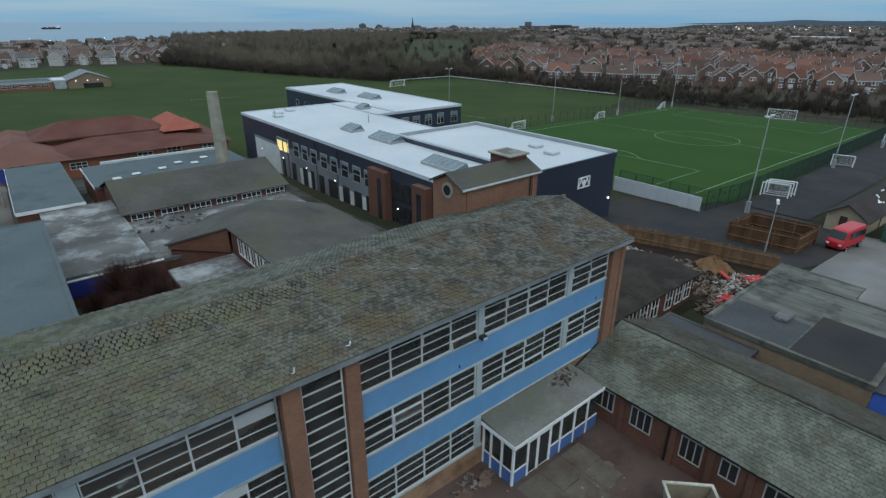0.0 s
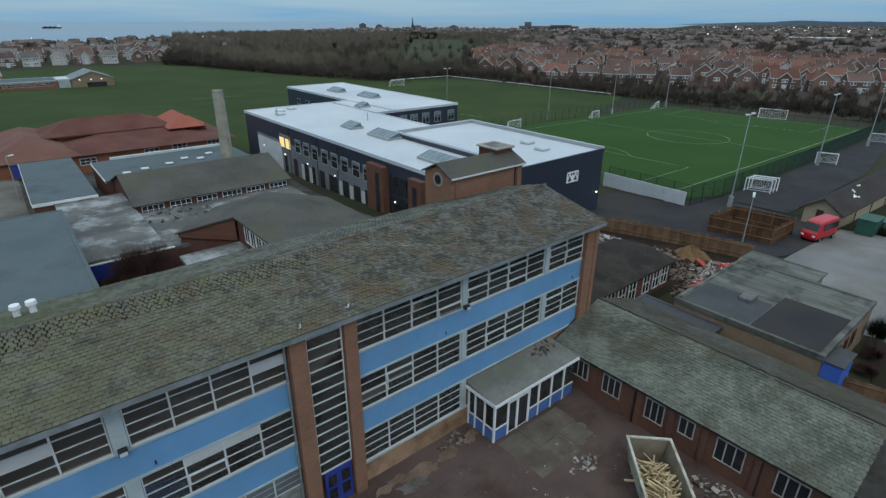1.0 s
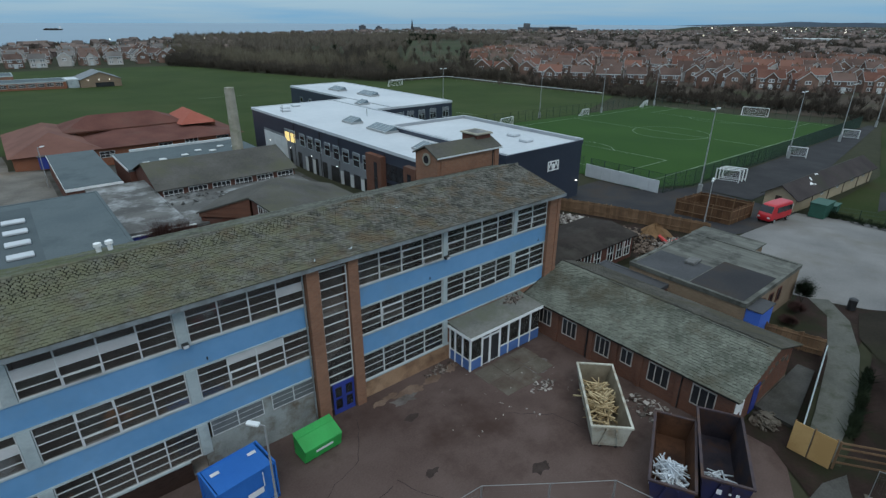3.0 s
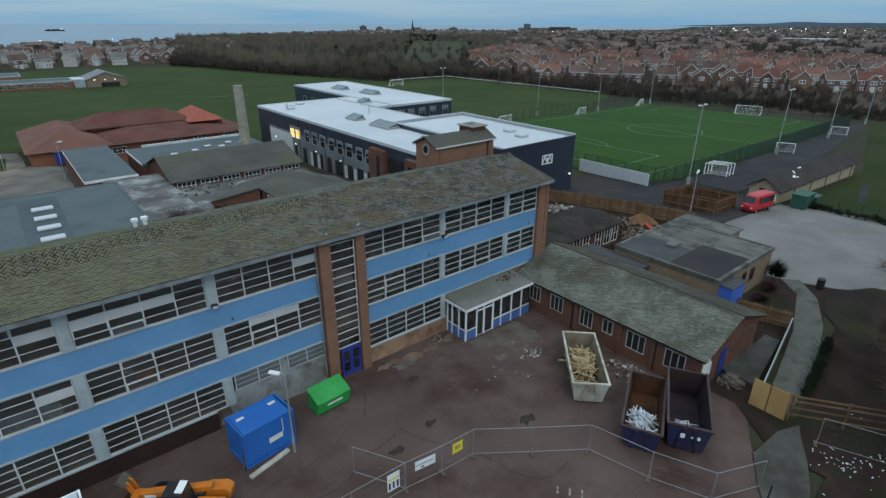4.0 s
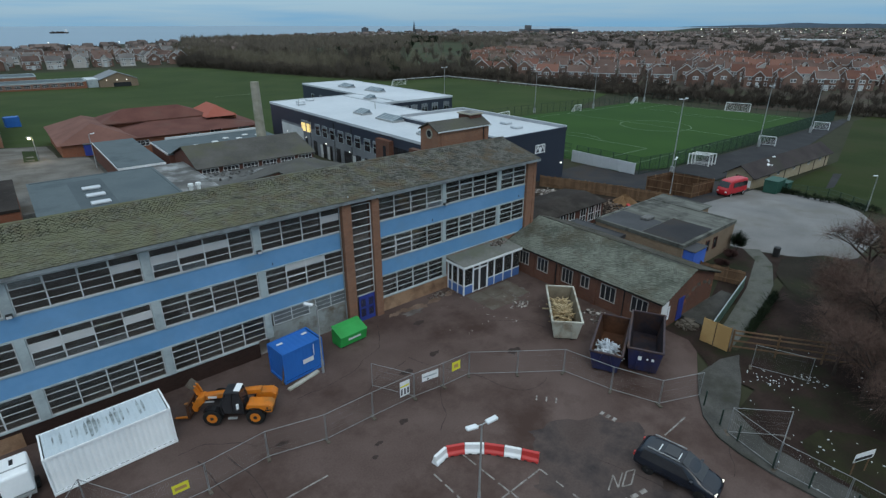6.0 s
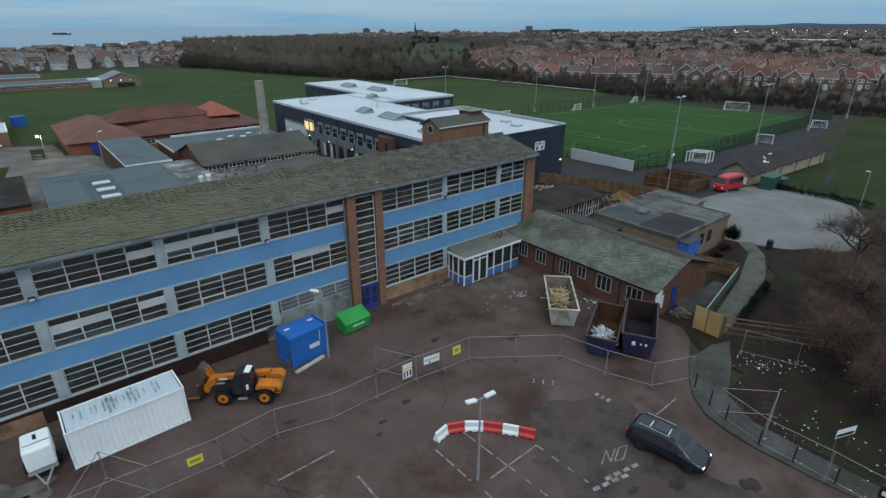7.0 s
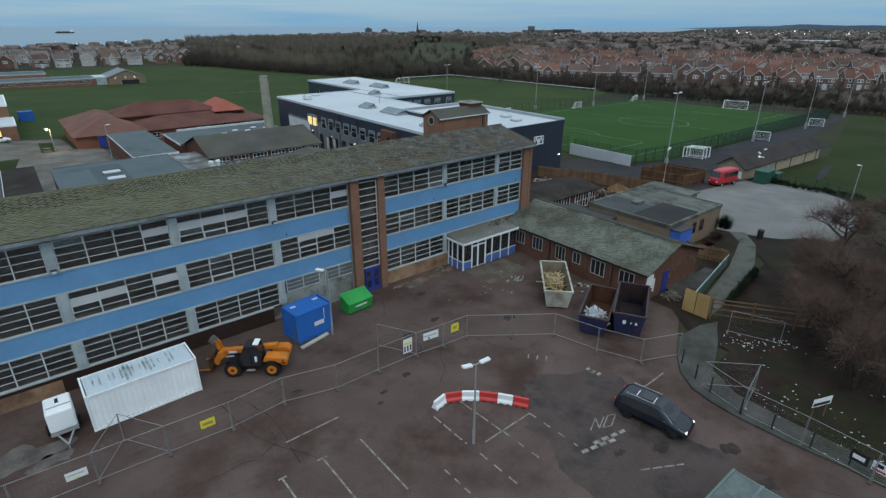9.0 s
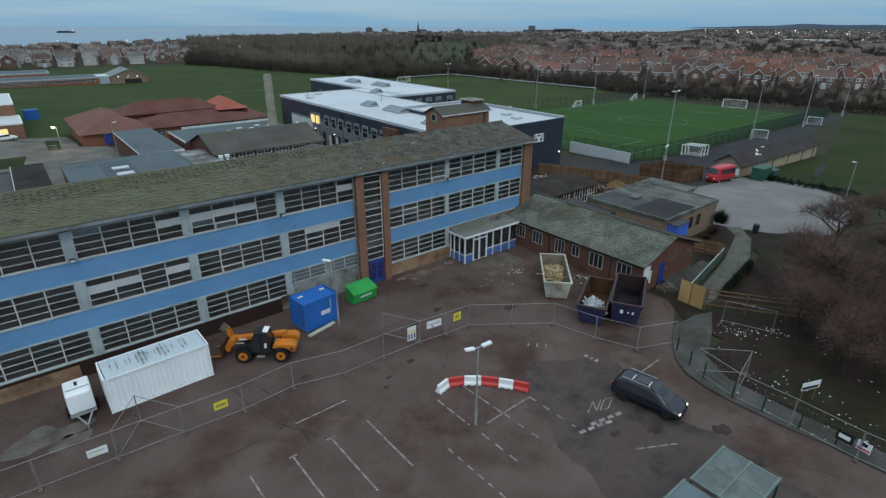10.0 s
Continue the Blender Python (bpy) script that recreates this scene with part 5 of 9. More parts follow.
def container(name, label, length, width, height, paint, roof_paint, m, streaks=False, ripple=0.022):
    c = thing(name, (0, 0, 0), label, "container")
    x, y, h = length / 2, width / 2, height
    for side in (-1, 1):
        bm = bmesh.new()
        wavy(bm, length - 0.06, 0.28, ripple, lambda u, d: ((-x + 0.03 + u, side * (y - 0.05 + d), 0.17), (-x + 0.03 + u, side * (y - 0.05 + d), h - 0.1)))
        part("side_wall", bm, paint, c)
        bm = bmesh.new()
        wavy(bm, width - 0.06, 0.24, ripple, lambda u, d: ((side * (x - 0.05 + d), -y + 0.03 + u, 0.17), (side * (x - 0.05 + d), -y + 0.03 + u, h - 0.1)))
        part("end_wall", bm, paint, c)
        block("bottom_rail", c, paint, -x, x, side * y - 0.06, side * y - 0.005, 0.02, 0.18)
        block("top_rail", c, paint, -x, x, side * y - 0.06, side * y + 0.0, h - 0.12, h)
        block("end_rail", c, paint, side * x - 0.05, side * x + 0.05, -y, y, 0.02, 0.18)
        block("end_rail", c, paint, side * x - 0.045, side * x + 0.045, -y, y, h - 0.12, h)
        for s2 in (-1, 1):
            block("corner_post", c, paint, side * x - 0.06, side * x + 0.02, s2 * y - 0.06, s2 * y + 0.01, 0.0, h + 0.01)
    bm = bmesh.new()
    wavy(bm, length - 0.2, 0.36, ripple, lambda u, d: ((-x + 0.1 + u, -y + 0.04, h - 0.05 + d), (-x + 0.1 + u, y - 0.04, h - 0.05 + d)))
    part("roof", bm, roof_paint, c)
    if streaks:
        for u, w in ((-0.95, 0.8), (-0.72, 1.25), (-0.5, 1.05), (-0.3, 0.6), (0.1, 0.5), (0.34, 0.9), (0.58, 1.15), (0.82, 0.8), (1.15, 0.5), (1.7, 0.95), (1.93, 0.75), (-1.35, 0.7), (-1.6, 0.5), (-2.1, 0.7), (-2.45, 0.5)):
            vs = [(-w * 0.1, -w), (w * 0.06, -w * 0.8), (w * 0.11, w * 0.3), (0.02, w), (-w * 0.12, w * 0.4)]
            bm = bmesh.new()
            prism(bm, [(u + p * 0.75, 0.12 + q * 0.85) for p, q in vs], h - 0.02, h - 0.012)
            part("stain", bm, C_STREAK, c, "dark dirt streak")
    for s in (-0.42, 0.42):
        block("fork_pocket", c, M["black"], s * length * 0.35 - 0.17, s * length * 0.35 + 0.17, -y - 0.052, -y + 0.1, 0.04, 0.15)
    c.matrix_basis = m
    return c


container("shipping_container", "white corrugated shipping container with dark roof streaks", 6.05, 2.3, 2.5, C_WHITE, C_RUST, pose(-11.27, 11.78, 0, 0, 0, 1.5), True, 0.034)
tank = container("site_store", "bright blue steel site store standing on timbers", 3.05, 2.0, 2.4, C_BLUE, C_BLUE, pose(0.5, 12.9, 0.0, 0, 0, 6.5), ripple=0.006)
block("label", tank, GREY_DECAL, -0.1, 0.75, -1.07, -1.055, 0.95, 1.3)
for x in (-1.0, 0.95):
    block("label", tank, GREY_DECAL, x - 0.22, x + 0.22, 0.2, 0.42, 2.41, 2.418)
block("label", tank, GREY_DECAL, 0.78, 0.83, -1.07, -1.055, 1.3, 2.2)
bm = bmesh.new()
rod(bm, (-1.75, -0.9, -0.05), (-1.45, -0.9, 1.8), 0.05)
part("prop", bm, M["wood"], tank)
timber = single("timber_sleeper", bevelled((lambda b: (box(b, -1.3, 1.3, -0.14, 0.14, 0, 0.16), b)[1])(bmesh.new()), 0.02), SKIP_WHITE, "pale timber sleeper lying before the blue store", "timber")
timber.matrix_basis = pose(0.2, 11.3, 0, 0, 0, 14)

# generator on a trailer
gen = thing("generator_trailer", (-15.6, 11.7, 0), "white generator with rounded hood on a small trailer", "generator")
bm = bmesh.new()
box(bm, -16.3, -14.95, 10.95, 12.75, 0.6, 1.95)
part("hood", bevelled(bm, 0.12, 2), C_WHITE, gen)
block("exhaust_vent", gen, M["black"], -15.72, -15.55, 11.9, 12.35, 1.93, 1.97)
block("band", gen, M["steel"], -16.2, -15.0, 11.5, 11.6, 1.935, 1.965)
bm = bmesh.new()
box(bm, -16.3, -14.95, 10.9, 12.7, 0.42, 0.56)
part("chassis", bm, M["steel"], gen)
bm = bmesh.new()
rod(bm, (-16.0, 10.9, 0.48), (-15.6, 9.75, 0.42), 0.05)
rod(bm, (-15.2, 10.9, 0.48), (-15.6, 9.75, 0.42), 0.05)
part("drawbar", bm, M["steel"], gen)
for x in (-16.38, -14.87):
    bm = bmesh.new()
    rod(bm, (x - 0.09, 11.9, 0.33), (x + 0.09, 11.9, 0.33), 0.33, 0.33, 16)
    part("wheel", bm, M["rubber"], gen)
bm = bmesh.new()
rod(bm, (-15.6, 9.85, 0), (-15.6, 9.85, 0.42), 0.04)
part("jockey_stand", bm, M["steel"], gen)

# green bin
gbin = thing("green_bin", (0, 0, 0), "bright green lidded steel bin with pale lettering bars", "bin")
bm = bmesh.new()
extrude(bm, [(-1.2, -0.55, 0.08), (-1.2, 0.6, 0.08), (-1.2, 0.6, 1.3), (-1.2, 0.15, 1.4), (-1.2, -0.75, 1.0)], (2.4, 0, 0))
part("body", bevelled(bm, 0.03), GREEN, gbin)
block("lid", gbin, GREEN, -1.22, 1.22, -0.8, 0.62, 0, 0.03, "", Matrix.Translation((0, 0.02, 1.26)) @ Matrix.Rotation(radians(21), 4, "X"))
block("label", gbin, GREY_DECAL, -0.5, 0.6, -0.69, -0.66, 0.55, 0.72, "", Matrix.Rotation(radians(12), 4, "X"))
for x in (-0.9, 0.9):
    block("skid", gbin, M["black"], x - 0.1, x + 0.1, -0.5, 0.6, 0.0, 0.08)
gbin.matrix_basis = pose(5.25, 13.75, 0, 0, 0, 4)

# telehandler
def wheel(owner, x, y, z, r, w, rim_mat):
    bm = bmesh.new()
    rod(bm, (x, y - w / 2, z), (x, y + w / 2, z), r, r, 24)
    t = part("wheel", bevelled(bm, r * 0.08), M["rubber"], owner)
    for s in (-1, 1):
        bm = bmesh.new()
        rod(bm, (x, y + s * w * 0.4, z), (x, y + s * (w / 2 + 0.015), z), r * 0.6, r * 0.55, 18)
        part("rim", bm, rim_mat, t)
        bm = bmesh.new()
        rod(bm, (x, y + s * w * 0.5, z), (x, y + s * (w / 2 + 0.03), z), r * 0.2, r * 0.2, 12)
        part("hub", bm, M["black"], t)


tele = thing("telehandler", (0, 0, 0), "orange-yellow telescopic handler with dark cab and pale roof plate", "digger")
for x in (-1.31, 1.31):
    for y in (-0.86, 0.86):
        wheel(tele, x, y, 0.58, 0.58, 0.42, ORANGE)
    bm = bmesh.new()
    rod(bm, (x, -0.7, 0.58), (x, 0.7, 0.58), 0.1)
    part("axle", bm, M["black"], tele)
bm = bmesh.new()
extrude(bm, [(-1.9, -0.45, 0.55), (2.1, -0.45, 0.55), (2.1, -0.45, 0.98), (-1.9, -0.45, 0.92)], (0, 0.9, 0))
part("chassis", bevelled(bm, 0.03), M["black"], tele)
bm = bmesh.new()
extrude(bm, [(0.72, -0.98, 1.12), (1.0, -0.98, 1.2), (1.75, -0.98, 1.2), (2.0, -0.98, 0.85), (2.35, -0.98, 0.85), (2.42, -0.98, 1.25), (2.2, -0.98, 1.46), (0.9, -0.98, 1.52)], (0, 0.8, 0))
cover = part("engine_cover", bevelled(bm, 0.07, 2), ORANGE, tele)
block("grille", cover, M["black"], 1.95, 2.3, -0.995, -0.97, 1.0, 1.1)
block("grille", cover, M["black"], 2.05, 2.15, -0.995, -0.97, 1.14, 1.28)
bm = bmesh.new()
extrude(bm, [(1.0, 0.15, 0.95), (2.3, 0.15, 0.9), (2.38, 0.15, 1.35), (2.1, 0.15, 1.6), (1.2, 0.15, 1.58)], (0, 0.65, 0))
part("counterweight", bevelled(bm, 0.06, 2), ORANGE, tele)
# cab: dark glazed box in a black frame
bm = bmesh.new()
extrude(bm, [(-0.62, -0.93, 0.78), (0.62, -0.93, 0.78), (0.62, -0.93, 1.62), (0.46, -0.93, 2.3), (-0.34, -0.93, 2.3), (-0.72, -0.93, 1.5)], (0, 0.9, 0))
cab = part("cab", bevelled(bm, 0.05), PANE_DARK, tele, "dark glazed cab")
for y in (-0.95, -0.02):
    for a, b in (((-0.72, 1.5), (-0.36, 2.32)), ((0.62, 0.8), (0.64, 1.62)), ((0.64, 1.62), (0.47, 2.32)), ((-0.64, 0.8), (-0.74, 1.5)), ((-0.05, 0.8), (0.02, 2.3))):
        bm = bmesh.new()
        rod(bm, (a[0], y, a[1]), (b[0], y, b[1]), 0.035, n=6)
        part("frame_post", bm, M["black"], cab)
block("cab_roof", cab, M["black"], -0.4, 0.5, -0.97, 0.0, 2.3, 2.37)
block("roof_plate", cab, C_WHITE, 0.16, 0.52, -0.8, -0.05, 2.39, 2.43, "pale roof plate", Matrix.Rotation(radians(6), 4, "Y"))
block("mirror", cab, C_WHITE, 0.3, 0.42, -1.14, -1.0, 1.3, 1.62)
block("step", cab, M["steel"], -0.35, 0.2, -1.08, -0.93, 0.5, 0.58)
# boom along the far side, with its dropped head and grab
bm = bmesh.new()
extrude(bm, [(-2.2, 0.1, 1.05), (1.5, 0.1, 1.5), (1.5, 0.1, 1.86), (-2.2, 0.1, 1.42)], (0, 0.4, 0))
boom = part("boom", bevelled(bm, 0.04), ORANGE, tele)
block("label", boom, GREY_DECAL, -1.85, -1.3, 0.085, 0.098, 1.2, 1.36)
bm = bmesh.new()
extrude(bm, [(-2.05, -0.2, 1.5), (-2.45, -0.2, 1.42), (-2.85, -0.2, 0.75), (-2.75, -0.2, 0.4), (-2.5, -0.2, 0.42), (-2.45, -0.2, 0.8), (-2.0, -0.2, 1.1)], (0, 0.7, 0))
head = part("boom_head", bevelled(bm, 0.04), ORANGE, tele)
bm = bmesh.new()
rod(bm, (-1.5, 0.02, 1.0), (-2.45, 0.02, 0.95), 0.06)
part("ram", bm, M["steel"], head)
bm = bmesh.new()
for y in (-0.6, -0.1, 0.45, 1.0):
    box(bm, -2.98, -2.82, y - 0.05, y + 0.05, 0.22, 1.2)
box(bm, -2.96, -2.84, -0.65, 1.05, 1.08, 1.22), box(bm, -2.96, -2.84, -0.65, 1.05, 0.22, 0.36)
part("fork_carriage", bm, RUST, tele, "rusty fork carriage")
for y in (-0.5, 0.85):
    bm = bmesh.new()
    extrude(bm, [(-2.9, y, 0.2), (-3.85, y, 0.16), (-3.85, y, 0.2), (-2.9, y, 0.3)], (0, 0.13, 0))
    part("fork", bm, ORANGE, tele)
for y in (0.25, 0.55):
    bm = bmesh.new()
    extrude(bm, [(-2.35, y, 1.4), (-2.55, y, 1.95), (-2.85, y, 2.15), (-2.75, y, 1.8), (-2.6, y, 1.35)], (0, 0.1, 0))
    part("grab_arm", bm, ORANGE, tele)
bm = bmesh.new()
extrude(bm, [(-2.6, 0.1, 1.95), (-2.95, 0.1, 2.3), (-3.15, 0.1, 2.15), (-2.8, 0.1, 1.85)], (0, 0.7, 0))
part("grab_jaw", bevelled(bm, 0.02), M["slab"], tele, "mud-caked grab jaw")
for x, s_ in ((-1.31, -1), (1.31, -1), (-1.31, 1), (1.31, 1)):
    bm = bmesh.new()
    rows = []
    for k in range(7):
        a = radians(25 + k * 130 / 6)
        rows.append([bm.verts.new((x + 0.68 * math.cos(a), s_ * 0.86 + w_, 0.58 + 0.68 * math.sin(a))) for w_ in (-0.22, 0.22)])
    for (a, b), (c, d) in zip(rows, rows[1:]):
        bm.faces.new((a, b, d, c))
    bmesh.ops.solidify(bm, geom=bm.faces[:], thickness=0.03)
    part("mudguard", bm, M["black"], tele)
tele.matrix_basis = pose(-4.45, 10.74, 0, 0, 0, -36.8)

# skips
def skip(name, label, length, width, height, paint, inside, m, rim=None, heap=None, heap_label="", taper=0.25, end_slope=0.3):
    s = thing(name, (0, 0, 0), label, "skip")
    x, y, h = length / 2, width / 2, height
    bm = bmesh.new()
    outer_lo = [(-x + end_slope, -y + taper, 0.12), (x, -y + taper, 0.12), (x, y - taper, 0.12), (-x + end_slope, y - taper, 0.12)]
    outer_hi = [(-x, -y, h), (x, -y, h), (x, y, h), (-x, y, h)]
    inner_lo = [(a * 0.975, b * 0.94, 0.2) for a, b, _ in outer_lo]
    inner_hi = [(a * 0.975, b * 0.94, h) for a, b, _ in outer_hi]
    rings = [[bm.verts.new(p) for p in ps] for ps in (outer_lo, outer_hi, inner_hi)]
    bm.faces.new(rings[0][::-1])
    for lo, hi in zip(rings, rings[1:]):
        for i in range(4):
            bm.faces.new((lo[i], lo[(i + 1) % 4], hi[(i + 1) % 4], hi[i]))
    part("hull", bm, paint, s)
    bm = bmesh.new()
    a, b = [bm.verts.new(p) for p in inner_lo], [bm.verts.new((p[0] * 0.999, p[1] * 0.998, p[2] - 0.01)) for p in inner_hi]
    bm.faces.new(a)
    for i in range(4):
        bm.faces.new((a[i], b[i], b[(i + 1) % 4], a[(i + 1) % 4]))
    part("lining", bm, inside, s)
    for sx in (-1, 1):
        block("end_rim", s, rim or paint, sx * x - 0.07, sx * x + 0.07, -y - 0.06, y + 0.06, h - 0.06, h + 0.06)
        block("side_rim", s, rim or paint, -x, x, sx * y - 0.07, sx * y + 0.07, h - 0.06, h + 0.06)
        for k in range(5):
            u = -x * 0.8 + k * x * 0.4
            bm = bmesh.new()
            extrude(bm, [(u - 0.05, sx * (y - taper), 0.12), (u - 0.05, sx * (y + 0.06), h - 0.06), (u - 0.05, sx * (y - 0.05), h - 0.06), (u - 0.05, sx * (y - taper - 0.05), 0.12)], (0.1, 0, 0))
            part("rib", bm, paint, s)
        block("runner", s, M["black"], -x + end_slope, x - 0.1, sx * (y - taper) * 0.5 - 0.08, sx * (y - taper) * 0.5 + 0.08, 0.0, 0.12)
        bm = bmesh.new()
        extrude(bm, [(-x - 0.02, sx * 0.25 - 0.05, h - 0.1), (-x + end_slope - 0.03, sx * 0.55 - 0.05, 0.2), (-x + end_slope - 0.12, sx * 0.55 - 0.05, 0.2), (-x - 0.12, sx * 0.25 - 0.05, h - 0.1)], (0, 0.1, 0))
        part("end_brace", bm, paint, s)
    s.matrix_basis = m
    return s


random.seed(21)


def heap(name, label, spread_x, spread_y, base, top, count, length, thick, material, m, lean=0.5):
    """A loose pile of sticks and strips."""
    bm = bmesh.new()
    for _ in range(count):
        px, py = random.gauss(0, spread_x * 0.4), random.gauss(0, spread_y * 0.4)
        px, py = max(-spread_x, min(spread_x, px)), max(-spread_y, min(spread_y, py))
        hz = base + (top - base) * random.random() * (1 - min(1, math.hypot(px / spread_x, py / spread_y)) * 0.7)
        ln, th = length * random.uniform(0.5, 1.2), thick * random.uniform(0.6, 1.6)
        r = Matrix.Translation((px, py, hz)) @ Euler((0, random.gauss(0, lean), random.uniform(0, math.pi))).to_matrix().to_4x4()
        box(bm, -ln / 2, ln / 2, -th / 2, th / 2, -th / 3, th / 3, r)
    ob = single(name, bm, material, label, "scrap", kind="stuff")
    ob.matrix_basis = m
    return ob


W = pose(20.45, 5.1, 0, 0, 0, 45)
skip("rolling_skip", "cream-white steel skip heaped with scrap timber", 6.1, 2.3, 1.75, SKIP_WHITE, shade("dirty_cream_lining", (0.15, 0.125, 0.09), (0.26, 0.225, 0.165), 0.8, 0.8, 0.1), W)
heap("scrap_timber", "heap of pale broken timber laths in the cream skip", 2.2, 0.8, 0.5, 1.75, 150, 1.5, 0.07, STRAW, W @ pose(0.3, 0, 0))
S2 = pose(19.55, -0.12, 0, 0, 0, 27)
skip("rolling_skip", "navy steel skip with rusty inside and pale scrap", 5.6, 2.2, 1.7, SKIP_BLUE, RUST, S2, SKIP_RIM)
heap("scrap_plastic", "tangle of white plastic strips in the navy skip", 1.1, 0.85, 0.7, 1.75, 120, 1.1, 0.06, SCRAP, S2 @ pose(-1.2, 0, 0), 0.4)
S3 = pose(21.55, -1.8, 0, 0, 0, 29)
TALL = skip("rolling_skip", "tall navy steel skip, rusty and nearly empty", 5.6, 2.35, 2.0, SKIP_BLUE, shade("dark_navy_skip_lining", (0.016, 0.014, 0.020), (0.034, 0.028, 0.034), 0.8, 0.8, 0.15, stain=(0.05, 0.027, 0.019), stain_scale=0.7), S3, SKIP_RIM)
for y, w, h in ((-0.55, 0.16, 0.2), (-0.2, 0.12, 0.12), (0.3, 0.24, 0.3)):
    block("label", TALL, GREY_DECAL, -2.87, -2.84, y - w / 2, y + w / 2, 1.35 - h / 2, 1.35 + h / 2)
heap("scrap_plastic", "few pale strips lying in the tall skip", 0.9, 0.8, 0.35, 0.7, 26, 0.9, 0.06, SCRAP, S3 @ pose(-1.0, 0, 0), 0.2)


def rubble(name, label, cx, cy, rx, ry, h, count, size, material, seed):
    """A pile of broken masonry: rough blocks heaped on the ground."""
    rng = random.Random(seed)
    bm = bmesh.new()
    for _ in range(count):
        a, q = rng.uniform(0, 2 * math.pi), math.sqrt(rng.random())
        x, y = cx + rx * q * math.cos(a), cy + ry * q * math.sin(a)
        z = ground_z(x, y) + h * (1 - q) * rng.uniform(0.3, 1)
        s = size * rng.uniform(0.4, 1.5)
        r = Matrix.Translation((x, y, z)) @ Euler([rng.uniform(0, 3) for _ in range(3)]).to_matrix().to_4x4()
        kind = rng.random()
        a, b, c = (0.5, 0.4, 0.3) if kind < 0.45 else (0.9, 0.6, 0.09) if kind < 0.75 else (1.7, 0.13, 0.09)
        if kind >= 0.45:
            r = Matrix.Translation((x, y, z)) @ Euler((rng.gauss(0, 0.35), rng.gauss(0, 0.35), rng.uniform(0, 6.3))).to_matrix().to_4x4()
        vs = box(bm, -s * a, s * a, -s * b, s * b, -s * c, s * c, r)
        for v in vs:
            v.co += Vector([rng.uniform(-0.16, 0.16) * s * (1 if kind < 0.75 else 0.3) for _ in range(3)])
    return single(name, bm, material, label, "rubble", kind="stuff")


rubble("rubble", "small pile of pale rubble beside the annex wall", 23.4, 3.4, 1.1, 1.8, 0.35, 110, 0.15, PALE_RUBBLE, 1)
rubble("rubble", "scattered broken boards before the porch", 19.9, 9.3, 1.1, 0.5, 0.12, 40, 0.14, PALE_RUBBLE, 2)
rubble("rubble", "brick rubble along the foot of the school wall", 15.6, 15.2, 1.5, 0.5, 0.18, 70, 0.11, RUBBLE, 3)
rubble("rubble", "thin scatter of broken plaster and laths on the tarmac", 17.5, 10.5, 5.5, 3.5, 0.02, 60, 0.07, PALE_RUBBLE, 44)
rubble("rubble", "loose slates and debris on the porch roof edge", 23.0, 15.4, 1.0, 0.45, 0.2, 70, 0.18, RUBBLE, 4).location.z = 3.1

# ---- temporary mesh fence ----
FENCE = shade("galvanised_fence_tube", (0.20, 0.205, 0.205), (0.28, 0.285, 0.285), 1.5, 0.55, 0.0, metal=0.3)


def fence_run(pts, label, height=2.0, feet=True):
    """A run of welded mesh panels: each a tube frame with its wire mesh and concrete foot."""
    run = thing("temporary_fence", (0, 0, 0), label, "fence", "temporary site fences")
    for a, b in zip(pts, pts[1:]):
        a, b = Vector((*a, 0)), Vector((*b, 0))
        d = b - a
        ln = d.length
        m = Matrix.Translation(a) @ Matrix.Rotation(math.atan2(d.y, d.x), 4, "Z")
        bm = bmesh.new()
        for p, q in (((0.03, 0, 0.05), (0.03, 0, height)), ((ln - 0.03, 0, 0.05), (ln - 0.03, 0, height)), ((0, 0, 0.2), (ln, 0, 0.2)), ((0, 0, height - 0.02), (ln, 0, height - 0.02))):
            rod(bm, p, q, 0.019)
        panel = part("panel", bm, FENCE, run)
        panel.matrix_basis = m
        bm = bmesh.new()
        k = 0.12
        while k < ln:
            rod(bm, (k, 0, 0.2), (k, 0, height - 0.02), 0.0014, n=3)
            k += 0.12
        for z in (0.65, 1.1, 1.55):
            rod(bm, (0, 0, z), (ln, 0, z), 0.0018, n=3)
        tagged(part("wire_mesh", bm, FENCE, panel), kind="stuff")
        if feet:
            block("foot", panel, M["slab"], -0.28, 0.28, -0.09, 0.09, 0, 0.1, "", Matrix.Rotation(math.pi / 2, 4, "Z"))
    return run


RUN_A = [(-24.9, 6.7), (-21.6, 6.5), (-18.2, 6.3), (-14.7, 6.1), (-11.3, 5.9), (-7.9, 5.7), (-4.55, 5.95), (-1.3, 5.1), (1.92, 5.08), (5.05, 4.95), (7.3, 4.65), (9.5, 4.5), (12.25, 2.45), (14.95, 0.5), (15.8, -2.85), (17.0, -5.7), (19.9, -6.95)]
fence_run(RUN_A, "long run of galvanised mesh site fence across the car park")
fence_run([(-11.3, 5.9), (-13.1, 8.6), (-14.7, 6.1)], "mesh fence panels folded back as a gate", feet=False)
fence_run([(5.05, 4.95), (3.5, 7.7)], "open mesh gate leaf of the site fence", feet=False)
fence_run([(17.8, -9.7), (20.2, -12.1), (17.0, -12.7), (17.8, -9.7)], "mesh fence panels standing in a triangle on the verge")
fence_run([(17.0, -12.7), (17.1, -15.95), (16.95, -19.3), (17.2, -22.8)], "run of mesh fence panels along the pavement")
fence_run([(25.9, -7.7), (27.2, -11.0)], "single mesh fence panel beside the plywood hoarding")


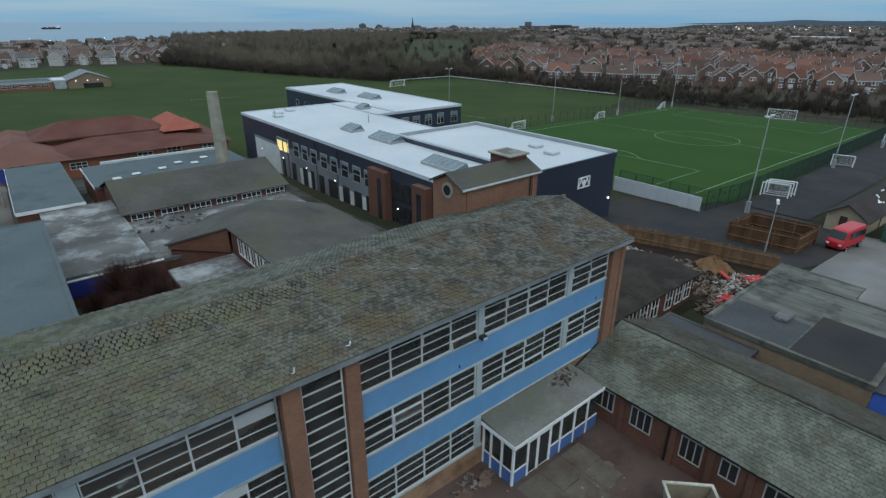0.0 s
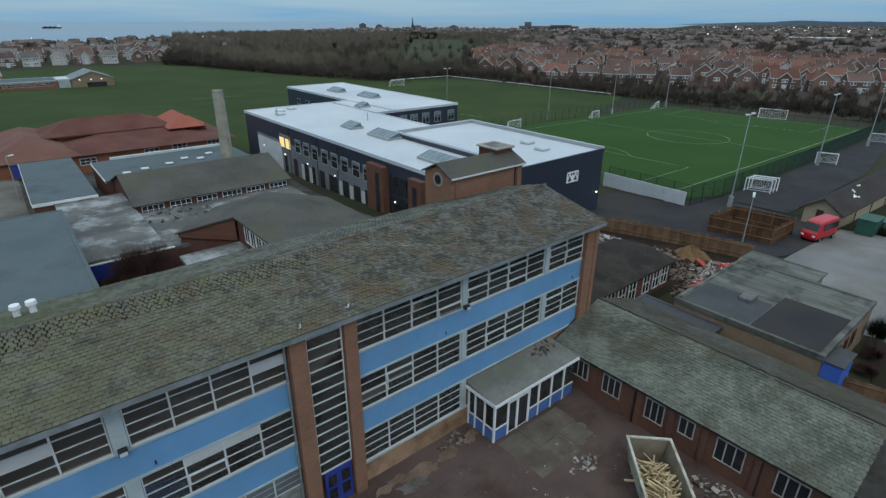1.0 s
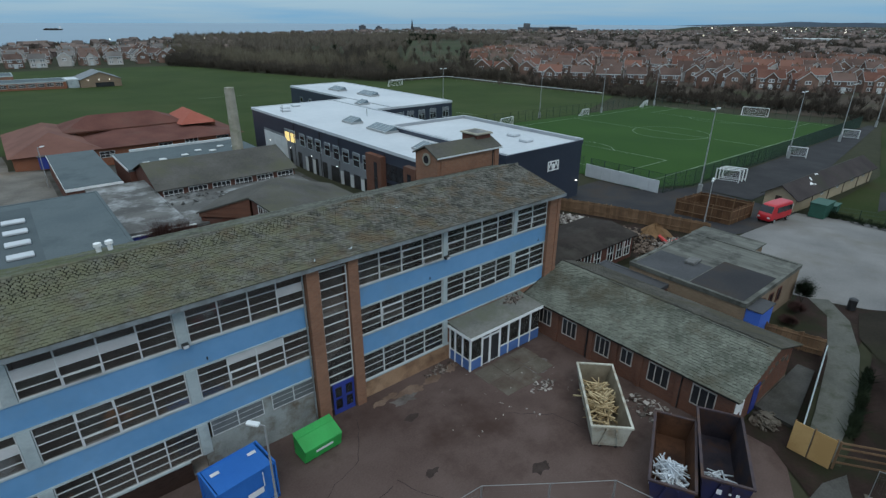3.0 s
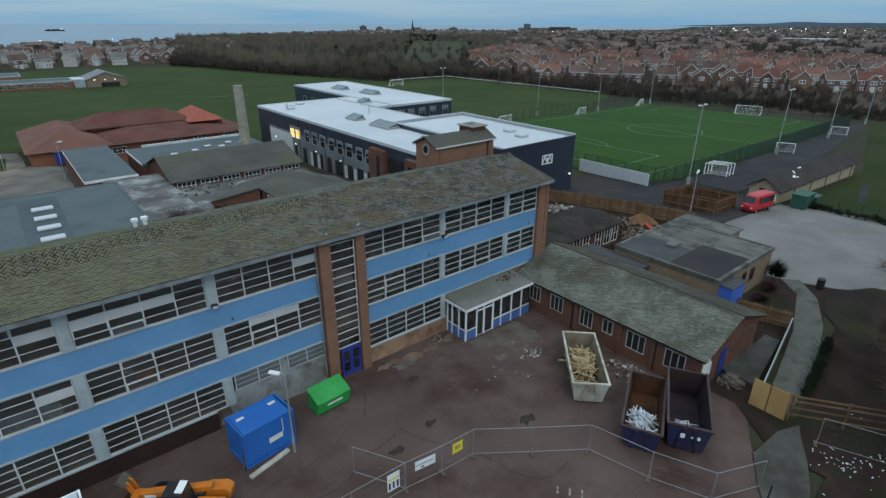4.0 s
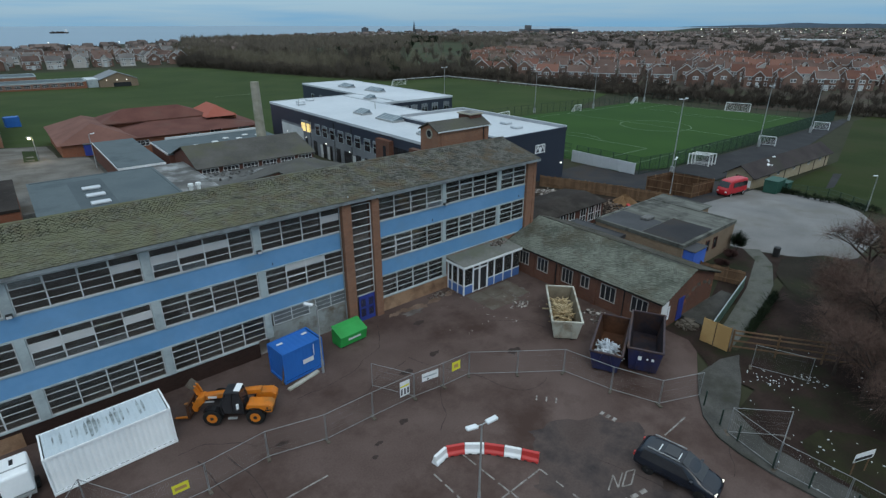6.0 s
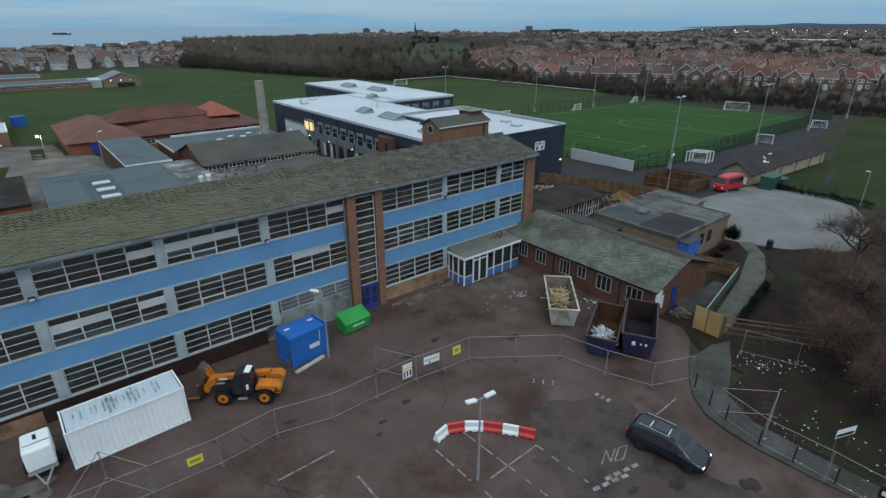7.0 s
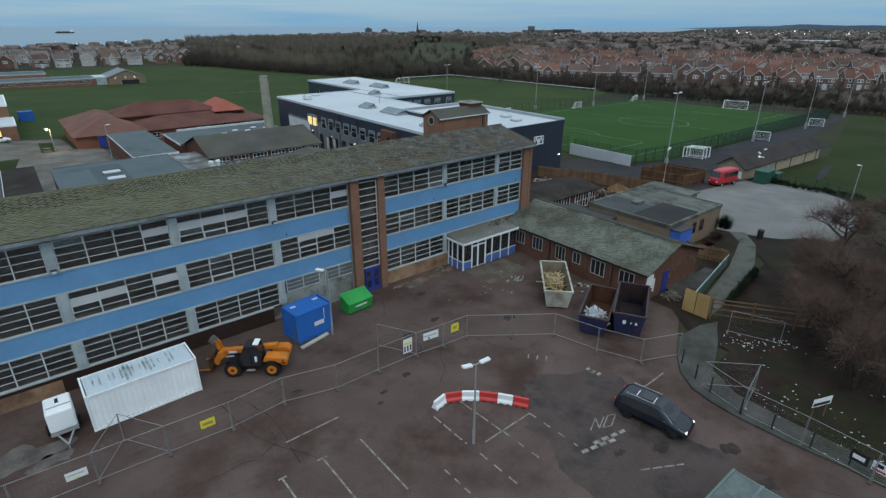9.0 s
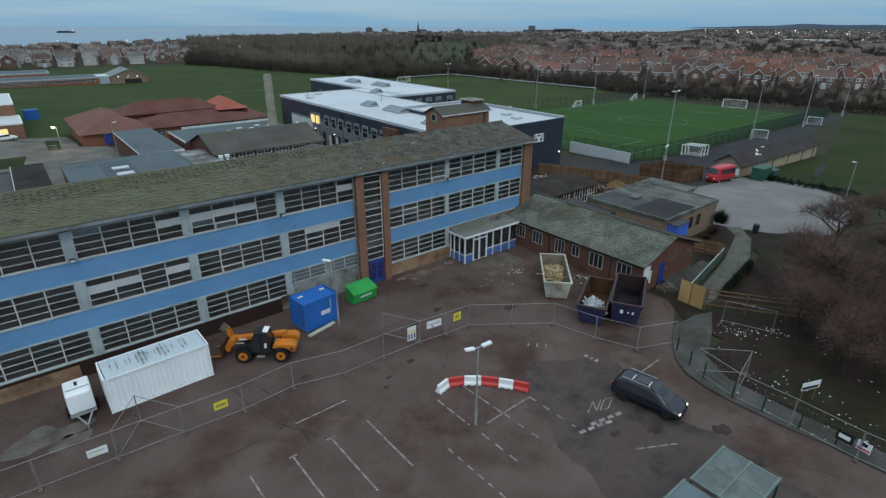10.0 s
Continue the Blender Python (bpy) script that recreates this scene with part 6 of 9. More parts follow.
def sign(name, label, x, y, z, w, h, yaw, board_mat, bars):
    """A flat board tied to the fence, its writing as plain bars."""
    s = thing(name, (0, 0, 0), label, "sign")
    block("board", s, board_mat, -w / 2, w / 2, -0.03, -0.022, z, z + h)
    for u0, u1, v0, v1, m in bars:
        block("bar", s, m, -w / 2 + u0 * w, -w / 2 + u1 * w, -0.035, -0.031, z + v0 * h, z + v1 * h)
    if "trees" in label:
        for u in (-w * 0.35, w * 0.35):
            block("stake", s, M["wood"], u - 0.03, u + 0.03, -0.02, 0.03, 0, z + h)
    s.matrix_basis = pose(x, y, 0, 0, 0, yaw)
    return s


K, R_, B_ = M["black"], RED, M["blue_panel"]
sign("sign_board", "white site notice board with yellow band", 4.3, 4.95, 0.65, 0.75, 1.15, -2, M["white"], [(0.05, 0.95, 0.62, 0.72, YELLOW), (0.1, 0.25, 0.1, 0.5, K), (0.42, 0.57, 0.1, 0.5, K), (0.74, 0.9, 0.1, 0.5, K)])
sign("sign_board", "white site banner on the fence", 6.25, 4.78, 1.1, 1.25, 0.62, -8, M["white"], [(0.05, 0.9, 0.45, 0.6, M["frame_grey"]), (0.3, 0.42, 0.1, 0.3, K)])
sign("sign_board", "yellow warning sign on the fence", 8.35, 4.58, 1.0, 0.7, 0.7, -4, YELLOW, [(0.25, 0.75, 0.3, 0.7, M["ply"])])
sign("sign_board", "yellow warning sign low on the fence", -9.15, 5.78, 0.85, 0.8, 0.55, -3, YELLOW, [(0.15, 0.85, 0.3, 0.65, M["ply"])])
sign("sign_board", "white site banner on the fence", -15.5, 6.15, 0.8, 0.95, 0.5, -3, M["white"], [(0.1, 0.85, 0.5, 0.65, M["frame_grey"]), (0.3, 0.6, 0.1, 0.2, YELLOW)])
sign("sign_board", "white direction board on stakes under the trees", 20.3, -15.7, 1.0, 1.5, 0.6, -22, M["white"], [(0.05, 0.92, 0.1, 0.45, K)])
sign("sign_board", "white and red school gate sign", 17.0, -19.45, 0.75, 0.68, 0.62, -96, M["white"], [(0.05, 0.95, 0.1, 0.3, R_), (0.3, 0.7, 0.5, 0.85, K)])
sign("sign_board", "black gate sign with a white panel", 17.0, -18.55, 0.75, 0.85, 0.65, -94, K, [(0.15, 0.8, 0.3, 0.7, M["white"])])

# ---- lamp columns ----
LAMP_HEAD = shade("pale_lamp_housing", (0.62, 0.66, 0.68), (0.72, 0.75, 0.76), 1, 0.5, 0)


def lamp_column(x, y, height, heads, label, group="", z0=None, head=0.62):
    z = ground_z(x, y) if z0 is None else z0
    c = thing("street_lamp", (x, y, z), label, "lamp", group)
    bm = bmesh.new()
    rod(bm, (x, y, z), (x, y, z + 1.1), 0.09, 0.085, 10)
    rod(bm, (x, y, z + 1.1), (x, y, z + height), 0.06, 0.045, 10)
    part("column", bm, M["steel"], c)
    for ang in heads:
        a = radians(ang)
        d = Vector((math.cos(a), math.sin(a), 0.12))
        p = Vector((x, y, z + height))
        bm = bmesh.new()
        rod(bm, p, p + d * 0.3, 0.03)
        part("arm", bm, M["steel"], c)
        bm = bmesh.new()
        box(bm, 0, head, -0.14, 0.14, -0.06, 0.07, Matrix.Translation(p + d * 0.25) @ Matrix.Rotation(a, 4, "Z") @ Matrix.Rotation(-0.12, 4, "Y"))
        part("lantern", bevelled(bm, 0.03), LAMP_HEAD, c)
    return c


lamp_column(1.7, 11.32, 5.45, (135,), "steel lamp column with one pale lantern", "car park lamps")
lamp_column(2.48, -4.1, 5.45, (-10, 170), "steel lamp column with two pale lanterns", "car park lamps")
lamp_column(76.5, -1.9, 4.9, (160,), "slim lamp column beside the playground", "car park lamps")

# ---- red and white road barrier ----
ARC = [(2.5, -0.42), (3.5, -0.22), (4.5, -0.7), (5.4, -1.42), (6.15, -2.3), (6.75, -3.1), (7.3, -3.95)]
for i, (a, b) in enumerate(zip(ARC, ARC[1:])):
    w = thing("road_barrier", (0, 0, 0), ("white" if i % 2 == 0 else "red") + " plastic road barrier block, one of a curved row", "barrier", "red and white barrier row")
    d = Vector(b) - Vector(a)
    ln = d.length
    bm = bmesh.new()
    extrude(bm, [(0.02, -0.24, 0.0), (0.02, 0.24, 0.0), (0.02, 0.22, 0.16), (0.02, 0.1, 0.28), (0.02, 0.09, 0.62), (0.02, -0.09, 0.62), (0.02, -0.1, 0.28), (0.02, -0.22, 0.16)], (ln - 0.04, 0, 0))
    part("body", bevelled(bm, 0.02), M["white"] if i % 2 == 0 else RED, w)
    for u in (0.28, 0.72):
        block("fork_slot", w, M["black"], ln * u - 0.1, ln * u + 0.1, -0.246, 0.246, 0.0, 0.07)
    w.matrix_basis = pose(a[0], a[1], 0, 0, 0, math.degrees(math.atan2(d.y, d.x)))

# ---- painted lines ----
random.seed(8)


def line(a, b, w=0.1, dash=None, name="painted_line"):
    a, b = Vector(a), Vector(b)
    d = (b - a).normalized()
    ln, k = (b - a).length, 0.0
    n = Vector((-d.y, d.x)) * w / 2
    bm = bmesh.new()
    while k < ln:
        e = min(ln, k + (dash[0] if dash else ln))
        p, q = a + d * k, a + d * e
        vs = [bm.verts.new((v.x, v.y, ground_z(v.x, v.y) + 0.012)) for v in (p + n, p - n, q - n, q + n)]
        bm.faces.new(vs)
        k = e + (dash[1] if dash else 1)
    for f in bm.faces:
        if f.normal.z < 0:
            f.normal_flip()
    return single(name, bm, PAINT_LINE, "worn white painted line on the tarmac", "marking", kind="structure")


for a, b, dash in (((-4.82, 0.3), (-4.72, -4.6), None), ((-2.42, 0.25), (-2.35, -4.4), None), ((-7.15, 0.35), (-7.05, -4.6), None), ((-5.9, 2.7), (-2.5, 2.72), None), ((2.08, -0.9), (2.15, -3.9), (0.7, 0.25)),
                   ((3.1, -4.45), (6.9, -4.37), (1.3, 0.1)), ((4.27, -0.8), (4.46, -4.4), (1.1, 0.3)), ((2.25, -4.9), (2.34, -8.2), (0.6, 0.5)), ((-0.05, -4.6), (0.08, -9.0), (0.45, 0.35)), ((4.5, -4.5), (4.6, -7.5), (0.5, 0.6)),
                   ((6.9, -4.4), (7.0, -8.0), (0.5, 0.6)), ((14.75, -7.4), (17.3, -7.36), None), ((-9.5, 0.5), (-9.4, -4.6), None), ((8.19, -11.23), (10.46, -12.5), (0.6, 0.12))):
    line(a, b, 0.1, dash)
for a, b in (((-7.35, 0.35), (-6.9, 0.35)), ((-5.1, 0.3), (-4.55, 0.3))):
    line(a, b, 0.12)
# the road word NO in painted strokes
O0, ACROSS, UP = Vector((8.63, -7.66)), Vector((1.29, -0.55)), Vector((1.1, 0.45))
for u0, v0, u1, v1 in ((0, 0, 0, 1), (0, 1, 0.42, 0), (0.42, 0, 0.42, 1), (0.6, 0, 0.6, 1), (0.6, 1, 1, 1), (1, 1, 1, 0), (1, 0, 0.6, 0)):
    line(O0 + ACROSS * u0 + UP * v0, O0 + ACROSS * u1 + UP * v1, 0.075)
# lettering worn past reading, as bars
for a, b in (((7.88, -8.43), (10.21, -8.93)), ((6.79, -8.44), (9.18, -9.04))):
    line(a, b, 0.24, (0.45, 0.2))
line((13.5, -3.7), (13.65, -4.95), 0.35, (0.22, 0.2))
for k in range(3):
    line((11.6 + 0.4 * k, 0.0 - 0.5 * k), (11.2 + 0.4 * k, -0.3 - 0.5 * k), 0.1)

# cracks, oil blotches and a dusty patch on the tarmac
CRACK = shade("tar_filled_cracks", (0.034, 0.025, 0.022), (0.058, 0.043, 0.038), 2.0, 0.9, 0)
DUST = shade("pale_concrete_dust", (0.085, 0.072, 0.065), (0.165, 0.148, 0.136), 0.9, 0.95, 0.1, fine=6)
rr = random.Random(14)


# darker resurfaced area with a ragged edge
bm = bmesh.new()
OUT = [Vector(p) for p in ((6.4, -4.4), (9.0, -2.0), (13.6, -3.6), (14.0, -8.0), (13.0, -10.8), (12.6, -14.5), (12.6, -20.0), (3.5, -20.0), (4.2, -12.0), (5.4, -7.0))]
edge = []
for p, q in zip(OUT, OUT[1:] + OUT[:1]):
    for k in range(10):
        v = p.lerp(q, k / 10)
        edge.append(bm.verts.new((v.x + 0.9 * noise.noise((v.x * 0.6, v.y * 0.6, 3)) + 0.3 * noise.noise((v.x * 2.5, v.y * 2.5, 5)), v.y + 0.9 * noise.noise((v.x * 0.6, v.y * 0.6, 8)) + 0.3 * noise.noise((v.x * 2.5, v.y * 2.5, 9)), 0.003)))
face = bm.faces.new(edge)
if face.normal.z < 0:
    face.normal_flip()
bmesh.ops.triangulate(bm, faces=bm.faces)
single("resurfaced_area", bm, M["resurfaced"], "darker grey resurfaced stretch of the car park", "tarmac", kind="structure")


def crack(x, y, ang, ln, w=0.028, wander=0.25):
    pts, p = [], Vector((x, y))
    for i in range(int(ln / 0.5)):
        pts.append(p.copy())
        ang += rr.gauss(0, wander)
        p = p + Vector((math.cos(ang), math.sin(ang))) * 0.5
    bm = bmesh.new()
    rows = []
    for i, q in enumerate(pts):
        d = (pts[min(i + 1, len(pts) - 1)] - pts[max(i - 1, 0)]).normalized()
        n = Vector((-d.y, d.x)) * w * rr.uniform(0.3, 1.0)
        rows.append([bm.verts.new((v.x, v.y, 0.006)) for v in (q + n, q - n)])
    for (a, b), (c, d) in zip(rows, rows[1:]):
        bm.faces.new((a, b, d, c))
    single("crack", bm, CRACK, "dark crack wandering across the tarmac", "marking", kind="structure")


def blotch(x, y, r, mat, name, label, squash=0.6, lift=0.005):
    bm = bmesh.new()
    n, a0 = 22, rr.uniform(0, 6)
    bm.faces.new([bm.verts.new((x + r * (0.7 + 0.5 * noise.noise((math.cos(t) * 1.3 + x, math.sin(t) * 1.3 + y, 1))) * math.cos(t + a0), y + r * squash * (0.7 + 0.6 * noise.noise((math.cos(t) * 1.6 + x, math.sin(t) * 1.6, y))) * math.sin(t + a0), lift)) for t in [2 * math.pi * k / n for k in range(n)]])
    single(name, bm, mat, label, "marking", kind="structure")


for c in ((-8.5, 9.5, -0.4, 7), (-6.35, 7.64, -1.42, 7.5, 0.05, 0.08), (-7.77, 8.3, -1.43, 9.0, 0.05, 0.08), (1.0, 7.5, -0.3, 7), (7.5, 9.0, -0.9, 12), (-14.0, 2.0, 0.3, 10), (4.5, 1.5, 0.9, 5), (12.5, -14.5, -1.2, 6), (14.8, -11.5, 0.5, 5), (16.0, 9.0, -0.6, 8), (10.0, -6.0, -1.0, 6), (-1.0, 9.8, 0.1, 12)):
    crack(*c)
for x, y, r in ((6.3, 7.6, 0.7), (3.2, 3.6, 0.5), (9.3, 8.2, 0.6), (11.5, -9.6, 0.7), (10.6, -11.0, 0.8), (12.6, -16.0, 1.0), (1.0, 3.0, 0.35), (0.2, 2.2, 0.3), (13.6, -13.6, 0.9), (14.2, 4.6, 0.8), (-3.5, 6.6, 0.5), (8.4, -9.8, 0.5), (11.0, 12.5, 0.6), (19.8, 12.0, 0.7)):
    blotch(x, y, r, CRACK, "oil_stain", "dark oil stain on the tarmac")
for x, y, r in ((-17.6, 10.6, 2.6), (-16.4, 9.4, 1.6), (20.5, 11.2, 2.3), (11.8, 14.2, 1.4)):
    blotch(x, y, r, DUST, "dust_patch", "pale dusty patch on the tarmac", 0.55, 0.003)

# ---- dark people carrier ----
car = thing("car", (0, 0, 0), "dark blue-black people carrier with lit headlamps", "car")
def loft(bm, rings):
    vs = [[bm.verts.new(p) for p in r] for r in rings]
    n = len(vs[0])
    for a, b in zip(vs, vs[1:]):
        for i in range(n):
            bm.faces.new((a[i], a[(i + 1) % n], b[(i + 1) % n], b[i]))
    bm.faces.new(vs[0][::-1])
    bm.faces.new(vs[-1])


def car_body(owner, stations, paint, name="body"):
    """A car body lofted along x: (x, half width low, half width high, z low, z shoulder, z top)."""
    bm = bmesh.new()
    loft(bm, [[(x, -w0, z0), (x, -w0 * 1.02, (z0 + z1) / 2), (x, -w0 * 0.97, z1), (x, -w1, z2 - 0.05), (x, -w1 * 0.8, z2), (x, w1 * 0.8, z2), (x, w1, z2 - 0.05), (x, w0 * 0.97, z1), (x, w0 * 1.02, (z0 + z1) / 2), (x, w0, z0)] for x, w0, w1, z0, z1, z2 in stations])
    ob = part(name, bm, paint, owner)
    for f in ob.data.polygons:
        f.use_smooth = True
    ob.modifiers.new("rounding", "SUBSURF").levels = 2
    ob.modifiers["rounding"].render_levels = 2
    return ob


body = car_body(car, [(-2.35, 0.78, 0.7, 0.4, 0.75, 0.85), (-2.3, 0.86, 0.78, 0.28, 0.95, 1.1), (-2.1, 0.9, 0.72, 0.22, 1.0, 1.62), (-1.2, 0.92, 0.7, 0.2, 1.0, 1.75), (0.2, 0.92, 0.69, 0.2, 0.98, 1.74), (0.75, 0.92, 0.66, 0.2, 0.97, 1.55), (1.35, 0.91, 0.68, 0.2, 0.95, 1.12), (1.6, 0.9, 0.72, 0.2, 0.9, 1.02), (2.15, 0.84, 0.66, 0.25, 0.75, 0.86), (2.35, 0.68, 0.55, 0.35, 0.6, 0.68)], CAR_PAINT)
for s in (-1, 1):
    bm = bmesh.new()
    extrude(bm, [(-1.95, s * 0.875, 1.02), (0.9, s * 0.875, 1.0), (0.3, s * 0.72, 1.55), (-1.85, s * 0.735, 1.56)], (0, s * 0.02, 0))
    part("side_window", bm, PANE_DARK, car)
    block("roof_rail", car, M["steel"], -1.7, 0.1, s * 0.62 - 0.02, s * 0.62 + 0.02, 1.74, 1.79)
    block("headlamp", car, HEADLAMP, 2.12, 2.24, s * 0.62 - 0.11, s * 0.62 + 0.11, 0.67, 0.76)
    block("tail_lamp", car, RED, -2.36, -2.28, s * 0.72 - 0.08, s * 0.72 + 0.08, 0.85, 1.1)
    block("door_mirror", car, CAR_PAINT, 0.85, 1.0, s * 0.98 - 0.1, s * 0.98 + 0.1, 1.0, 1.15)
    for x in (-1.4, 1.45):
        wheel(car, x, s * 0.82, 0.33, 0.33, 0.2, M["rubber"])
bm = bmesh.new()
extrude(bm, [(0.22, -0.6, 1.755), (0.22, 0.6, 1.755), (1.38, 0.68, 1.13), (1.38, -0.68, 1.13)], (0.015, 0, 0.012))
part("windscreen", bm, PANE_DARK, car)
block("roof_window", car, PANE_DARK, -0.85, -0.1, -0.42, 0.42, 1.745, 1.757)
block("roof_bar", car, GREY_DECAL, -1.12, -1.06, -0.5, 0.1, 1.76, 1.79)
block("roof_bar", car, GREY_DECAL, -0.03, 0.02, -0.5, 0.1, 1.75, 1.78)
car.matrix_basis = pose(12.3, -9.5, 0.0, 0, 0, -80) @ Matrix.Diagonal((0.95, 0.97, 0.92, 1))

# ---- red van on the playground ----
van = thing("minibus", (0, 0, 0), "bright red minibus parked on the playground", "van")
car_body(van, [(-2.7, 0.9, 0.82, 0.35, 1.1, 2.2), (-2.6, 0.98, 0.88, 0.3, 1.1, 2.35), (1.7, 0.98, 0.88, 0.3, 1.1, 2.35), (2.05, 0.97, 0.84, 0.3, 1.1, 2.2), (2.45, 0.95, 0.83, 0.3, 1.05, 1.3), (2.7, 0.9, 0.78, 0.35, 0.85, 1.1)], RED_PAINT)
for s in (-1, 1):
    for x0, x1 in ((-2.3, -1.2), (-1.1, 0.0), (0.1, 1.3)):
        block("side_window", van, PANE_DARK, x0, x1, s * 0.93 - 0.035, s * 0.93 + 0.03, 1.3, 1.95)
    for x in (-1.6, 1.7):
        wheel(van, x, s * 0.88, 0.35, 0.35, 0.22, M["steel"])
    block("headlamp", van, GREY_DECAL, 2.6, 2.72, s * 0.62 - 0.14, s * 0.62 + 0.14, 0.75, 0.92)
bm = bmesh.new()
extrude(bm, [(2.09, -0.78, 2.12), (2.09, 0.78, 2.12), (2.46, 0.8, 1.36), (2.46, -0.8, 1.36)], (0.02, 0, 0.015))
part("windscreen", bm, PANE_DARK, van)
block("rear_window", van, PANE_DARK, -2.64, -2.56, -0.7, 0.7, 1.4, 2.0)
van.matrix_basis = pose(71.4, 13.9, ground_z(71.4, 13.9) + 0.03, 0, 0, 172) @ Matrix.Diagonal((0.95, 1, 1.1, 1))

# ---- cycle shelters ----
GREEN_DULL = shade("grey_green_weathered_paint", (0.095, 0.13, 0.118), (0.14, 0.18, 0.165), 1, 0.7, 0.05)
def shelter(x0, x1, y0, y1, h, sheet, label, bays):
    s = thing("cycle_shelter", ((x0 + x1) / 2, (y0 + y1) / 2, 0), label, "shelter")
    for x in (x0, x1):
        for y in (y0, y1):
            block("post", s, GREEN_DARK, x - 0.05, x + 0.05, y - 0.05, y + 0.05, 0, h)
    w = (x1 - x0) / bays
    for i in range(bays):
        for j in range(2):
            ya, yb = y0 + (y1 - y0) * j / 2, y0 + (y1 - y0) * (j + 1) / 2
            block("roof_sheet", s, sheet, x0 + i * w + 0.04, x0 + (i + 1) * w - 0.04, ya + 0.03, yb - 0.03, h + 0.02, h + 0.04)
    for i in range(bays + 1):
        block("roof_bar", s, GREEN_DULL, x0 + i * w - 0.04, x0 + i * w + 0.04, y0, y1, h, h + 0.055)
    for y in (y0, (y0 + y1) / 2, y1):
        block("eaves_beam", s, GREEN_DULL, x0 - 0.08, x1 + 0.08, y - 0.06, y + 0.06, h - 0.08, h + 0.07)
    return s


shelter(6.3, 9.55, -17.75, -15.1, 2.2, COVER, "green-framed cycle shelter with frosted roof sheets", 2)
shelter(2.9, 5.85, -17.75, -14.95, 2.25, COVER_BLUE, "green-framed shelter with bluish roof sheets", 2)

# ---- kerb, pavement and rails beside the trees ----
KERB = [(17.3, -30.0), (17.15, -18.3), (16.75, -15.5), (16.62, -12.8), (16.75, -11.0), (17.15, -9.5), (18.25, -8.1), (19.95, -6.95), (22.3, -5.7)]
INNER = [(19.0, -30.0), (18.7, -17.5), (18.65, -15.0), (18.75, -11.6), (20.2, -9.3), (22.0, -8.7), (24.0, -7.9), (25.7, -7.0), (26.9, -6.5), (25.2, -5.85)]
bm = bmesh.new()
prism(bm, KERB + INNER[::-1], -0.05, 0.09)
single("pavement", bm, M["paving"], "mossy concrete pavement following the curved kerb", "pavement", kind="structure")
for a, b in zip(KERB, KERB[1:]):
    d = Vector(b) - Vector(a)
    n = max(1, round(d.length / 0.92))
    ang = Matrix.Rotation(math.atan2(d.y, d.x), 4, "Z")
    for k in range(n):
        c = Vector(a) + d * (k + 0.5) / n
        block("kerb_stone", None, M["paving"], c.x - d.length / n / 2 + 0.006, c.x + d.length / n / 2 - 0.006, c.y - 0.07, c.y + 0.07, -0.05, 0.115, "", ang)["kind"] = "structure"
POST_GREEN = shade("black_green_post_paint", (0.010, 0.024, 0.018), (0.018, 0.036, 0.027), 1, 0.6, 0.0)
for x, y in ((19.2, -7.6), (18.2, -9.1), (17.6, -10.4), (16.95, -12.6), (17.0, -14.4), (17.1, -16.4), (17.4, -18.2)):
    post = block("fence_post", None, POST_GREEN, x - 0.04, x + 0.04, y - 0.04, y + 0.04, 0.09, 1.25)
    tagged(post, "dark green steel fence post at the kerb", "post", "kerbside posts")

# ply hoarding, rails and the ramp
hoard = thing("hoarding", (26.7, -4.5, 0), "raw plywood hoarding sheets on timber posts", "hoarding")
for a, b in ((-3.55, -4.55), (-4.6, -5.7)):
    block("sheet", hoard, M["ply"], 26.62, 26.66, b + 0.02, a - 0.02, 0.05, 2.05)
for y in (-3.6, -4.6, -5.65):
    block("post", hoard, M["wood"], 26.66, 26.76, y - 0.05, y + 0.05, 0, 2.1)
rails = thing("timber_fence", (28.5, -7, 0), "weathered timber post and rail fence", "fence")
RF = [(26.9, -5.8), (28.6, -8.3), (30.3, -10.8), (32.0, -13.3)]
for i, (a, b) in enumerate(zip(RF, RF[1:])):
    d = Vector(b) - Vector(a)
    ang = Matrix.Rotation(math.atan2(d.y, d.x), 4, "Z")
    c = (Vector(a) + Vector(b)) / 2
    for z in (0.5, 1.0, 1.5, 1.85):
        block("rail", rails, M["wood"], c.x - d.length / 2, c.x + d.length / 2, c.y - 0.02, c.y + 0.02, z - 0.06, z + 0.06, "", ang)
    block("post", rails, M["wood"], a[0] - 0.06, a[0] + 0.06, a[1] - 0.06, a[1] + 0.06, 0, 1.95)
rubble("rubble", "heap of broken concrete beside the blue side door", 28.0, -1.9, 1.1, 0.7, 0.5, 60, 0.3, M["slab"], 58)
ramp = thing("access_ramp", (32, -3, 0), "concrete access ramp with dark green side and white handrail", "ramp")
bm = bmesh.new()
extrude(bm, [(27.4, -3.85, 0), (38.6, -1.75, 0), (38.6, -1.75, 0.95), (27.4, -3.85, 0.95)], (0.01, -0.05, 0))
part("side_panel", bm, shade("faded_green_ramp_side", (0.045, 0.085, 0.06), (0.065, 0.115, 0.082), 0.6, 0.7, 0.05), ramp)
bm = bmesh.new()
rod(bm, (27.4, -3.88, 1.18), (38.6, -1.78, 1.18), 0.045)
part("handrail", bm, M["frame_grey"], ramp)
for k in range(7):
    x, y = 27.5 + k * 1.8, -3.86 + k * 0.3375
    block("post", ramp, GREEN_DARK, x - 0.03, x + 0.03, y - 0.03, y + 0.03, 0.0, 1.2)
bm = bmesh.new()
prism(bm, [(28.6, -3.2), (36.0, -2.0), (36, -0.9), (28.8, -0.9)], -0.05, 0.25)
part("deck", bm, M["paving"], ramp)
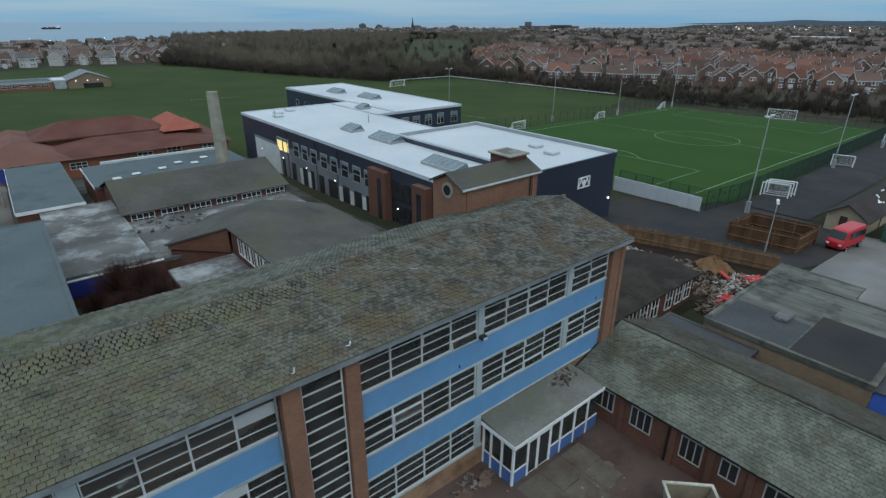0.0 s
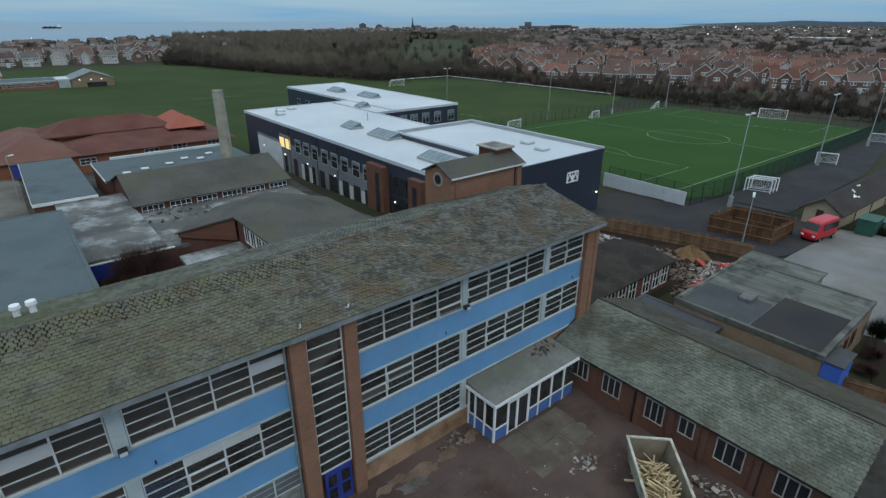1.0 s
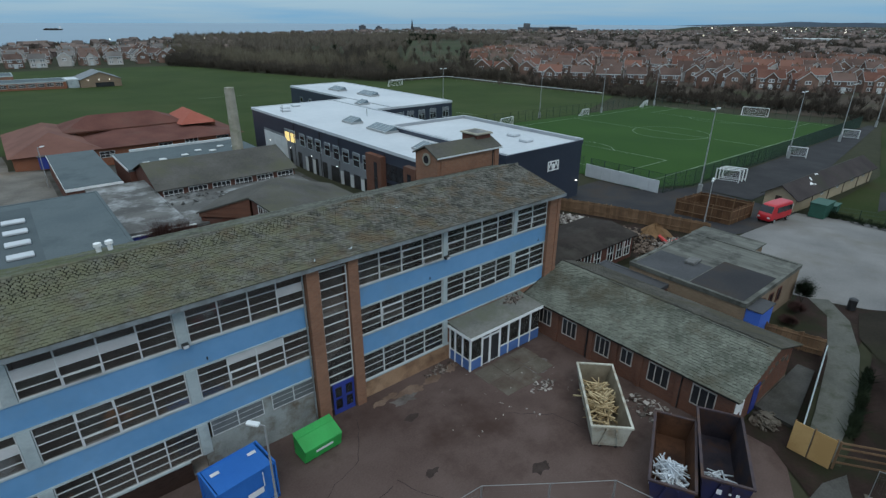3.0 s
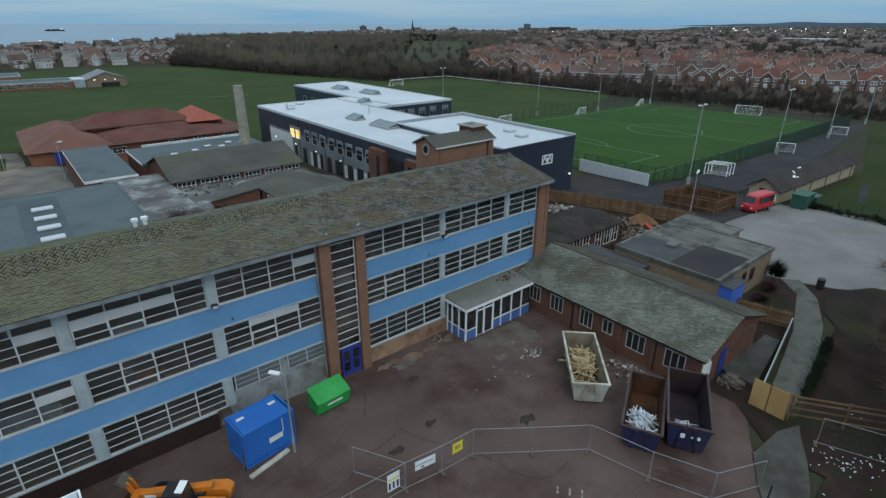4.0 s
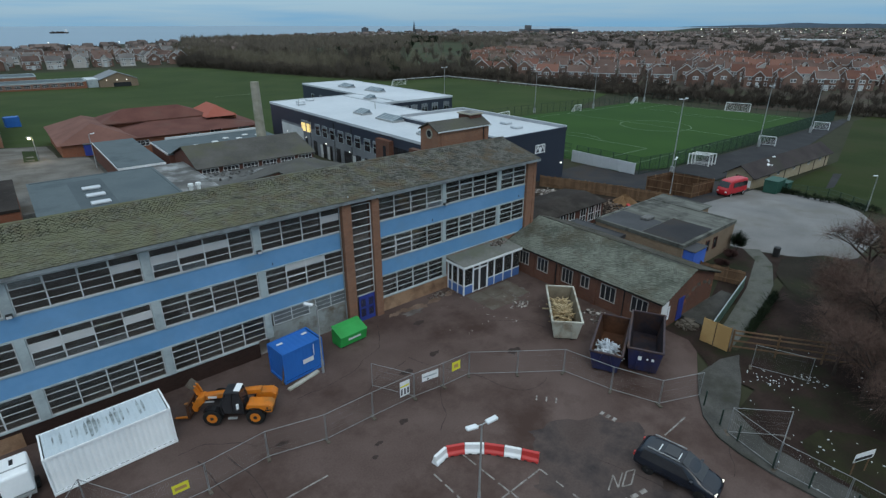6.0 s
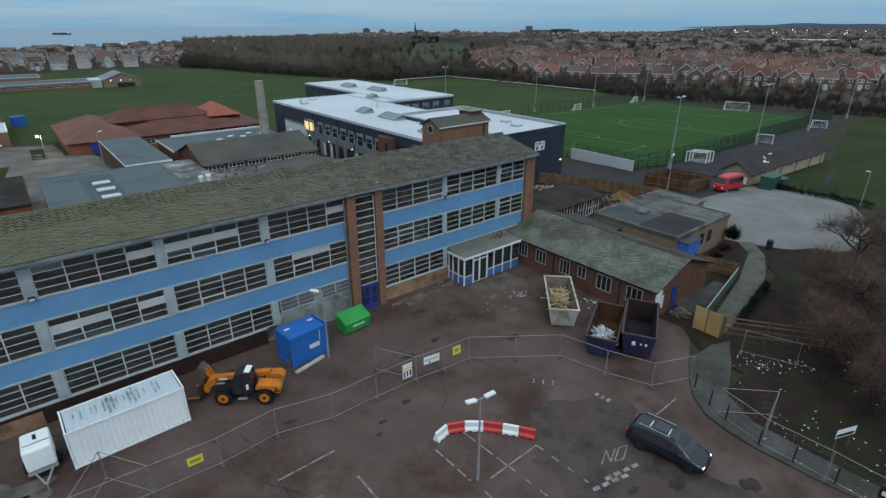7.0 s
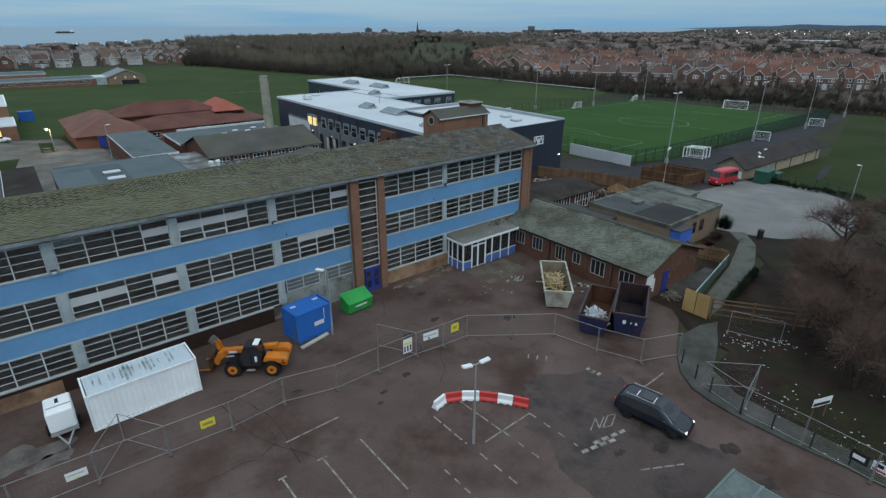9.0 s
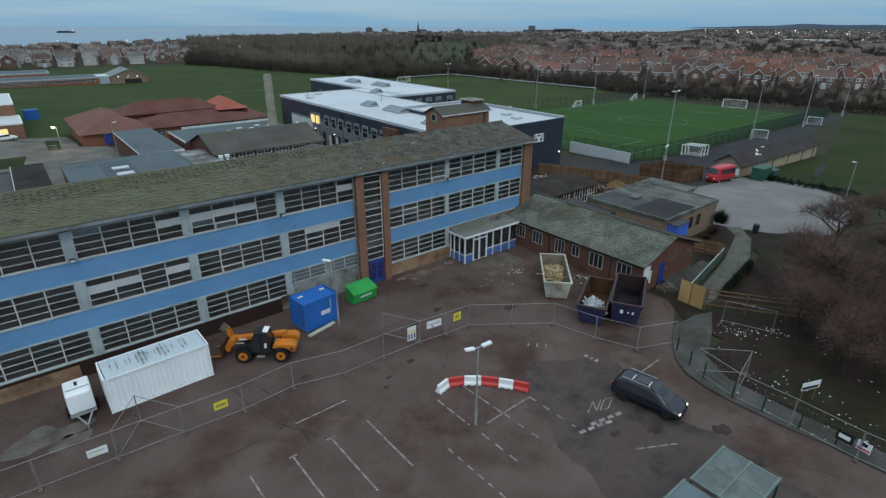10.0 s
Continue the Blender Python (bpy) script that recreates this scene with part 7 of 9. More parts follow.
patch("path", [(27.0, -4.3), (31.5, -3.5), (38.8, -2.0), (46.0, 0.2), (48.3, 2.4), (49.4, 1.1), (46.4, -1.35), (41.4, -3.35), (34.6, -5.0), (27.4, -5.7)], M["path"], "pale grey path leading to the playground", "path", 0.04)
patch("grass_mound", [(44, -2.6), (48.5, -1.4), (53, -3.9), (54.4, -8.5), (50, -13), (42, -12), (40, -7), (41.5, -4.6)], M["rough_grass"], "rounded lawn of dull winter grass", "lawn", 0.07)
for x, y, h, mm, lab in ((48.9, -0.7, 1.0, M["black"], "black litter bin beside the playground path"),):
    b = thing("litter_bin", (x, y, 0), lab, "bin")
    bm = bmesh.new()
    rod(bm, (x, y, 0), (x, y, h), 0.32, 0.34, 14)
    part("drum", bm, mm, b)
    bm = bmesh.new()
    rod(bm, (x, y, h), (x, y, h + 0.12), 0.37, 0.2, 14)
    part("hood", bm, mm, b)

# brick dust and broken plaster swept out along the foot of the wall
rb = random.Random(77)
for k in range(9):
    blotch(10.0 + k * 0.85 + rb.uniform(-0.3, 0.3), 15.1 - rb.uniform(0, 0.7), rb.uniform(0.5, 1.0), M["dust"], "dust_patch", "orange brick dust on the tarmac", 0.6, 0.004 + k * 0.0007)

# pale concrete slabs before the porch doors
for i, (x0, x1, y0, y1) in enumerate(((17.2, 18.9, 11.8, 13.4), (18.95, 20.7, 11.75, 13.4), (20.75, 22.4, 11.9, 13.4), (17.3, 18.9, 10.1, 11.75), (18.95, 20.6, 10.0, 11.7), (20.7, 22.3, 10.4, 11.85))):
    bm = bmesh.new()
    box(bm, x0, x1, y0, y1, -0.05, 0.012 + 0.004 * (i % 3))
    single("paving_slab", bm, M["slab"], "worn pale concrete slab before the porch", "slab", kind="structure")

def twig_tree(verts, faces, x, y, z, h, w, n, rnd, width=0.22):
    """Adds one bare tree: a bole and a broom of fine slanting twigs, uneven at the rim."""
    def sliver(p, q, t):
        d = (q - p)
        side = d.cross(Vector((rnd.uniform(-1, 1), rnd.uniform(-1, 1), rnd.uniform(-0.3, 0.3))))
        if side.length < 1e-4:
            return
        side = side.normalized() * t / 2
        o = len(verts)
        verts.extend((tuple(p - side), tuple(p + side), tuple(q)))
        faces.append((o, o + 1, o + 2))
    root = Vector((x, y, z))
    fork = root + Vector((rnd.uniform(-0.3, 0.3), rnd.uniform(-0.3, 0.3), h * 0.3))
    for _ in range(3):
        sliver(root, fork + Vector((rnd.uniform(-1, 1), rnd.uniform(-1, 1), h * 0.4)), width * 2.2)
    for _ in range(n):
        a, e = rnd.uniform(0, 2 * math.pi), rnd.random() ** 0.6
        rim = Vector((math.cos(a) * w * e, math.sin(a) * w * e, h * (0.28 + 0.72 * rnd.random() ** 0.7 * (1 - 0.45 * e * e))))
        tip = root + rim * rnd.uniform(0.85, 1.1)
        start = fork.lerp(tip, rnd.uniform(0.25, 0.6))
        start.z -= rnd.uniform(0, h * 0.08)
        sliver(start, tip, width * rnd.uniform(0.6, 1.5))


# ---- sports pitch, fences and floodlights ----
WHITE_LINE = shade("white_pitch_paint", (0.17, 0.24, 0.16), (0.28, 0.34, 0.26), 0.3, 0.8, 0)
WIRE_GREEN = shade("dark_green_weldmesh", (0.012, 0.03, 0.02), (0.02, 0.045, 0.03), 1, 0.7, 0)


def ribbon(name, pts, w, material, label, lift=0.09, closed=False):
    """A painted stripe along a run of plan points, following the land."""
    bm = bmesh.new()
    run = [Vector(p) for p in pts]
    if closed:
        run.append(run[0])
    fine = []
    for a, b in zip(run, run[1:]):
        k = max(1, int((b - a).length / 4))
        fine += [a + (b - a) * i / k for i in range(k)]
    fine.append(run[-1])
    rows = []
    for i, p in enumerate(fine):
        d = (fine[min(i + 1, len(fine) - 1)] - fine[max(i - 1, 0)]).normalized()
        n = Vector((-d.y, d.x)) * w / 2
        rows.append([bm.verts.new((q.x, q.y, ground_z(q.x, q.y) + lift)) for q in (p + n, p - n)])
    for (a, b), (c, d) in zip(rows, rows[1:]):
        bm.faces.new((a, b, d, c))
    return single(name, bm, material, label, "marking", kind="structure")


PX, PY = (79.0, 172.0), (35.5, 88.0)
ribbon("pitch_line", [(PX[0], PY[0]), (PX[1], PY[0]), (PX[1], PY[1]), (PX[0], PY[1])], 0.16, WHITE_LINE, "white boundary line of the football pitch", closed=True)
ribbon("pitch_line", [(125.5, PY[0]), (125.5, PY[1])], 0.14, WHITE_LINE, "white halfway line of the pitch")
ribbon("pitch_line", [(125.5 + 9.1 * math.cos(a * math.pi / 20), 58 + 9.1 * math.sin(a * math.pi / 20)) for a in range(40)], 0.14, WHITE_LINE, "white centre circle of the pitch", closed=True)
for gx, s in ((PX[0], 1), (PX[1], -1)):
    ribbon("pitch_line", [(gx, 42), (gx + s * 16, 42), (gx + s * 16, 81), (gx, 81)], 0.14, WHITE_LINE, "white penalty area lines of the pitch")
    ribbon("pitch_line", [(gx + s * (11 + 9.1 * math.cos(a)), 61.5 + 9.1 * math.sin(a)) for a in (-0.98, -0.6, -0.2, 0.2, 0.6, 0.98)], 0.14, WHITE_LINE, "white penalty arc of the pitch")
ribbon("pitch_line", [(53.0, 199.0), (70, 200.5)], 0.3, WHITE_LINE, "faint white line on the grass field")
ribbon("pitch_line", [(105.2, 117.2), (106.8, 109.4)], 0.3, WHITE_LINE, "faint white line on the grass field")


def goal(a, b, h, label, depth=1.2, net=True):
    a, b = Vector(a), Vector(b)
    za, zb = ground_z(*a), ground_z(*b)
    g = thing("football_goal", (a.x, a.y, za), label, "goal", "football goals")
    d = (b - a).normalized()
    n = Vector((-d.y, d.x)) * depth
    pts = {"a": (a.x, a.y, za), "b": (b.x, b.y, zb), "ta": (a.x, a.y, za + h), "tb": (b.x, b.y, zb + h), "ba": (a.x + n.x, a.y + n.y, za + 0.05), "bb": (b.x + n.x, b.y + n.y, zb + 0.05)}
    for p, q in (("a", "ta"), ("b", "tb"), ("ta", "tb"), ("ba", "bb"), ("ta", "ba"), ("tb", "bb"), ("a", "ba"), ("b", "bb")):
        bm = bmesh.new()
        rod(bm, pts[p], pts[q], 0.09 if p + q in ("ata", "btb", "tatb") else 0.045, n=6)
        part("bar" if p[0] == "t" and q[0] == "t" else "post", bm, M["white"], g)
    if net:
        bm = bmesh.new()
        v = {k: Vector(p) for k, p in pts.items()}
        for i in range(1, 12):
            u = i / 12
            rod(bm, v["ta"].lerp(v["tb"], u), v["ba"].lerp(v["bb"], u), 0.012, n=3)
            rod(bm, v["ta"].lerp(v["ba"], u), v["tb"].lerp(v["bb"], u), 0.012, n=3)
            rod(bm, v["ta"].lerp(v["ba"], u), v["a"].lerp(v["ba"], u), 0.012, n=3)
            rod(bm, v["tb"].lerp(v["bb"], u), v["b"].lerp(v["bb"], u), 0.012, n=3)
        tagged(part("net", bm, M["white"], g, "white string net"), kind="stuff")
    return g


goal((130.4, 191.5), (138.0, 192.0), 2.44, "white full-size football goal on the grass field")
goal((97.0, 89.8), (102.6, 90.8), 2.2, "white football goal behind the pitch")
goal((130.8, 89.2), (134.4, 89.4), 2.0, "small white football goal")
goal((163.9, 89.0), (168.5, 90.3), 2.0, "small white football goal")
goal((175.5, 61.8), (177.3, 54.8), 2.44, "white full-size football goal on the pitch", -1.5)
for k in range(3):
    goal((87.5 + k * 1.3, 29.0), (88.6 + k * 1.3, 25.6), 2.1, "white portable goal parked beside the pitch", 1.0, k == 1)
for x in (119.0, 153.5):
    goal((x, 29.0), (x + 1.0, 25.8), 2.1, "white portable goal parked beside the pitch", 1.4)


def floodlight(x, y, h, label):
    z = ground_z(x, y)
    f = thing("floodlight_mast", (x, y, z), label, "floodlight", "pitch floodlights")
    bm = bmesh.new()
    rod(bm, (x, y, z), (x, y, z + h), 0.12, 0.06, 8)
    part("mast", bm, M["steel"], f)
    block("base_cabinet", f, M["steel"], x - 0.25, x + 0.25, y - 0.25, y + 0.25, z, z + 1.6)
    block("crossarm", f, M["steel"], x - 1.1, x + 1.1, y - 0.06, y + 0.06, z + h - 0.1, z + h)
    for u in (-0.9, 0.9):
        block("lamp_head", f, LAMP_HEAD, x + u - 0.25, x + u + 0.25, y - 0.2, y + 0.2, z + h, z + h + 0.14)
    return f


for x, y in ((77.0, 26.6), (116.8, 28.0), (147.0, 27.6), (180.5, 28.5), (118.0, 94.8), (142.4, 90.5), (172.5, 90.0), (101.3, 119.0)):
    floodlight(x, y, 13.0, "tall slim steel floodlight mast beside the pitch")


def mesh_fence(pts, h, name, label, gap=3.0, bars=0.25, mat=None):
    """A tall weldmesh fence: posts, with the wires as one sheet for each side."""
    f = thing(name, (*pts[0], ground_z(*pts[0])), label, "fence")
    mat = mat or WIRE_GREEN
    for a, b in zip(pts, pts[1:]):
        a, b = Vector(a), Vector(b)
        n = max(1, round((b - a).length / gap))
        bm = bmesh.new()
        for i in range(n):
            p, q = a + (b - a) * i / n, a + (b - a) * (i + 1) / n
            zp, zq = ground_z(*p), ground_z(*q)
            block("post", f, mat, p.x - 0.05, p.x + 0.05, p.y - 0.05, p.y + 0.05, zp, zp + h)
            k = max(1, int((q - p).length / bars))
            for j in range(k):
                m = p + (q - p) * j / k
                z = ground_z(*m)
                rod(bm, (m.x, m.y, z), (m.x, m.y, z + h), 0.014, n=3)
            for u in (0.03, 0.35, 0.68, 1.0):
                rod(bm, (p.x, p.y, zp + h * u), (q.x, q.y, zq + h * u), 0.022, n=3)
        tagged(part("wire_mesh", bm, mat, f), kind="stuff")
    return f


mesh_fence([(73.5, 44.5), (73.2, 30.5), (81, 29.5), (112, 29.5), (176, 31.0)], 3.0, "pitch_fence", "tall dark green weldmesh fence round the pitch", bars=0.1)
mesh_fence([(76, 92.5), (110, 93), (172, 92)], 3.0, "pitch_fence", "tall dark green weldmesh fence behind the pitch", bars=0.5)
mesh_fence([(176, 31), (176, 92)], 3.0, "pitch_fence", "tall dark green weldmesh fence behind the far goal", bars=0.5)
mesh_fence([(61, 66), (74, 60), (73.8, 46)], 3.0, "pitch_fence", "dark green weldmesh fence beside the sports hall", bars=0.12)
mesh_fence([(75, -2), (80.8, 4), (79.5, 12)], 1.6, "playground_fence", "low dark green mesh fence along the playground")
wall = thing("rebound_wall", (72.5, 37.5, -1.75), "row of pale rebound wall panels beside the pitch", "wall")
for k in range(8):
    y0 = 30.9 + k * 1.72
    block("panel", wall, M["membrane"], 72.3, 72.45, y0 + 0.02, y0 + 1.70, ground_z(72.4, y0) - 0.05, 0.3)
rail = thing("boundary_rail", (172, 203, -3.74), "long white spectator rail round the grass field", "rail")
for a, b in (((140, 205), (173, 204)), ((173, 204), (179, 116))):
    a, b = Vector(a), Vector(b)
    n = int((b - a).length / 4)
    bm = bmesh.new()
    rod(bm, (*a, ground_z(*a) + 1.1), (*b, ground_z(*b) + 1.1), 0.1, n=6)
    part("top_rail", bm, M["white"], rail)
    for i in range(n + 1):
        p = a + (b - a) * i / n
        block("post", rail, M["steel"], p.x - 0.03, p.x + 0.03, p.y - 0.03, p.y + 0.03, ground_z(*p), ground_z(*p) + 1.1)

verts, faces = [], []
rh = random.Random(19)
for k in range(60):
    u = k / 59
    x, y = (80.2 - 1.8 * u, 11.0 - 6.4 * u) if u < 0.35 else (79.6 - 3.2 * (u - 0.35) / 0.65, 8.8 - 12.0 * (u - 0.35) / 0.65)
    twig_tree(verts, faces, x + rh.uniform(-0.3, 0.5), y, ground_z(x, y), rh.uniform(0.8, 1.4), 0.6, 80, rh, 0.04)
me = bpy.data.meshes.new("hedge")
me.from_pydata(verts, [], faces)
me.materials.append(M["evergreen"])
tagged(new("hedge", me), "low dark hedge along the far edge of the playground", "hedge", kind="stuff")
patch("path", [(85.2, 5.7), (86.2, 5.0), (102.2, 8.0), (101.2, 9.0)], M["asphalt"], "grey tarmac path crossing the field", "path", 0.05)

# pavilion, stores, close-boarded compound
pav = gable_block("pavilion", 78.3, 108.7, 13.05, 17.15, 0.55, 1.95, "x", M["brick_buff"], M["roof_purple"], "long buff-brick changing pavilion with purple-brown roof", 0.5)
for x in (87, 93, 99, 104):
    window_y(pav, 13.05, x, x + 0.9, -0.5, 0.2, 2, 1)
for x in (84, 90, 96, 102, 107):
    bm = bmesh.new()
    rod(bm, (x, 12.98, -2.0), (x, 12.98, 0.4), 0.05)
    part("downpipe", bm, M["bark"], pav)
block("door", pav, M["bark"], 78.22, 78.3, 14.9, 15.7, -1.7, 0.4)
block("notice", pav, M["white"], 78.24, 78.3, 13.2, 13.8, -1.3, -0.2)
rp = random.Random(71)
for k in range(9):
    x, y = 84.5 + rp.uniform(0, 5), 14.3 + rp.uniform(-0.6, 0.6)
    z = 0.68 + 0.683 * (y - 13.05)
    block("loose_sheet", pav, M["white"], x - rp.uniform(0.1, 0.3), x + rp.uniform(0.1, 0.3), y - 0.12, y + 0.12, z, z + 0.03, "pale scrap lying on the roof", Matrix.Rotation(0.57, 4, "X"))
pav.matrix_basis = Matrix.Translation(BASE[pav]) @ Matrix.Rotation(radians(-2.7), 4, "Z")
for x, y, w in ((77.6, 9.9, 3.2), (81.6, 9.8, 2.2)):
    z = ground_z(x, y)
    st = thing("storage_box", (x, y, z), "dark green steel storage box beside the playground", "store")
    bm = bmesh.new()
    box(bm, x, x + w, y, y + 1.9, z, z + (1.9 if w > 2.5 else 1.2))
    part("body", bevelled(bm, 0.04), GREEN_DARK, st)
    h = 1.9 if w > 2.5 else 1.2
    block("lid", st, GREEN_DARK, x - 0.08, x + w + 0.08, y - 0.08, y + 1.98, z + h, z + h + 0.1)


def board_fence(pts, h, label, mat, posts=True, gap=0.16):
    """A close-boarded timber fence of single upright boards on rails."""
    f = thing("board_fence", (*pts[0], ground_z(*pts[0])), label, "fence")
    for a, b in zip(pts, pts[1:]):
        a, b = Vector(a), Vector(b)
        d = b - a
        ang = Matrix.Rotation(math.atan2(d.y, d.x), 4, "Z")
        n = max(1, int(d.length / (gap * 2.2)))
        for i in range(n):
            c = a + d * (i + 0.5) / n
            z = ground_z(*c)
            w = d.length / n
            block("board", f, mat, c.x - w / 2 + 0.008, c.x + w / 2 - 0.008, c.y - 0.015, c.y + 0.015, z, z + h + 0.04 * math.sin(i * 2.3), "", ang)
        for i in range(int(d.length / 2.4) + 1):
            c = a + d * min(1, i * 2.4 / d.length)
            z = ground_z(*c)
            block("post", f, M["wood"], c.x - 0.06, c.x + 0.06, c.y - 0.06, c.y + 0.06, z, z + h + 0.1)
        for u in (0.3, 0.85):
            p, q = (*(a + d * 0.0), ground_z(*a) + h * u), (*b, ground_z(*b) + h * u)
            bm = bmesh.new()
            rod(bm, (p[0] - 0.04, p[1] - 0.04, p[2]), (q[0] - 0.04, q[1] - 0.04, q[2]), 0.05, n=4)
            part("rail", bm, M["wood"], f)
    return f


board_fence([(51.4, 34.5), (53.6, 27.0), (54.8, 22.2), (56.1, 15.3)], 1.75, "weathered close-boarded timber hoarding round the site", M["wood"])
SITE_WOOD = M["wood"]
board_fence([(37.9, 2.2), (38.9, -1.6)], 1.5, "brown horizontal timber fence behind the annex", SITE_WOOD)
BROWN = shade("dark_brown_fence_stain", (0.075, 0.040, 0.022), (0.12, 0.066, 0.037), 0.8, 0.85, 0.15, vary=0.3)
board_fence([(63.6, 23.4), (63.6, 16.2), (70.6, 16.4), (70.8, 23.6), (63.6, 23.4)], 2.1, "brown close-boarded compound fence", BROWN)
BROWN_RUBBLE = shade("brown_brick_rubble", (0.035, 0.027, 0.023), (0.20, 0.155, 0.125), 0.8, 0.95, 0.2, vary=0.9)
rubble("rubble", "long bank of pale broken concrete before the hoarding", 48.6, 27.5, 2.2, 5.5, 0.9, 520, 0.26, PALE_RUBBLE, 31)
rubble("rubble", "brown brick rubble and splintered timber", 48.6, 20.0, 4.2, 4.6, 0.7, 900, 0.26, BROWN_RUBBLE, 32)
rubble("rubble", "mixed demolition rubble beside the kitchen block", 49.5, 16.0, 3.6, 2.2, 0.9, 420, 0.27, PALE_RUBBLE, 36)
rubble("rubble", "brown rubble between the low wing and the kitchen", 44.2, 15.4, 2.2, 1.8, 0.5, 300, 0.24, BROWN_RUBBLE, 37)
for x, y, sd in ((50.6, 16.4, 33), (51.6, 15.4, 38), (46.4, 15.6, 39)):
    rubble("red_debris", "crumpled red plastic barrier among the rubble", x, y, 0.9, 0.6, 0.9, 9, 0.75, RED, sd)
EARTH_HEAP = shade("orange_brown_earth", (0.12, 0.068, 0.034), (0.19, 0.115, 0.06), 0.9, 0.95, 0.5, fine=5)
bm = bmesh.new()
rows = []
for k in range(9):
    q = k / 8
    rows.append([bm.verts.new((51.6 + 2.3 * q * math.cos(j * math.pi / 14) * (1 + 0.12 * noise.noise((j * 0.7, q * 3, 1))), 19.6 + 2.1 * q * math.sin(j * math.pi / 14) * (1 + 0.12 * noise.noise((j * 0.7, q * 3, 5))), -0.05 + 1.5 * (1 - q) ** 0.9 + 0.4 * noise.noise((j * 0.9, q * 5, 2)) * (1 - q) * (1 if k else 0))) for j in range(28)])
for r0, r1 in zip(rows, rows[1:]):
    for j in range(28):
        i = (j + 1) % 28
        bm.faces.new((r0[j], r1[j], r1[i], r0[i]))
bmesh.ops.remove_doubles(bm, verts=bm.verts, dist=0.001)
bmesh.ops.recalc_face_normals(bm, faces=bm.faces)
single("earth_heap", bm, EARTH_HEAP, "rounded heap of orange-brown earth", "earth", kind="stuff")
lamp_column(62.0, 18.6, 5.6, (200, 20), "tall lamp column beside the compound", "car park lamps")


def opening_x(owner, x, ya, yb, z0, z1, out=-1, lit=False):
    return window_x(owner, x, ya, yb, z0, z1, 1, 1, out, M["frame_grey"], PANE_LIT if lit else None)


GREY_PANEL = M["render_grey"]
bm = bmesh.new()
box(bm, 35.93, 36.0, 57.0, 96.0, -1.9, 3.3)
part("lower_panel", bm, GREY_PANEL, newbar, "grey ground-floor wall panels")
for i, y in enumerate((57.4, 60.3, 63.5, 66.5, 69.5, 72.7, 75.7, 78.7, 82.6, 84.9)):
    win = window_x(newbar, 35.93, y - 0.95, y + 1.0, 2.4, 4.6, 1, 2, -1, M["frame_grey"], PANE_LIT if i > 7 else None)
    block("panel", win, GREY_PANEL, 35.84, 35.9, y - 0.87, y + 0.92, 4.1, 4.55)
for y0, y1 in ((57.6, 58.2), (59.5, 61.3), (62.7, 64.4), (66.0, 68.6), (70.0, 71.6), (73.2, 74.2), (75.6, 77.0), (79.5, 81.0), (83.5, 84.6)):
    block("doorway", newbar, PANE_DARK, 35.88, 35.94, y0, y1, -1.8, 1.1)
for y in (58.3, 61.5, 64.6, 74.3, 77.1):
    block("door_panel", newbar, M["frame_white"], 35.86, 35.93, y, y + 0.9, -1.8, 0.75)
block("lower_panel", newbar, M["frame_white"], 35.86, 35.92, 85.4, 95.8, -1.9, 2.9, "pale wall panels")
for y in (52.5, 65.6, 72.0, 82.0):
    block("downpipe", newbar, M["black"], 35.86, 35.94, y, y + 0.16, -1.8, 5.8)
bm = bmesh.new()
for y0, y1, z1 in ((52.4, 56.3, 5.5), (44.3, 46.9, 5.4)):
    bm = bmesh.new()
    box(bm, 35.1, 36.0, y0, y1, -1.9, z1)
    part("brick_panel", bm, M["brick_annex"], newbar, "orange brick entrance wall")
    block("slot_window", newbar, PANE_DARK, 35.05, 35.1, y0 + 0.9, y0 + 1.7, -1.5, z1 - 0.9)
for k in range(4):
    block("entrance_glazing", newbar, PANE_DARK, 35.9, 36.0, 47.1 + k * 1.3, 48.25 + k * 1.3, -1.8, 1.8)
    block("entrance_glazing", newbar, PANE_DARK, 35.9, 36.0, 47.1 + k * 1.3, 48.25 + k * 1.3, 2.4, 4.6)
WALL_LAMP = glow("lit_wall_lamp", (1.0, 0.95, 0.85), 3)
for y in (50.8, 66.5, 75.5, 84.0, 93.0):
    block("wall_lamp", newbar, WALL_LAMP, 35.8, 35.92, y, y + 0.14, 1.2, 1.32)
block("wall_lamp", newhall, WALL_LAMP, 60.2, 60.36, 37.6, 37.74, 1.0, 1.14)
for x in (60.0, 62.6, 65.6, 68.7, 72.3):
    win = window_y(newwing, 84.0, x, x + 1.7, 3.2, 5.3, 2, 2, -1, M["frame_grey"])
    block("panel", win, GREY_PANEL, x + 0.08, x + 1.62, 83.9, 83.95, 4.5, 5.2)
for x in (60.5, 65.6, 68.7):
    window_y(newwing, 83.93, x, x + 2.2, 0.2, 1.7, 3, 1, -1, M["frame_grey"])
bm = bmesh.new()
box(bm, 59.0, 74.9, 83.93, 84.0, -2.3, 2.5)
part("lower_panel", bm, GREY_PANEL, newwing)
for i in range(5):
    y = 106 + i * 5
    window_x(newwing, 58.9, y, y + 1.6, 2.8, 4.2, 1, 1, -1, M["frame_grey"])
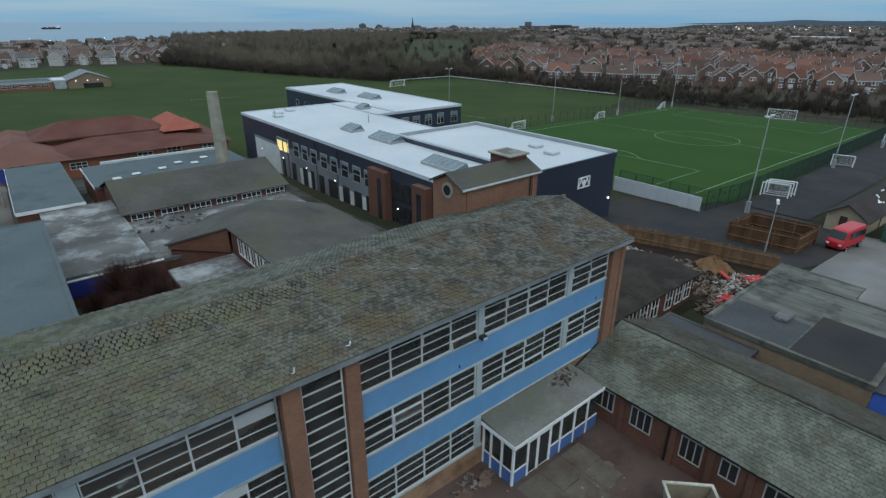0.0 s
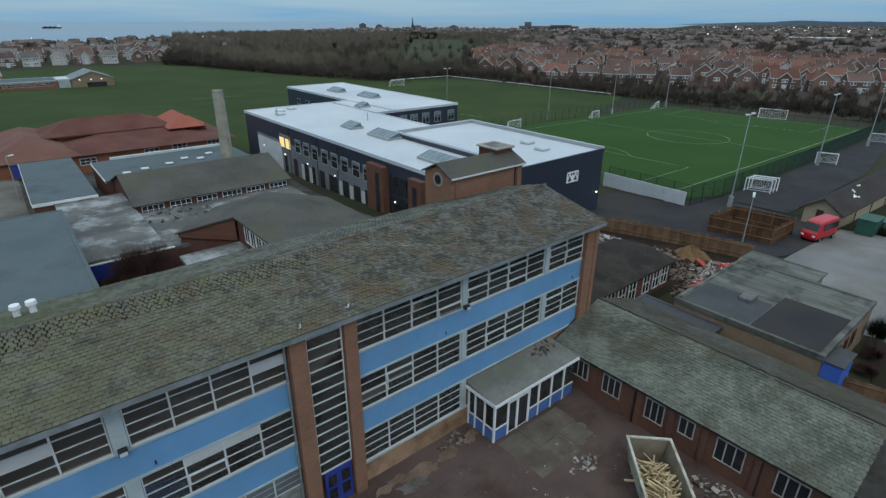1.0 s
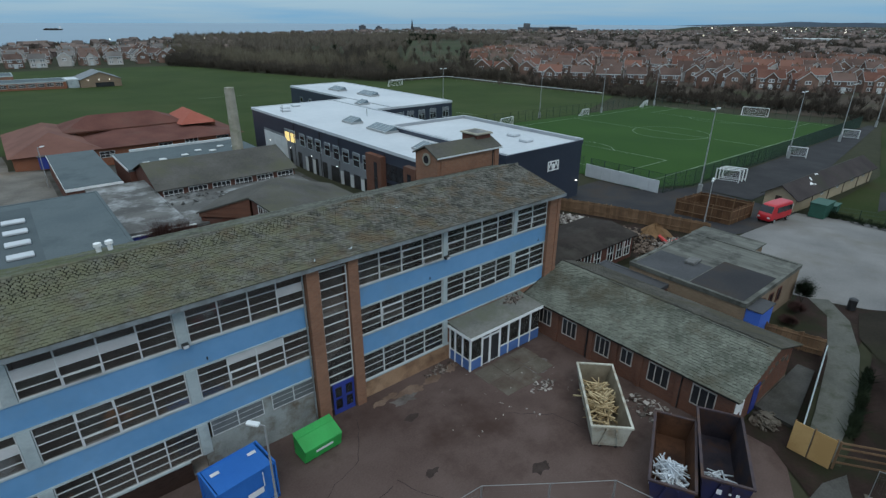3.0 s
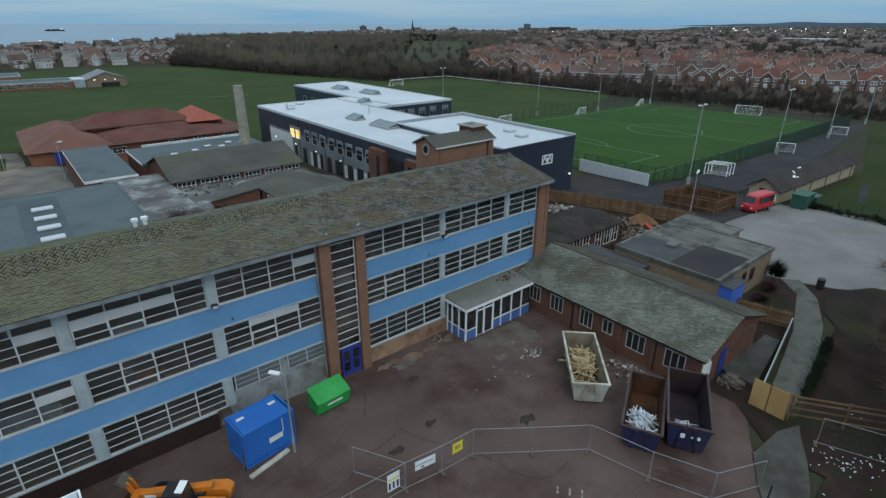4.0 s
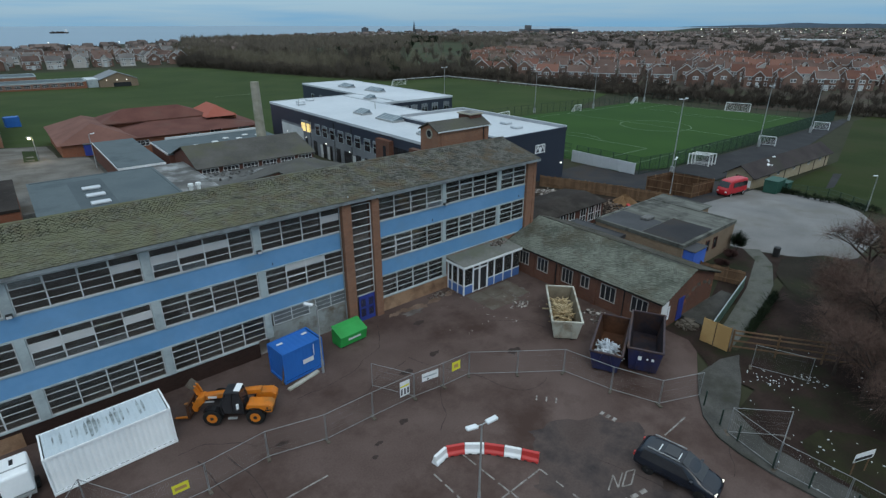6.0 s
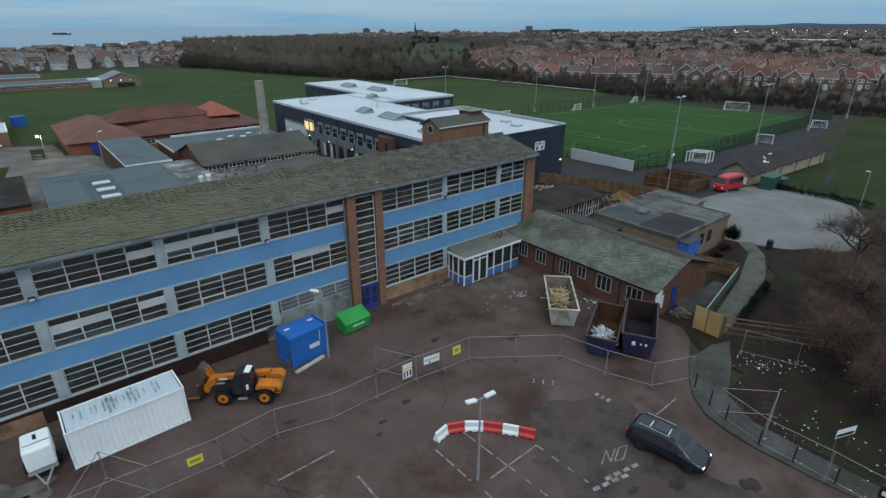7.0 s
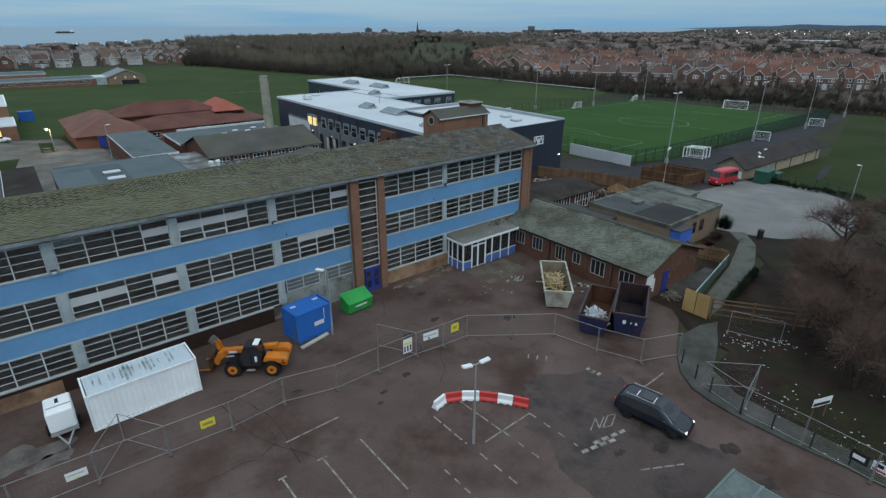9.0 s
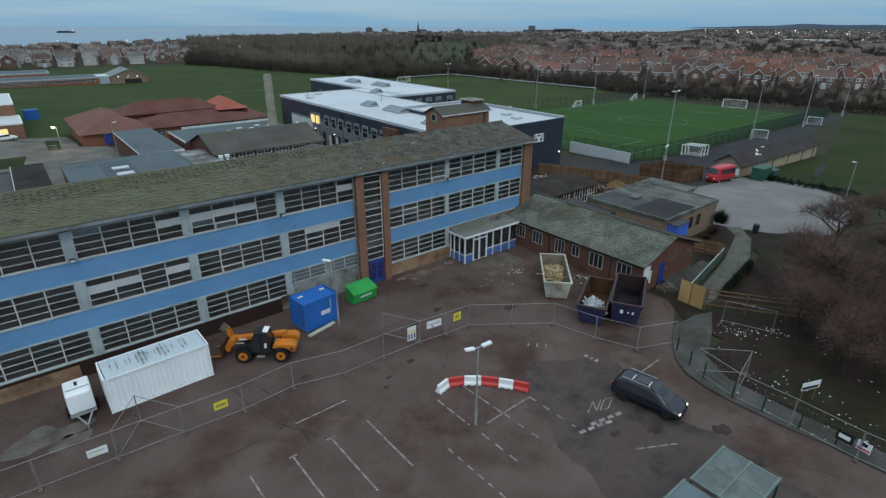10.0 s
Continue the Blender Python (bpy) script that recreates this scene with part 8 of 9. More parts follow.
# logo: plain pale shapes
for dx, dz, w, h, r in ((-0.8, 0, 0.16, 1.6, 28), (-0.35, 0, 0.16, 1.6, -28), (0.35, 0, 0.16, 1.6, 28), (0.8, 0, 0.16, 1.6, -28), (0, 0.62, 2.3, 0.16, 0), (0, -0.62, 2.3, 0.16, 0), (0, 0.0, 0.5, 0.5, 45), (-1.1, 0, 0.16, 1.0, 0), (1.1, 0, 0.16, 1.0, 0)):
    block("emblem_bar", newhall, M["white"], 54.6 + dx - w / 2, 54.6 + dx + w / 2, 37.64, 37.72, 4.2 + dz - h / 2, 4.2 + dz + h / 2, "", Matrix.Rotation(radians(r), 4, "Y"))


def rooflight(owner, x, y, z, w, d, rot=0):
    bm = bmesh.new()
    box(bm, x - w / 2 - 0.15, x + w / 2 + 0.15, y - d / 2 - 0.15, y + d / 2 + 0.15, z, z + 0.35)
    r = part("rooflight", bm, M["steel"], owner)
    bm = bmesh.new()
    extrude(bm, [(x - w / 2, y - d / 2, z + 0.35), (x + w / 2, y - d / 2, z + 0.35), (x + w / 2 - 0.3, y - d / 2, z + 0.95)], (0, d, 0))
    part("glazing", bm, PANE_ROOF, r)
    n = max(2, int(d / 1.0))
    for i in range(n + 1):
        yy = y - d / 2 + d * i / n
        bm = bmesh.new()
        extrude(bm, [(x - w / 2, yy - 0.03, z + 0.36), (x + w / 2 - 0.3, yy - 0.03, z + 0.96), (x + w / 2 - 0.3, yy - 0.03, z + 1.0), (x - w / 2, yy - 0.03, z + 0.40)], (0, 0.06, 0))
        part("glazing_bar", bm, M["frame_grey"], r)


PANE_ROOF = shade("rooflight_glass", (0.10, 0.14, 0.165), (0.14, 0.18, 0.2), 0.5, 0.15, 0)
rooflight(newbar, 40.5, 47.5, 6.41, 2.2, 6.0)
rooflight(newbar, 43.5, 64.5, 6.41, 2.2, 5.5)
rooflight(newbar, 43.5, 74.0, 6.41, 2.0, 3.2)
rooflight(bridge, 56.5, 92.0, 6.41, 2.0, 2.2)
rooflight(newwing, 65.5, 104.0, 6.41, 2.2, 6.0)
rooflight(newwing, 64.5, 117.0, 6.41, 2.2, 5.0)
for x, y in ((39.5, 93.0), (41.0, 96.5), (44.0, 98.0), (54.5, 43.0), (56.0, 47.0)):
    o = newbar if x < 50 else newhall
    z = 6.41 if x < 50 else 6.76
    bm = bmesh.new()
    box(bm, x - 0.8, x + 0.8, y - 0.8, y + 0.8, z, z + 0.4)
    part("roof_hatch", bevelled(bm, 0.1), M["membrane"], o)
for x, y in ((38.5, 92.0), (49.0, 78.0)):
    bm = bmesh.new()
    rod(bm, (x, y, 6.3), (x, y, 7.8), 0.08)
    part("vent_pipe", bm, M["steel"], newbar)

# ---- low buildings: windows, roof hoods, fascias ----
for i in range(6):
    x = 9.4 + i * 3.05
    window_y(classA, 63.7, x, x + 2.4, 1.65, 2.85, 4, 2, frame_mat=M["white"])
for i in range(4):
    bm = bmesh.new()
    box(bm, -6.7, -4.9, 40.6 + i * 3.25, 41.6 + i * 3.25, 5.82, 6.05)
    part("rooflight", bevelled(bm, 0.06), M["membrane"], flatA)
for x, y in ((-2.0, 22.8), (-1.45, 22.85)):
    bm = bmesh.new()
    rod(bm, (x, y, 11.2), (x, y, 11.85), 0.13, 0.13, 10)
    rod(bm, (x, y, 11.85), (x, y, 12.02), 0.21, 0.19, 12)
    part("roof_vent", bm, M["white"], roof, "white mushroom roof vent")
random.seed(17)
for x, y in ((11, 79.5), (13.5, 80.5), (17, 81.5), (19.6, 83.5), (21.5, 82), (23.5, 84.5), (25.5, 83), (26.8, 85.5)):
    bm = bmesh.new()
    box(bm, x - 0.55, x + 0.55, y - 0.4, y + 0.4, 3.06, 3.3)
    part("roof_hood", bevelled(bm, 0.12), M["frame_white"], flatD, "white roof ventilator hood")
for x, z in ((10.2, 0.7), (20.0, 1.0), (24.7, 1.25), (30.7, 1.1)):
    window_y(infants, 102.0, x - 2.4, x, z - 0.6, z + 0.5, 3, 2, frame_mat=M["white"])
rubble("roof_debris", "white broken sheeting scattered on the low roofs", 12.8, 60.5, 3.8, 2.4, 0.03, 34, 0.3, M["felt_grey"], 41).location.z = 2.2
rubble("roof_debris", "pale debris heaped beside the flat roofs", -5.5, 68.8, 1.6, 0.9, 0.7, 70, 0.5, SCRAP, 42)

# ---- buildings beyond the yard ----
mod = flat_block("modern_school", -36.0, -12.9, 122.5, 135.0, 2.3, M["brick"], M["membrane"], "modern school wing with white oversailing flat roof", 0.12, M["white"])
mod2 = flat_block("modern_school", -36.0, -13.4, 135.0, 158.0, 5.0, M["brick"], M["membrane"], "taller modern school wing with white flat roof", 0.12, M["white"])
for x in (-20.5, -17.5):
    window_y(mod, 122.5, x, x + 1.8, -0.2, 1.4, 2, 2, glass_mat=PANE_LIT)
wc = thing("car", (0, 0, 0), "white hatchback parked beside the modern school", "car")
car_body(wc, [(-2.0, 0.75, 0.65, 0.35, 0.7, 0.9), (-1.9, 0.84, 0.66, 0.25, 0.9, 1.3), (-1.2, 0.86, 0.62, 0.22, 0.92, 1.46), (0.3, 0.86, 0.6, 0.22, 0.9, 1.42), (1.0, 0.85, 0.64, 0.22, 0.88, 0.98), (1.8, 0.8, 0.6, 0.25, 0.75, 0.82), (2.0, 0.66, 0.5, 0.35, 0.6, 0.66)], M["white"])
for s in (-1, 1):
    block("side_window", wc, PANE_DARK, -1.5, 0.6, s * 0.74 - 0.09, s * 0.74 + 0.09, 0.98, 1.3)
    for x in (-1.2, 1.25):
        wheel(wc, x, s * 0.76, 0.3, 0.3, 0.18, M["steel"])
wc.matrix_basis = pose(-16.4, 118.2, ground_z(-16.4, 118.2), 0, 0, 15)
LAMP_LIT = glow("lit_sodium_lantern", (1.0, 0.72, 0.3), 40)
yl = lamp_column(-8.4, 101.2, 4.2, (200,), "lit yard lamp column beside the lawn", "car park lamps")
bm = bmesh.new()
box(bm, -9.05, -8.65, 100.9, 101.25, 3.85, 4.0)
part("lit_lens", bevelled(bm, 0.05), LAMP_LIT, yl)
yard_light = new("yard_light", bpy.data.lights.new("yard_light", "POINT"))
yard_light.data.energy, yard_light.data.color, yard_light.data.shadow_soft_size = 220, (1.0, 0.68, 0.32), 0.15
yard_light.location = (-8.85, 101.0, 3.7)
shed_blue = thing("garden_shed", (-0.6, 100.4, 0), "small deep blue shed beside the infant school", "shed")
block("body", shed_blue, DOOR_BLUE, -1.2, 0.0, 99.9, 100.9, -0.1, 1.9)
block("roof", shed_blue, M["felt_dark"], -1.3, 0.1, 99.8, 101.0, 1.9, 2.0)
lamp_column(-1.3, 86.3, 6.0, (0,), "tall thin lamp column before the infant school", "car park lamps")
patch("lawn", [(-10.6, 100.3), (-8.3, 100.2), (-7.9, 114.4), (-10.3, 114.8)], M["grass_dull"], "small lawn in the school yard", "lawn", 0.03)
patch("lawn", [(-30, 88), (-15, 88), (-14, 97), (-30, 97)], M["grass_dull"], "small lawn in the school yard", "lawn", 0.03)
BX, BY = -10.0, 158.5
bb = container("storage_container", "blue storage container on the playing field", 3.0, 2.4, 2.5, C_BLUE, C_BLUE, pose(BX, BY, ground_z(BX, BY), 0, 0, 8))
annex2 = flat_block("flat_block", -16.3, -12.7, 56.7, 72.5, 3.3, M["brick_orange"], M["felt_brown"], "low orange-brick block with brown felt roof", 0.08)
block("fascia", annex2, M["frame_white"], -16.46, -16.39, 56.7, 72.5, 3.0, 3.45)
annex3 = flat_block("flat_block", -26.0, -16.6, 50.0, 70.0, 3.1, M["brick"], M["felt_dark"], "low dark flat-roofed block with dark edge", 0.15, M["felt_dark"])
far1 = flat_block("primary_school", -48.0, 20.4, 266.0, 282.0, -0.6, M["brick_orange"], M["felt_blue"], "long low primary school with blue-grey roofs", 0.2, M["frame_grey"])
for i in range(18):
    window_y(far1, 266.0, -36 + i * 3.1, -33.6 + i * 3.1, -2.5, -1.1, 3, 2, frame_mat=M["white"])
far1b = flat_block("primary_school", -48.0, 4.0, 282.2, 300.0, 1.0, M["brick"], M["felt_blue"], "taller rear wing of the low primary school", 0.2, M["frame_grey"])
far2 = gable_block("sports_barn", 25.2, 40.4, 265.5, 284.0, -0.6, 2.3, "y", M["brick_tan"], M["render_grey"], "tan brick sports hall with pale metal roof")
block("doorway", far2, PANE_DARK, 30.5, 37.5, 265.35, 265.48, -3.9, -1.9)
for x in (28.0, 32.0, 35.8):
    block("wall_lamp", far2, WALL_LAMP, x, x + 0.25, 265.2, 265.45, -0.9, -0.65)
far3 = flat_block("changing_block", 20.8, 25.0, 267.5, 280.0, -0.4, M["frame_grey"], M["membrane"], "small pale flat-roofed block beside the sports hall", 0.15, M["frame_white"])

# ---- houses ----
ROOFS = [shade("brown_concrete_tiles", (0.080, 0.053, 0.045), (0.148, 0.100, 0.084), 0.1, 0.9, 0.1, vary=0.5), shade("red_pantiles", (0.120, 0.058, 0.044), (0.195, 0.098, 0.074), 0.1, 0.9, 0.1, vary=0.5), shade("grey_house_slates", (0.10, 0.092, 0.088), (0.17, 0.158, 0.15), 0.1, 0.9, 0.1, vary=0.4)]
HOUSE_BRICK = shade("dull_house_brick", (0.115, 0.070, 0.055), (0.215, 0.138, 0.108), 0.2, 0.9, 0.05, vary=0.3)
HOUSE_PANE = shade("curtained_house_glass", (0.09, 0.095, 0.10), (0.22, 0.22, 0.22), 0.3, 0.2, 0.0, vary=0.9)
WALLS = [HOUSE_BRICK, HOUSE_BRICK, shade("cream_render", (0.36, 0.33, 0.30), (0.50, 0.47, 0.44), 0.2, 0.85, 0.05)]
random.seed(3)


def house_window(w, h):
    """A shared window mesh: white frame with two dark panes let in."""
    bm = bmesh.new()
    box(bm, -w / 2, w / 2, -0.06, 0.06, -h / 2, h / 2)
    k = len(bm.faces)
    for u in (-w / 4, w / 4):
        box(bm, u - w / 4 + 0.16, u + w / 4 - 0.14, -0.08, 0.08, -h / 2 + 0.2, h / 2 - 0.2)
    bmesh.ops.recalc_face_normals(bm, faces=bm.faces)
    for i, f in enumerate(bm.faces):
        f.material_index = 0 if i < k else 1
    me = bpy.data.meshes.new("window")
    bm.to_mesh(me)
    bm.free()
    me.materials.append(M["white"])
    me.materials.append(HOUSE_PANE)
    return me


HOUSE_WINDOW = house_window(2.3, 1.45)


def hang_window(owner, x, y, z, quarter=False):
    ob = new("window", HOUSE_WINDOW)
    ob.parent = owner
    ob.matrix_basis = pose(x, y, z, 0, 0, 90 if quarter else 0)
    return ob


def house(kind, roof_mat, wall_mat, label):
    """A two-storey house: walls, tiled roof with bargeboards, chimney, windows and door on both faces."""
    h = thing("house", (0, 0, 0), label, "house", "houses on the estate")
    w, d, e, r = ((8.5, 7.0, 4.9, 7.6), (10.5, 7.5, 4.9, 7.9), (9.0, 8.5, 3.0, 6.6))[kind]
    bm = bmesh.new()
    extrude(bm, [(-w / 2, -d / 2, -0.5), (-w / 2, d / 2, -0.5), (-w / 2, d / 2, e), (-w / 2, 0, r - 0.15), (-w / 2, -d / 2, e)], (w, 0, 0))
    part("wall", bm, wall_mat, h)
    bm = bmesh.new()
    o, t = 0.4, 0.15
    lo = e - (r - e) / (d / 2) * o
    extrude(bm, [(-w / 2 - 0.25, -d / 2 - o, lo), (-w / 2 - 0.25, 0, r), (-w / 2 - 0.25, d / 2 + o, lo), (-w / 2 - 0.25, d / 2 + o, lo + t), (-w / 2 - 0.25, 0, r + t), (-w / 2 - 0.25, -d / 2 - o, lo + t)], (w + 0.5, 0, 0))
    roof = part("roof", bm, roof_mat, h)
    for s in (-1, 1):
        bm = bmesh.new()
        x = s * (w / 2 + 0.27)
        for q in (-1, 1):
            extrude(bm, [(x, q * (d / 2 + o), lo), (x, 0, r), (x, 0, r + t + 0.2), (x, q * (d / 2 + o), lo + t + 0.2)], (0.05, 0, 0))
        part("bargeboard", bm, M["frame_white"], roof)
    for s in (-1, 1):
        block("eaves_board", roof, M["frame_white"], -w / 2 - 0.2, w / 2 + 0.2, s * (d / 2 + o + 0.04) - 0.04, s * (d / 2 + o + 0.04) + 0.04, lo - 0.12, lo + 0.18)
    block("porch", h, M["frame_white"], -0.9, 0.9, -d / 2 - 1.45 if kind == 1 else -d / 2 - 0.9, -d / 2 - 1.19 if kind == 1 else -d / 2 + 0.02, -0.3, 2.4)
    bm = bmesh.new()
    box(bm, w * 0.3 - 0.35, w * 0.3 + 0.35, -0.3, 0.3, r - 0.6, r + 0.9)
    part("chimney", bm, M["brick"], roof)
    for s in (-1, 1):
        for z0, z1 in ((0.9, 2.2), (3.3, 4.5)):
            if kind == 2 and z0 > 3:
                continue
            for x in (-w * 0.27, w * 0.27):
                y = s * d / 2
                hang_window(h, x, y, (z0 + z1) / 2)
        hang_window(h, s * w / 2, 0, e - 1.0, True)
    if kind == 1:
        bm = bmesh.new()
        extrude(bm, [(-2.2, -d / 2 - 1.2, -0.5), (2.2, -d / 2 - 1.2, -0.5), (2.2, -d / 2 - 1.2, e), (0, -d / 2 - 1.2, e + 2.0), (-2.2, -d / 2 - 1.2, e)], (0, d / 2 + 0.4, 0))
        part("front_gable", bm, WALLS[2] if "cream" in label else wall_mat, h)
        bm = bmesh.new()
        y0 = -d / 2 - 1.5
        extrude(bm, [(-2.6, y0, e - 0.25), (0, y0, e + 2.1), (2.6, y0, e - 0.25), (2.6, y0, e - 0.1), (0, y0, e + 2.27), (-2.6, y0, e - 0.1)], (0, d / 2 + 1.4, 0))
        part("gable_roof", bm, roof_mat, h)
        bm = bmesh.new()
        for q in (-1, 1):
            extrude(bm, [(q * 2.6, y0 - 0.03, e - 0.3), (0, y0 - 0.03, e + 2.05), (0, y0 - 0.03, e + 2.4), (q * 2.6, y0 - 0.03, e + 0.05)], (0, 0.05, 0))
        part("gable_bargeboard", bm, M["frame_white"], h)
        hang_window(h, 0, -d / 2 - 1.2, 3.85)
    return h


PROTO = []
for i, (k, rf, wl_, lab) in enumerate(((0, 0, 0, "brick house with brown tiled roof and white bargeboards"), (1, 0, 1, "brick house with cream front gable and brown roof"), (0, 1, 2, "cream-rendered house with red pantile roof"), (2, 2, 0, "brick bungalow with grey slate roof"), (1, 1, 0, "brick house with front gable and red roof"), (0, 2, 2, "pale rendered house with grey slate roof"))):
    PROTO.append(house(k, ROOFS[rf], WALLS[wl_], lab))
SPOTS = []
AX = Vector((0.83, 0.56))
AXN = Vector((-0.56, 0.83))
for row in range(10):
    for col in range(-10, 16):
        if row % 3 == 2 and col % 7 == 0:
            continue
        p = Vector((232, 118)) + AX * (row * 25 + random.uniform(-3, 3)) + AXN * (col * 13.2 + random.uniform(-1.5, 1.5))
        a = math.degrees(math.atan2(p.y, p.x))
        if 7 < a < 47 and p.length < 470 and p.x > 203:
            SPOTS.append((p, math.degrees(math.atan2(AXN.y, AXN.x)) + random.choice((0, 180)) + random.choice((0, 0, 90, 0)) + random.uniform(-7, 7), (0, 1, 4, 0, 4, 1, 2, 0, 1)))
for row in range(5):
    for col in range(-5, 9):
        p = Vector((22 + col * 13.5 + random.uniform(-2, 2) + row * 3, 402 + row * 28 + random.uniform(-3, 3)))
        if p.x < 96 + row * 8:
            SPOTS.append((p, random.choice((0, 180, 90)) + random.uniform(-8, 8), (3, 5, 3, 0, 5, 1)))
used = set()
for p, yaw, pool in SPOTS:
    i = random.choice(pool)
    m = pose(p.x, p.y, land_z(p.x, p.y), 0, 0, yaw)
    if i in used:
        copy_thing(PROTO[i], m)
    else:
        used.add(i)
        PROTO[i].matrix_basis = m
for i, h in enumerate(PROTO):
    if i not in used:
        h.matrix_basis = pose(250 + 14 * i, 120, land_z(250, 120))


def far_blocks(name, label, spots, material_roof, material_wall, rng, big=1.0):
    """Distant houses too many to count: walls and gabled roofs in two joined sheets."""
    wv, wf, rv, rf = [], [], [], []
    for x, y in spots:
        z, a = land_z(x, y) - 0.5, rng.uniform(0, math.pi)
        w, d, e, r = rng.uniform(7, 16) * big, rng.uniform(6, 8) * big, rng.uniform(4, 5.5) * big, rng.uniform(7, 8.5) * big
        c, s = math.cos(a), math.sin(a)
        def at(u, v, q):
            return (x + u * c - v * s, y + u * s + v * c, z + q)
        o = len(wv)
        wv += [at(u, v, q) for q in (0, e) for u, v in ((-w / 2, -d / 2), (w / 2, -d / 2), (w / 2, d / 2), (-w / 2, d / 2))]
        wf += [(o, o + 1, o + 5, o + 4), (o + 1, o + 2, o + 6, o + 5), (o + 2, o + 3, o + 7, o + 6), (o + 3, o, o + 4, o + 7)]
        o = len(rv)
        rv += [at(-w / 2, -d / 2 - 0.3, e - 0.2), at(w / 2, -d / 2 - 0.3, e - 0.2), at(w / 2, d / 2 + 0.3, e - 0.2), at(-w / 2, d / 2 + 0.3, e - 0.2), at(-w / 2, 0, r), at(w / 2, 0, r)]
        rf += [(o, o + 1, o + 5, o + 4), (o + 2, o + 3, o + 4, o + 5), (o + 1, o + 2, o + 5), (o + 3, o, o + 4)]
    top = thing(name, (0, 0, 0), label, "town", kind="stuff")
    for nm, v, f, mt in (("wall", wv, wf, material_wall), ("roof", rv, rf, material_roof)):
        me = bpy.data.meshes.new(nm)
        me.from_pydata(v, [], f)
        me.materials.append(mt)
        ob = new(nm, me)
        ob.parent = top
        tagged(ob, kind="stuff")
    return top


FAR_ROOF = shade("mixed_far_roofs", (0.092, 0.076, 0.069), (0.178, 0.136, 0.12), 0.01, 0.9, 0, vary=0.6)
FAR_WALL = shade("mixed_far_walls", (0.10, 0.075, 0.07), (0.40, 0.375, 0.36), 0.01, 0.9, 0, vary=0.9)
rng = random.Random(77)


def sector(count, a0, a1, r0, r1, power=0.7):
    out = []
    for _ in range(count):
        a, r = radians(rng.uniform(a0, a1)), r0 + (r1 - r0) * rng.random() ** power
        if r < coast(math.degrees(a)) * 0.92:
            out.append((r * math.cos(a), r * math.sin(a)))
    return out


far_blocks("far_estate", "dense far estate of red-brown roofed houses", sector(430, 6, 44, 470, 1000), FAR_ROOF, FAR_WALL, rng)
far_blocks("far_town", "distant town of small roofs along the coast", sector(900, 8, 72, 950, 1950) + sector(420, 6, 26, 1900, 3700, 1.0) + sector(150, 70, 92, 470, 820), FAR_ROOF, FAR_WALL, rng, 0.8)

# landmarks on the skyline
# FAR_GREY is lightened towards blue-grey: distance haze mixed into the wall colour.
FAR_GREY = shade("far_masonry_with_haze", (0.095, 0.10, 0.11), (0.135, 0.14, 0.15), 0.02, 0.9, 0)
FAR_DARK = shade("far_dark_stone", (0.055, 0.058, 0.064), (0.08, 0.084, 0.09), 0.02, 0.9, 0)
church = thing("church", (1054, 1428, -4), "far church with a tall dark spire", "church")
z = land_z(1054, 1428)
bm = bmesh.new()
box(bm, 1051, 1057, 1425, 1431, z - 2, z + 10)
part("tower", bm, FAR_DARK, church)
bm = bmesh.new()
rod(bm, (1054, 1428, z + 10), (1054, 1428, z + 33), 3.4, 0.3, 8)
part("spire", bm, FAR_DARK, church)
bm = bmesh.new()
extrude(bm, [(1058, 1420, z - 2), (1058, 1436, z - 2), (1058, 1436, z + 4), (1058, 1428, z + 10), (1058, 1420, z + 4)], (26, 0, 0))
part("nave", bm, FAR_DARK, church)
hosp = thing("far_hospital", (1400, 1251, -4), "long far block with a tower on the skyline", "building")
u = Vector((0.667, -0.745))
for name, s0, s1, d, h in (("wing", -40, 150, 18, 9), ("wing", 60, 128, 20, 12), ("tower", -22, 0, 18, 21)):
    a, b, n = Vector((1400, 1251)) + u * s0, Vector((1400, 1251)) + u * s1, Vector((0.745, 0.667)) * d
    bm = bmesh.new()
    prism(bm, [tuple(a), tuple(b), tuple(b + n), tuple(a + n)], -8, h - 4 + land_z(1400, 1251) + 4)
    part(name, bm, FAR_GREY, hosp)
for x, y, w, h in ((925, 1510, 9, 13), (965, 1480, 8, 10), (1180, 1380, 14, 8)):
    t = thing("tower_block", (x, y, -5), "far block of flats on the skyline", "building")
    zz = land_z(x, y)
    bm = bmesh.new()
    box(bm, x - w, x + w, y - 6, y + 6, zz - 3, zz + h)
    part("wall", bm, FAR_GREY, t)
    bm = bmesh.new()
    box(bm, x - w * 0.4, x + w * 0.4, y - 3, y + 3, zz + h, zz + h + 3)
    part("plant_room", bm, FAR_GREY, t)
shed = thing("warehouse", (840, 245, -5), "long pale far warehouse roof", "building")
zz = land_z(850, 260)
bm = bmesh.new()
box(bm, -32, 32, -14, 14, -3, 7, Matrix.Translation((850, 262, zz)) @ Matrix.Rotation(radians(-70), 4, "Z"))
part("hall", bm, M["frame_white"], shed)
ship = thing("cargo_ship", (0, 0, 0), "small dark cargo ship out at sea", "ship")
bm = bmesh.new()
extrude(bm, [(-42, -6, 5), (42, -6, 5), (37, -6, -0.5), (-39, -6, -0.5)], (0, 12, 0))
part("hull", bm, M["bark"], ship)
block("bridge", ship, M["white"], 26, 36, -5, 5, 5, 15)
for x in (-25, -5, 12):
    block("hatch", ship, M["bark"], x - 7, x + 7, -4, 4, 5, 7.5)
aim = Vector((math.cos(radians(84.9)), math.sin(radians(84.9)))) * 1950
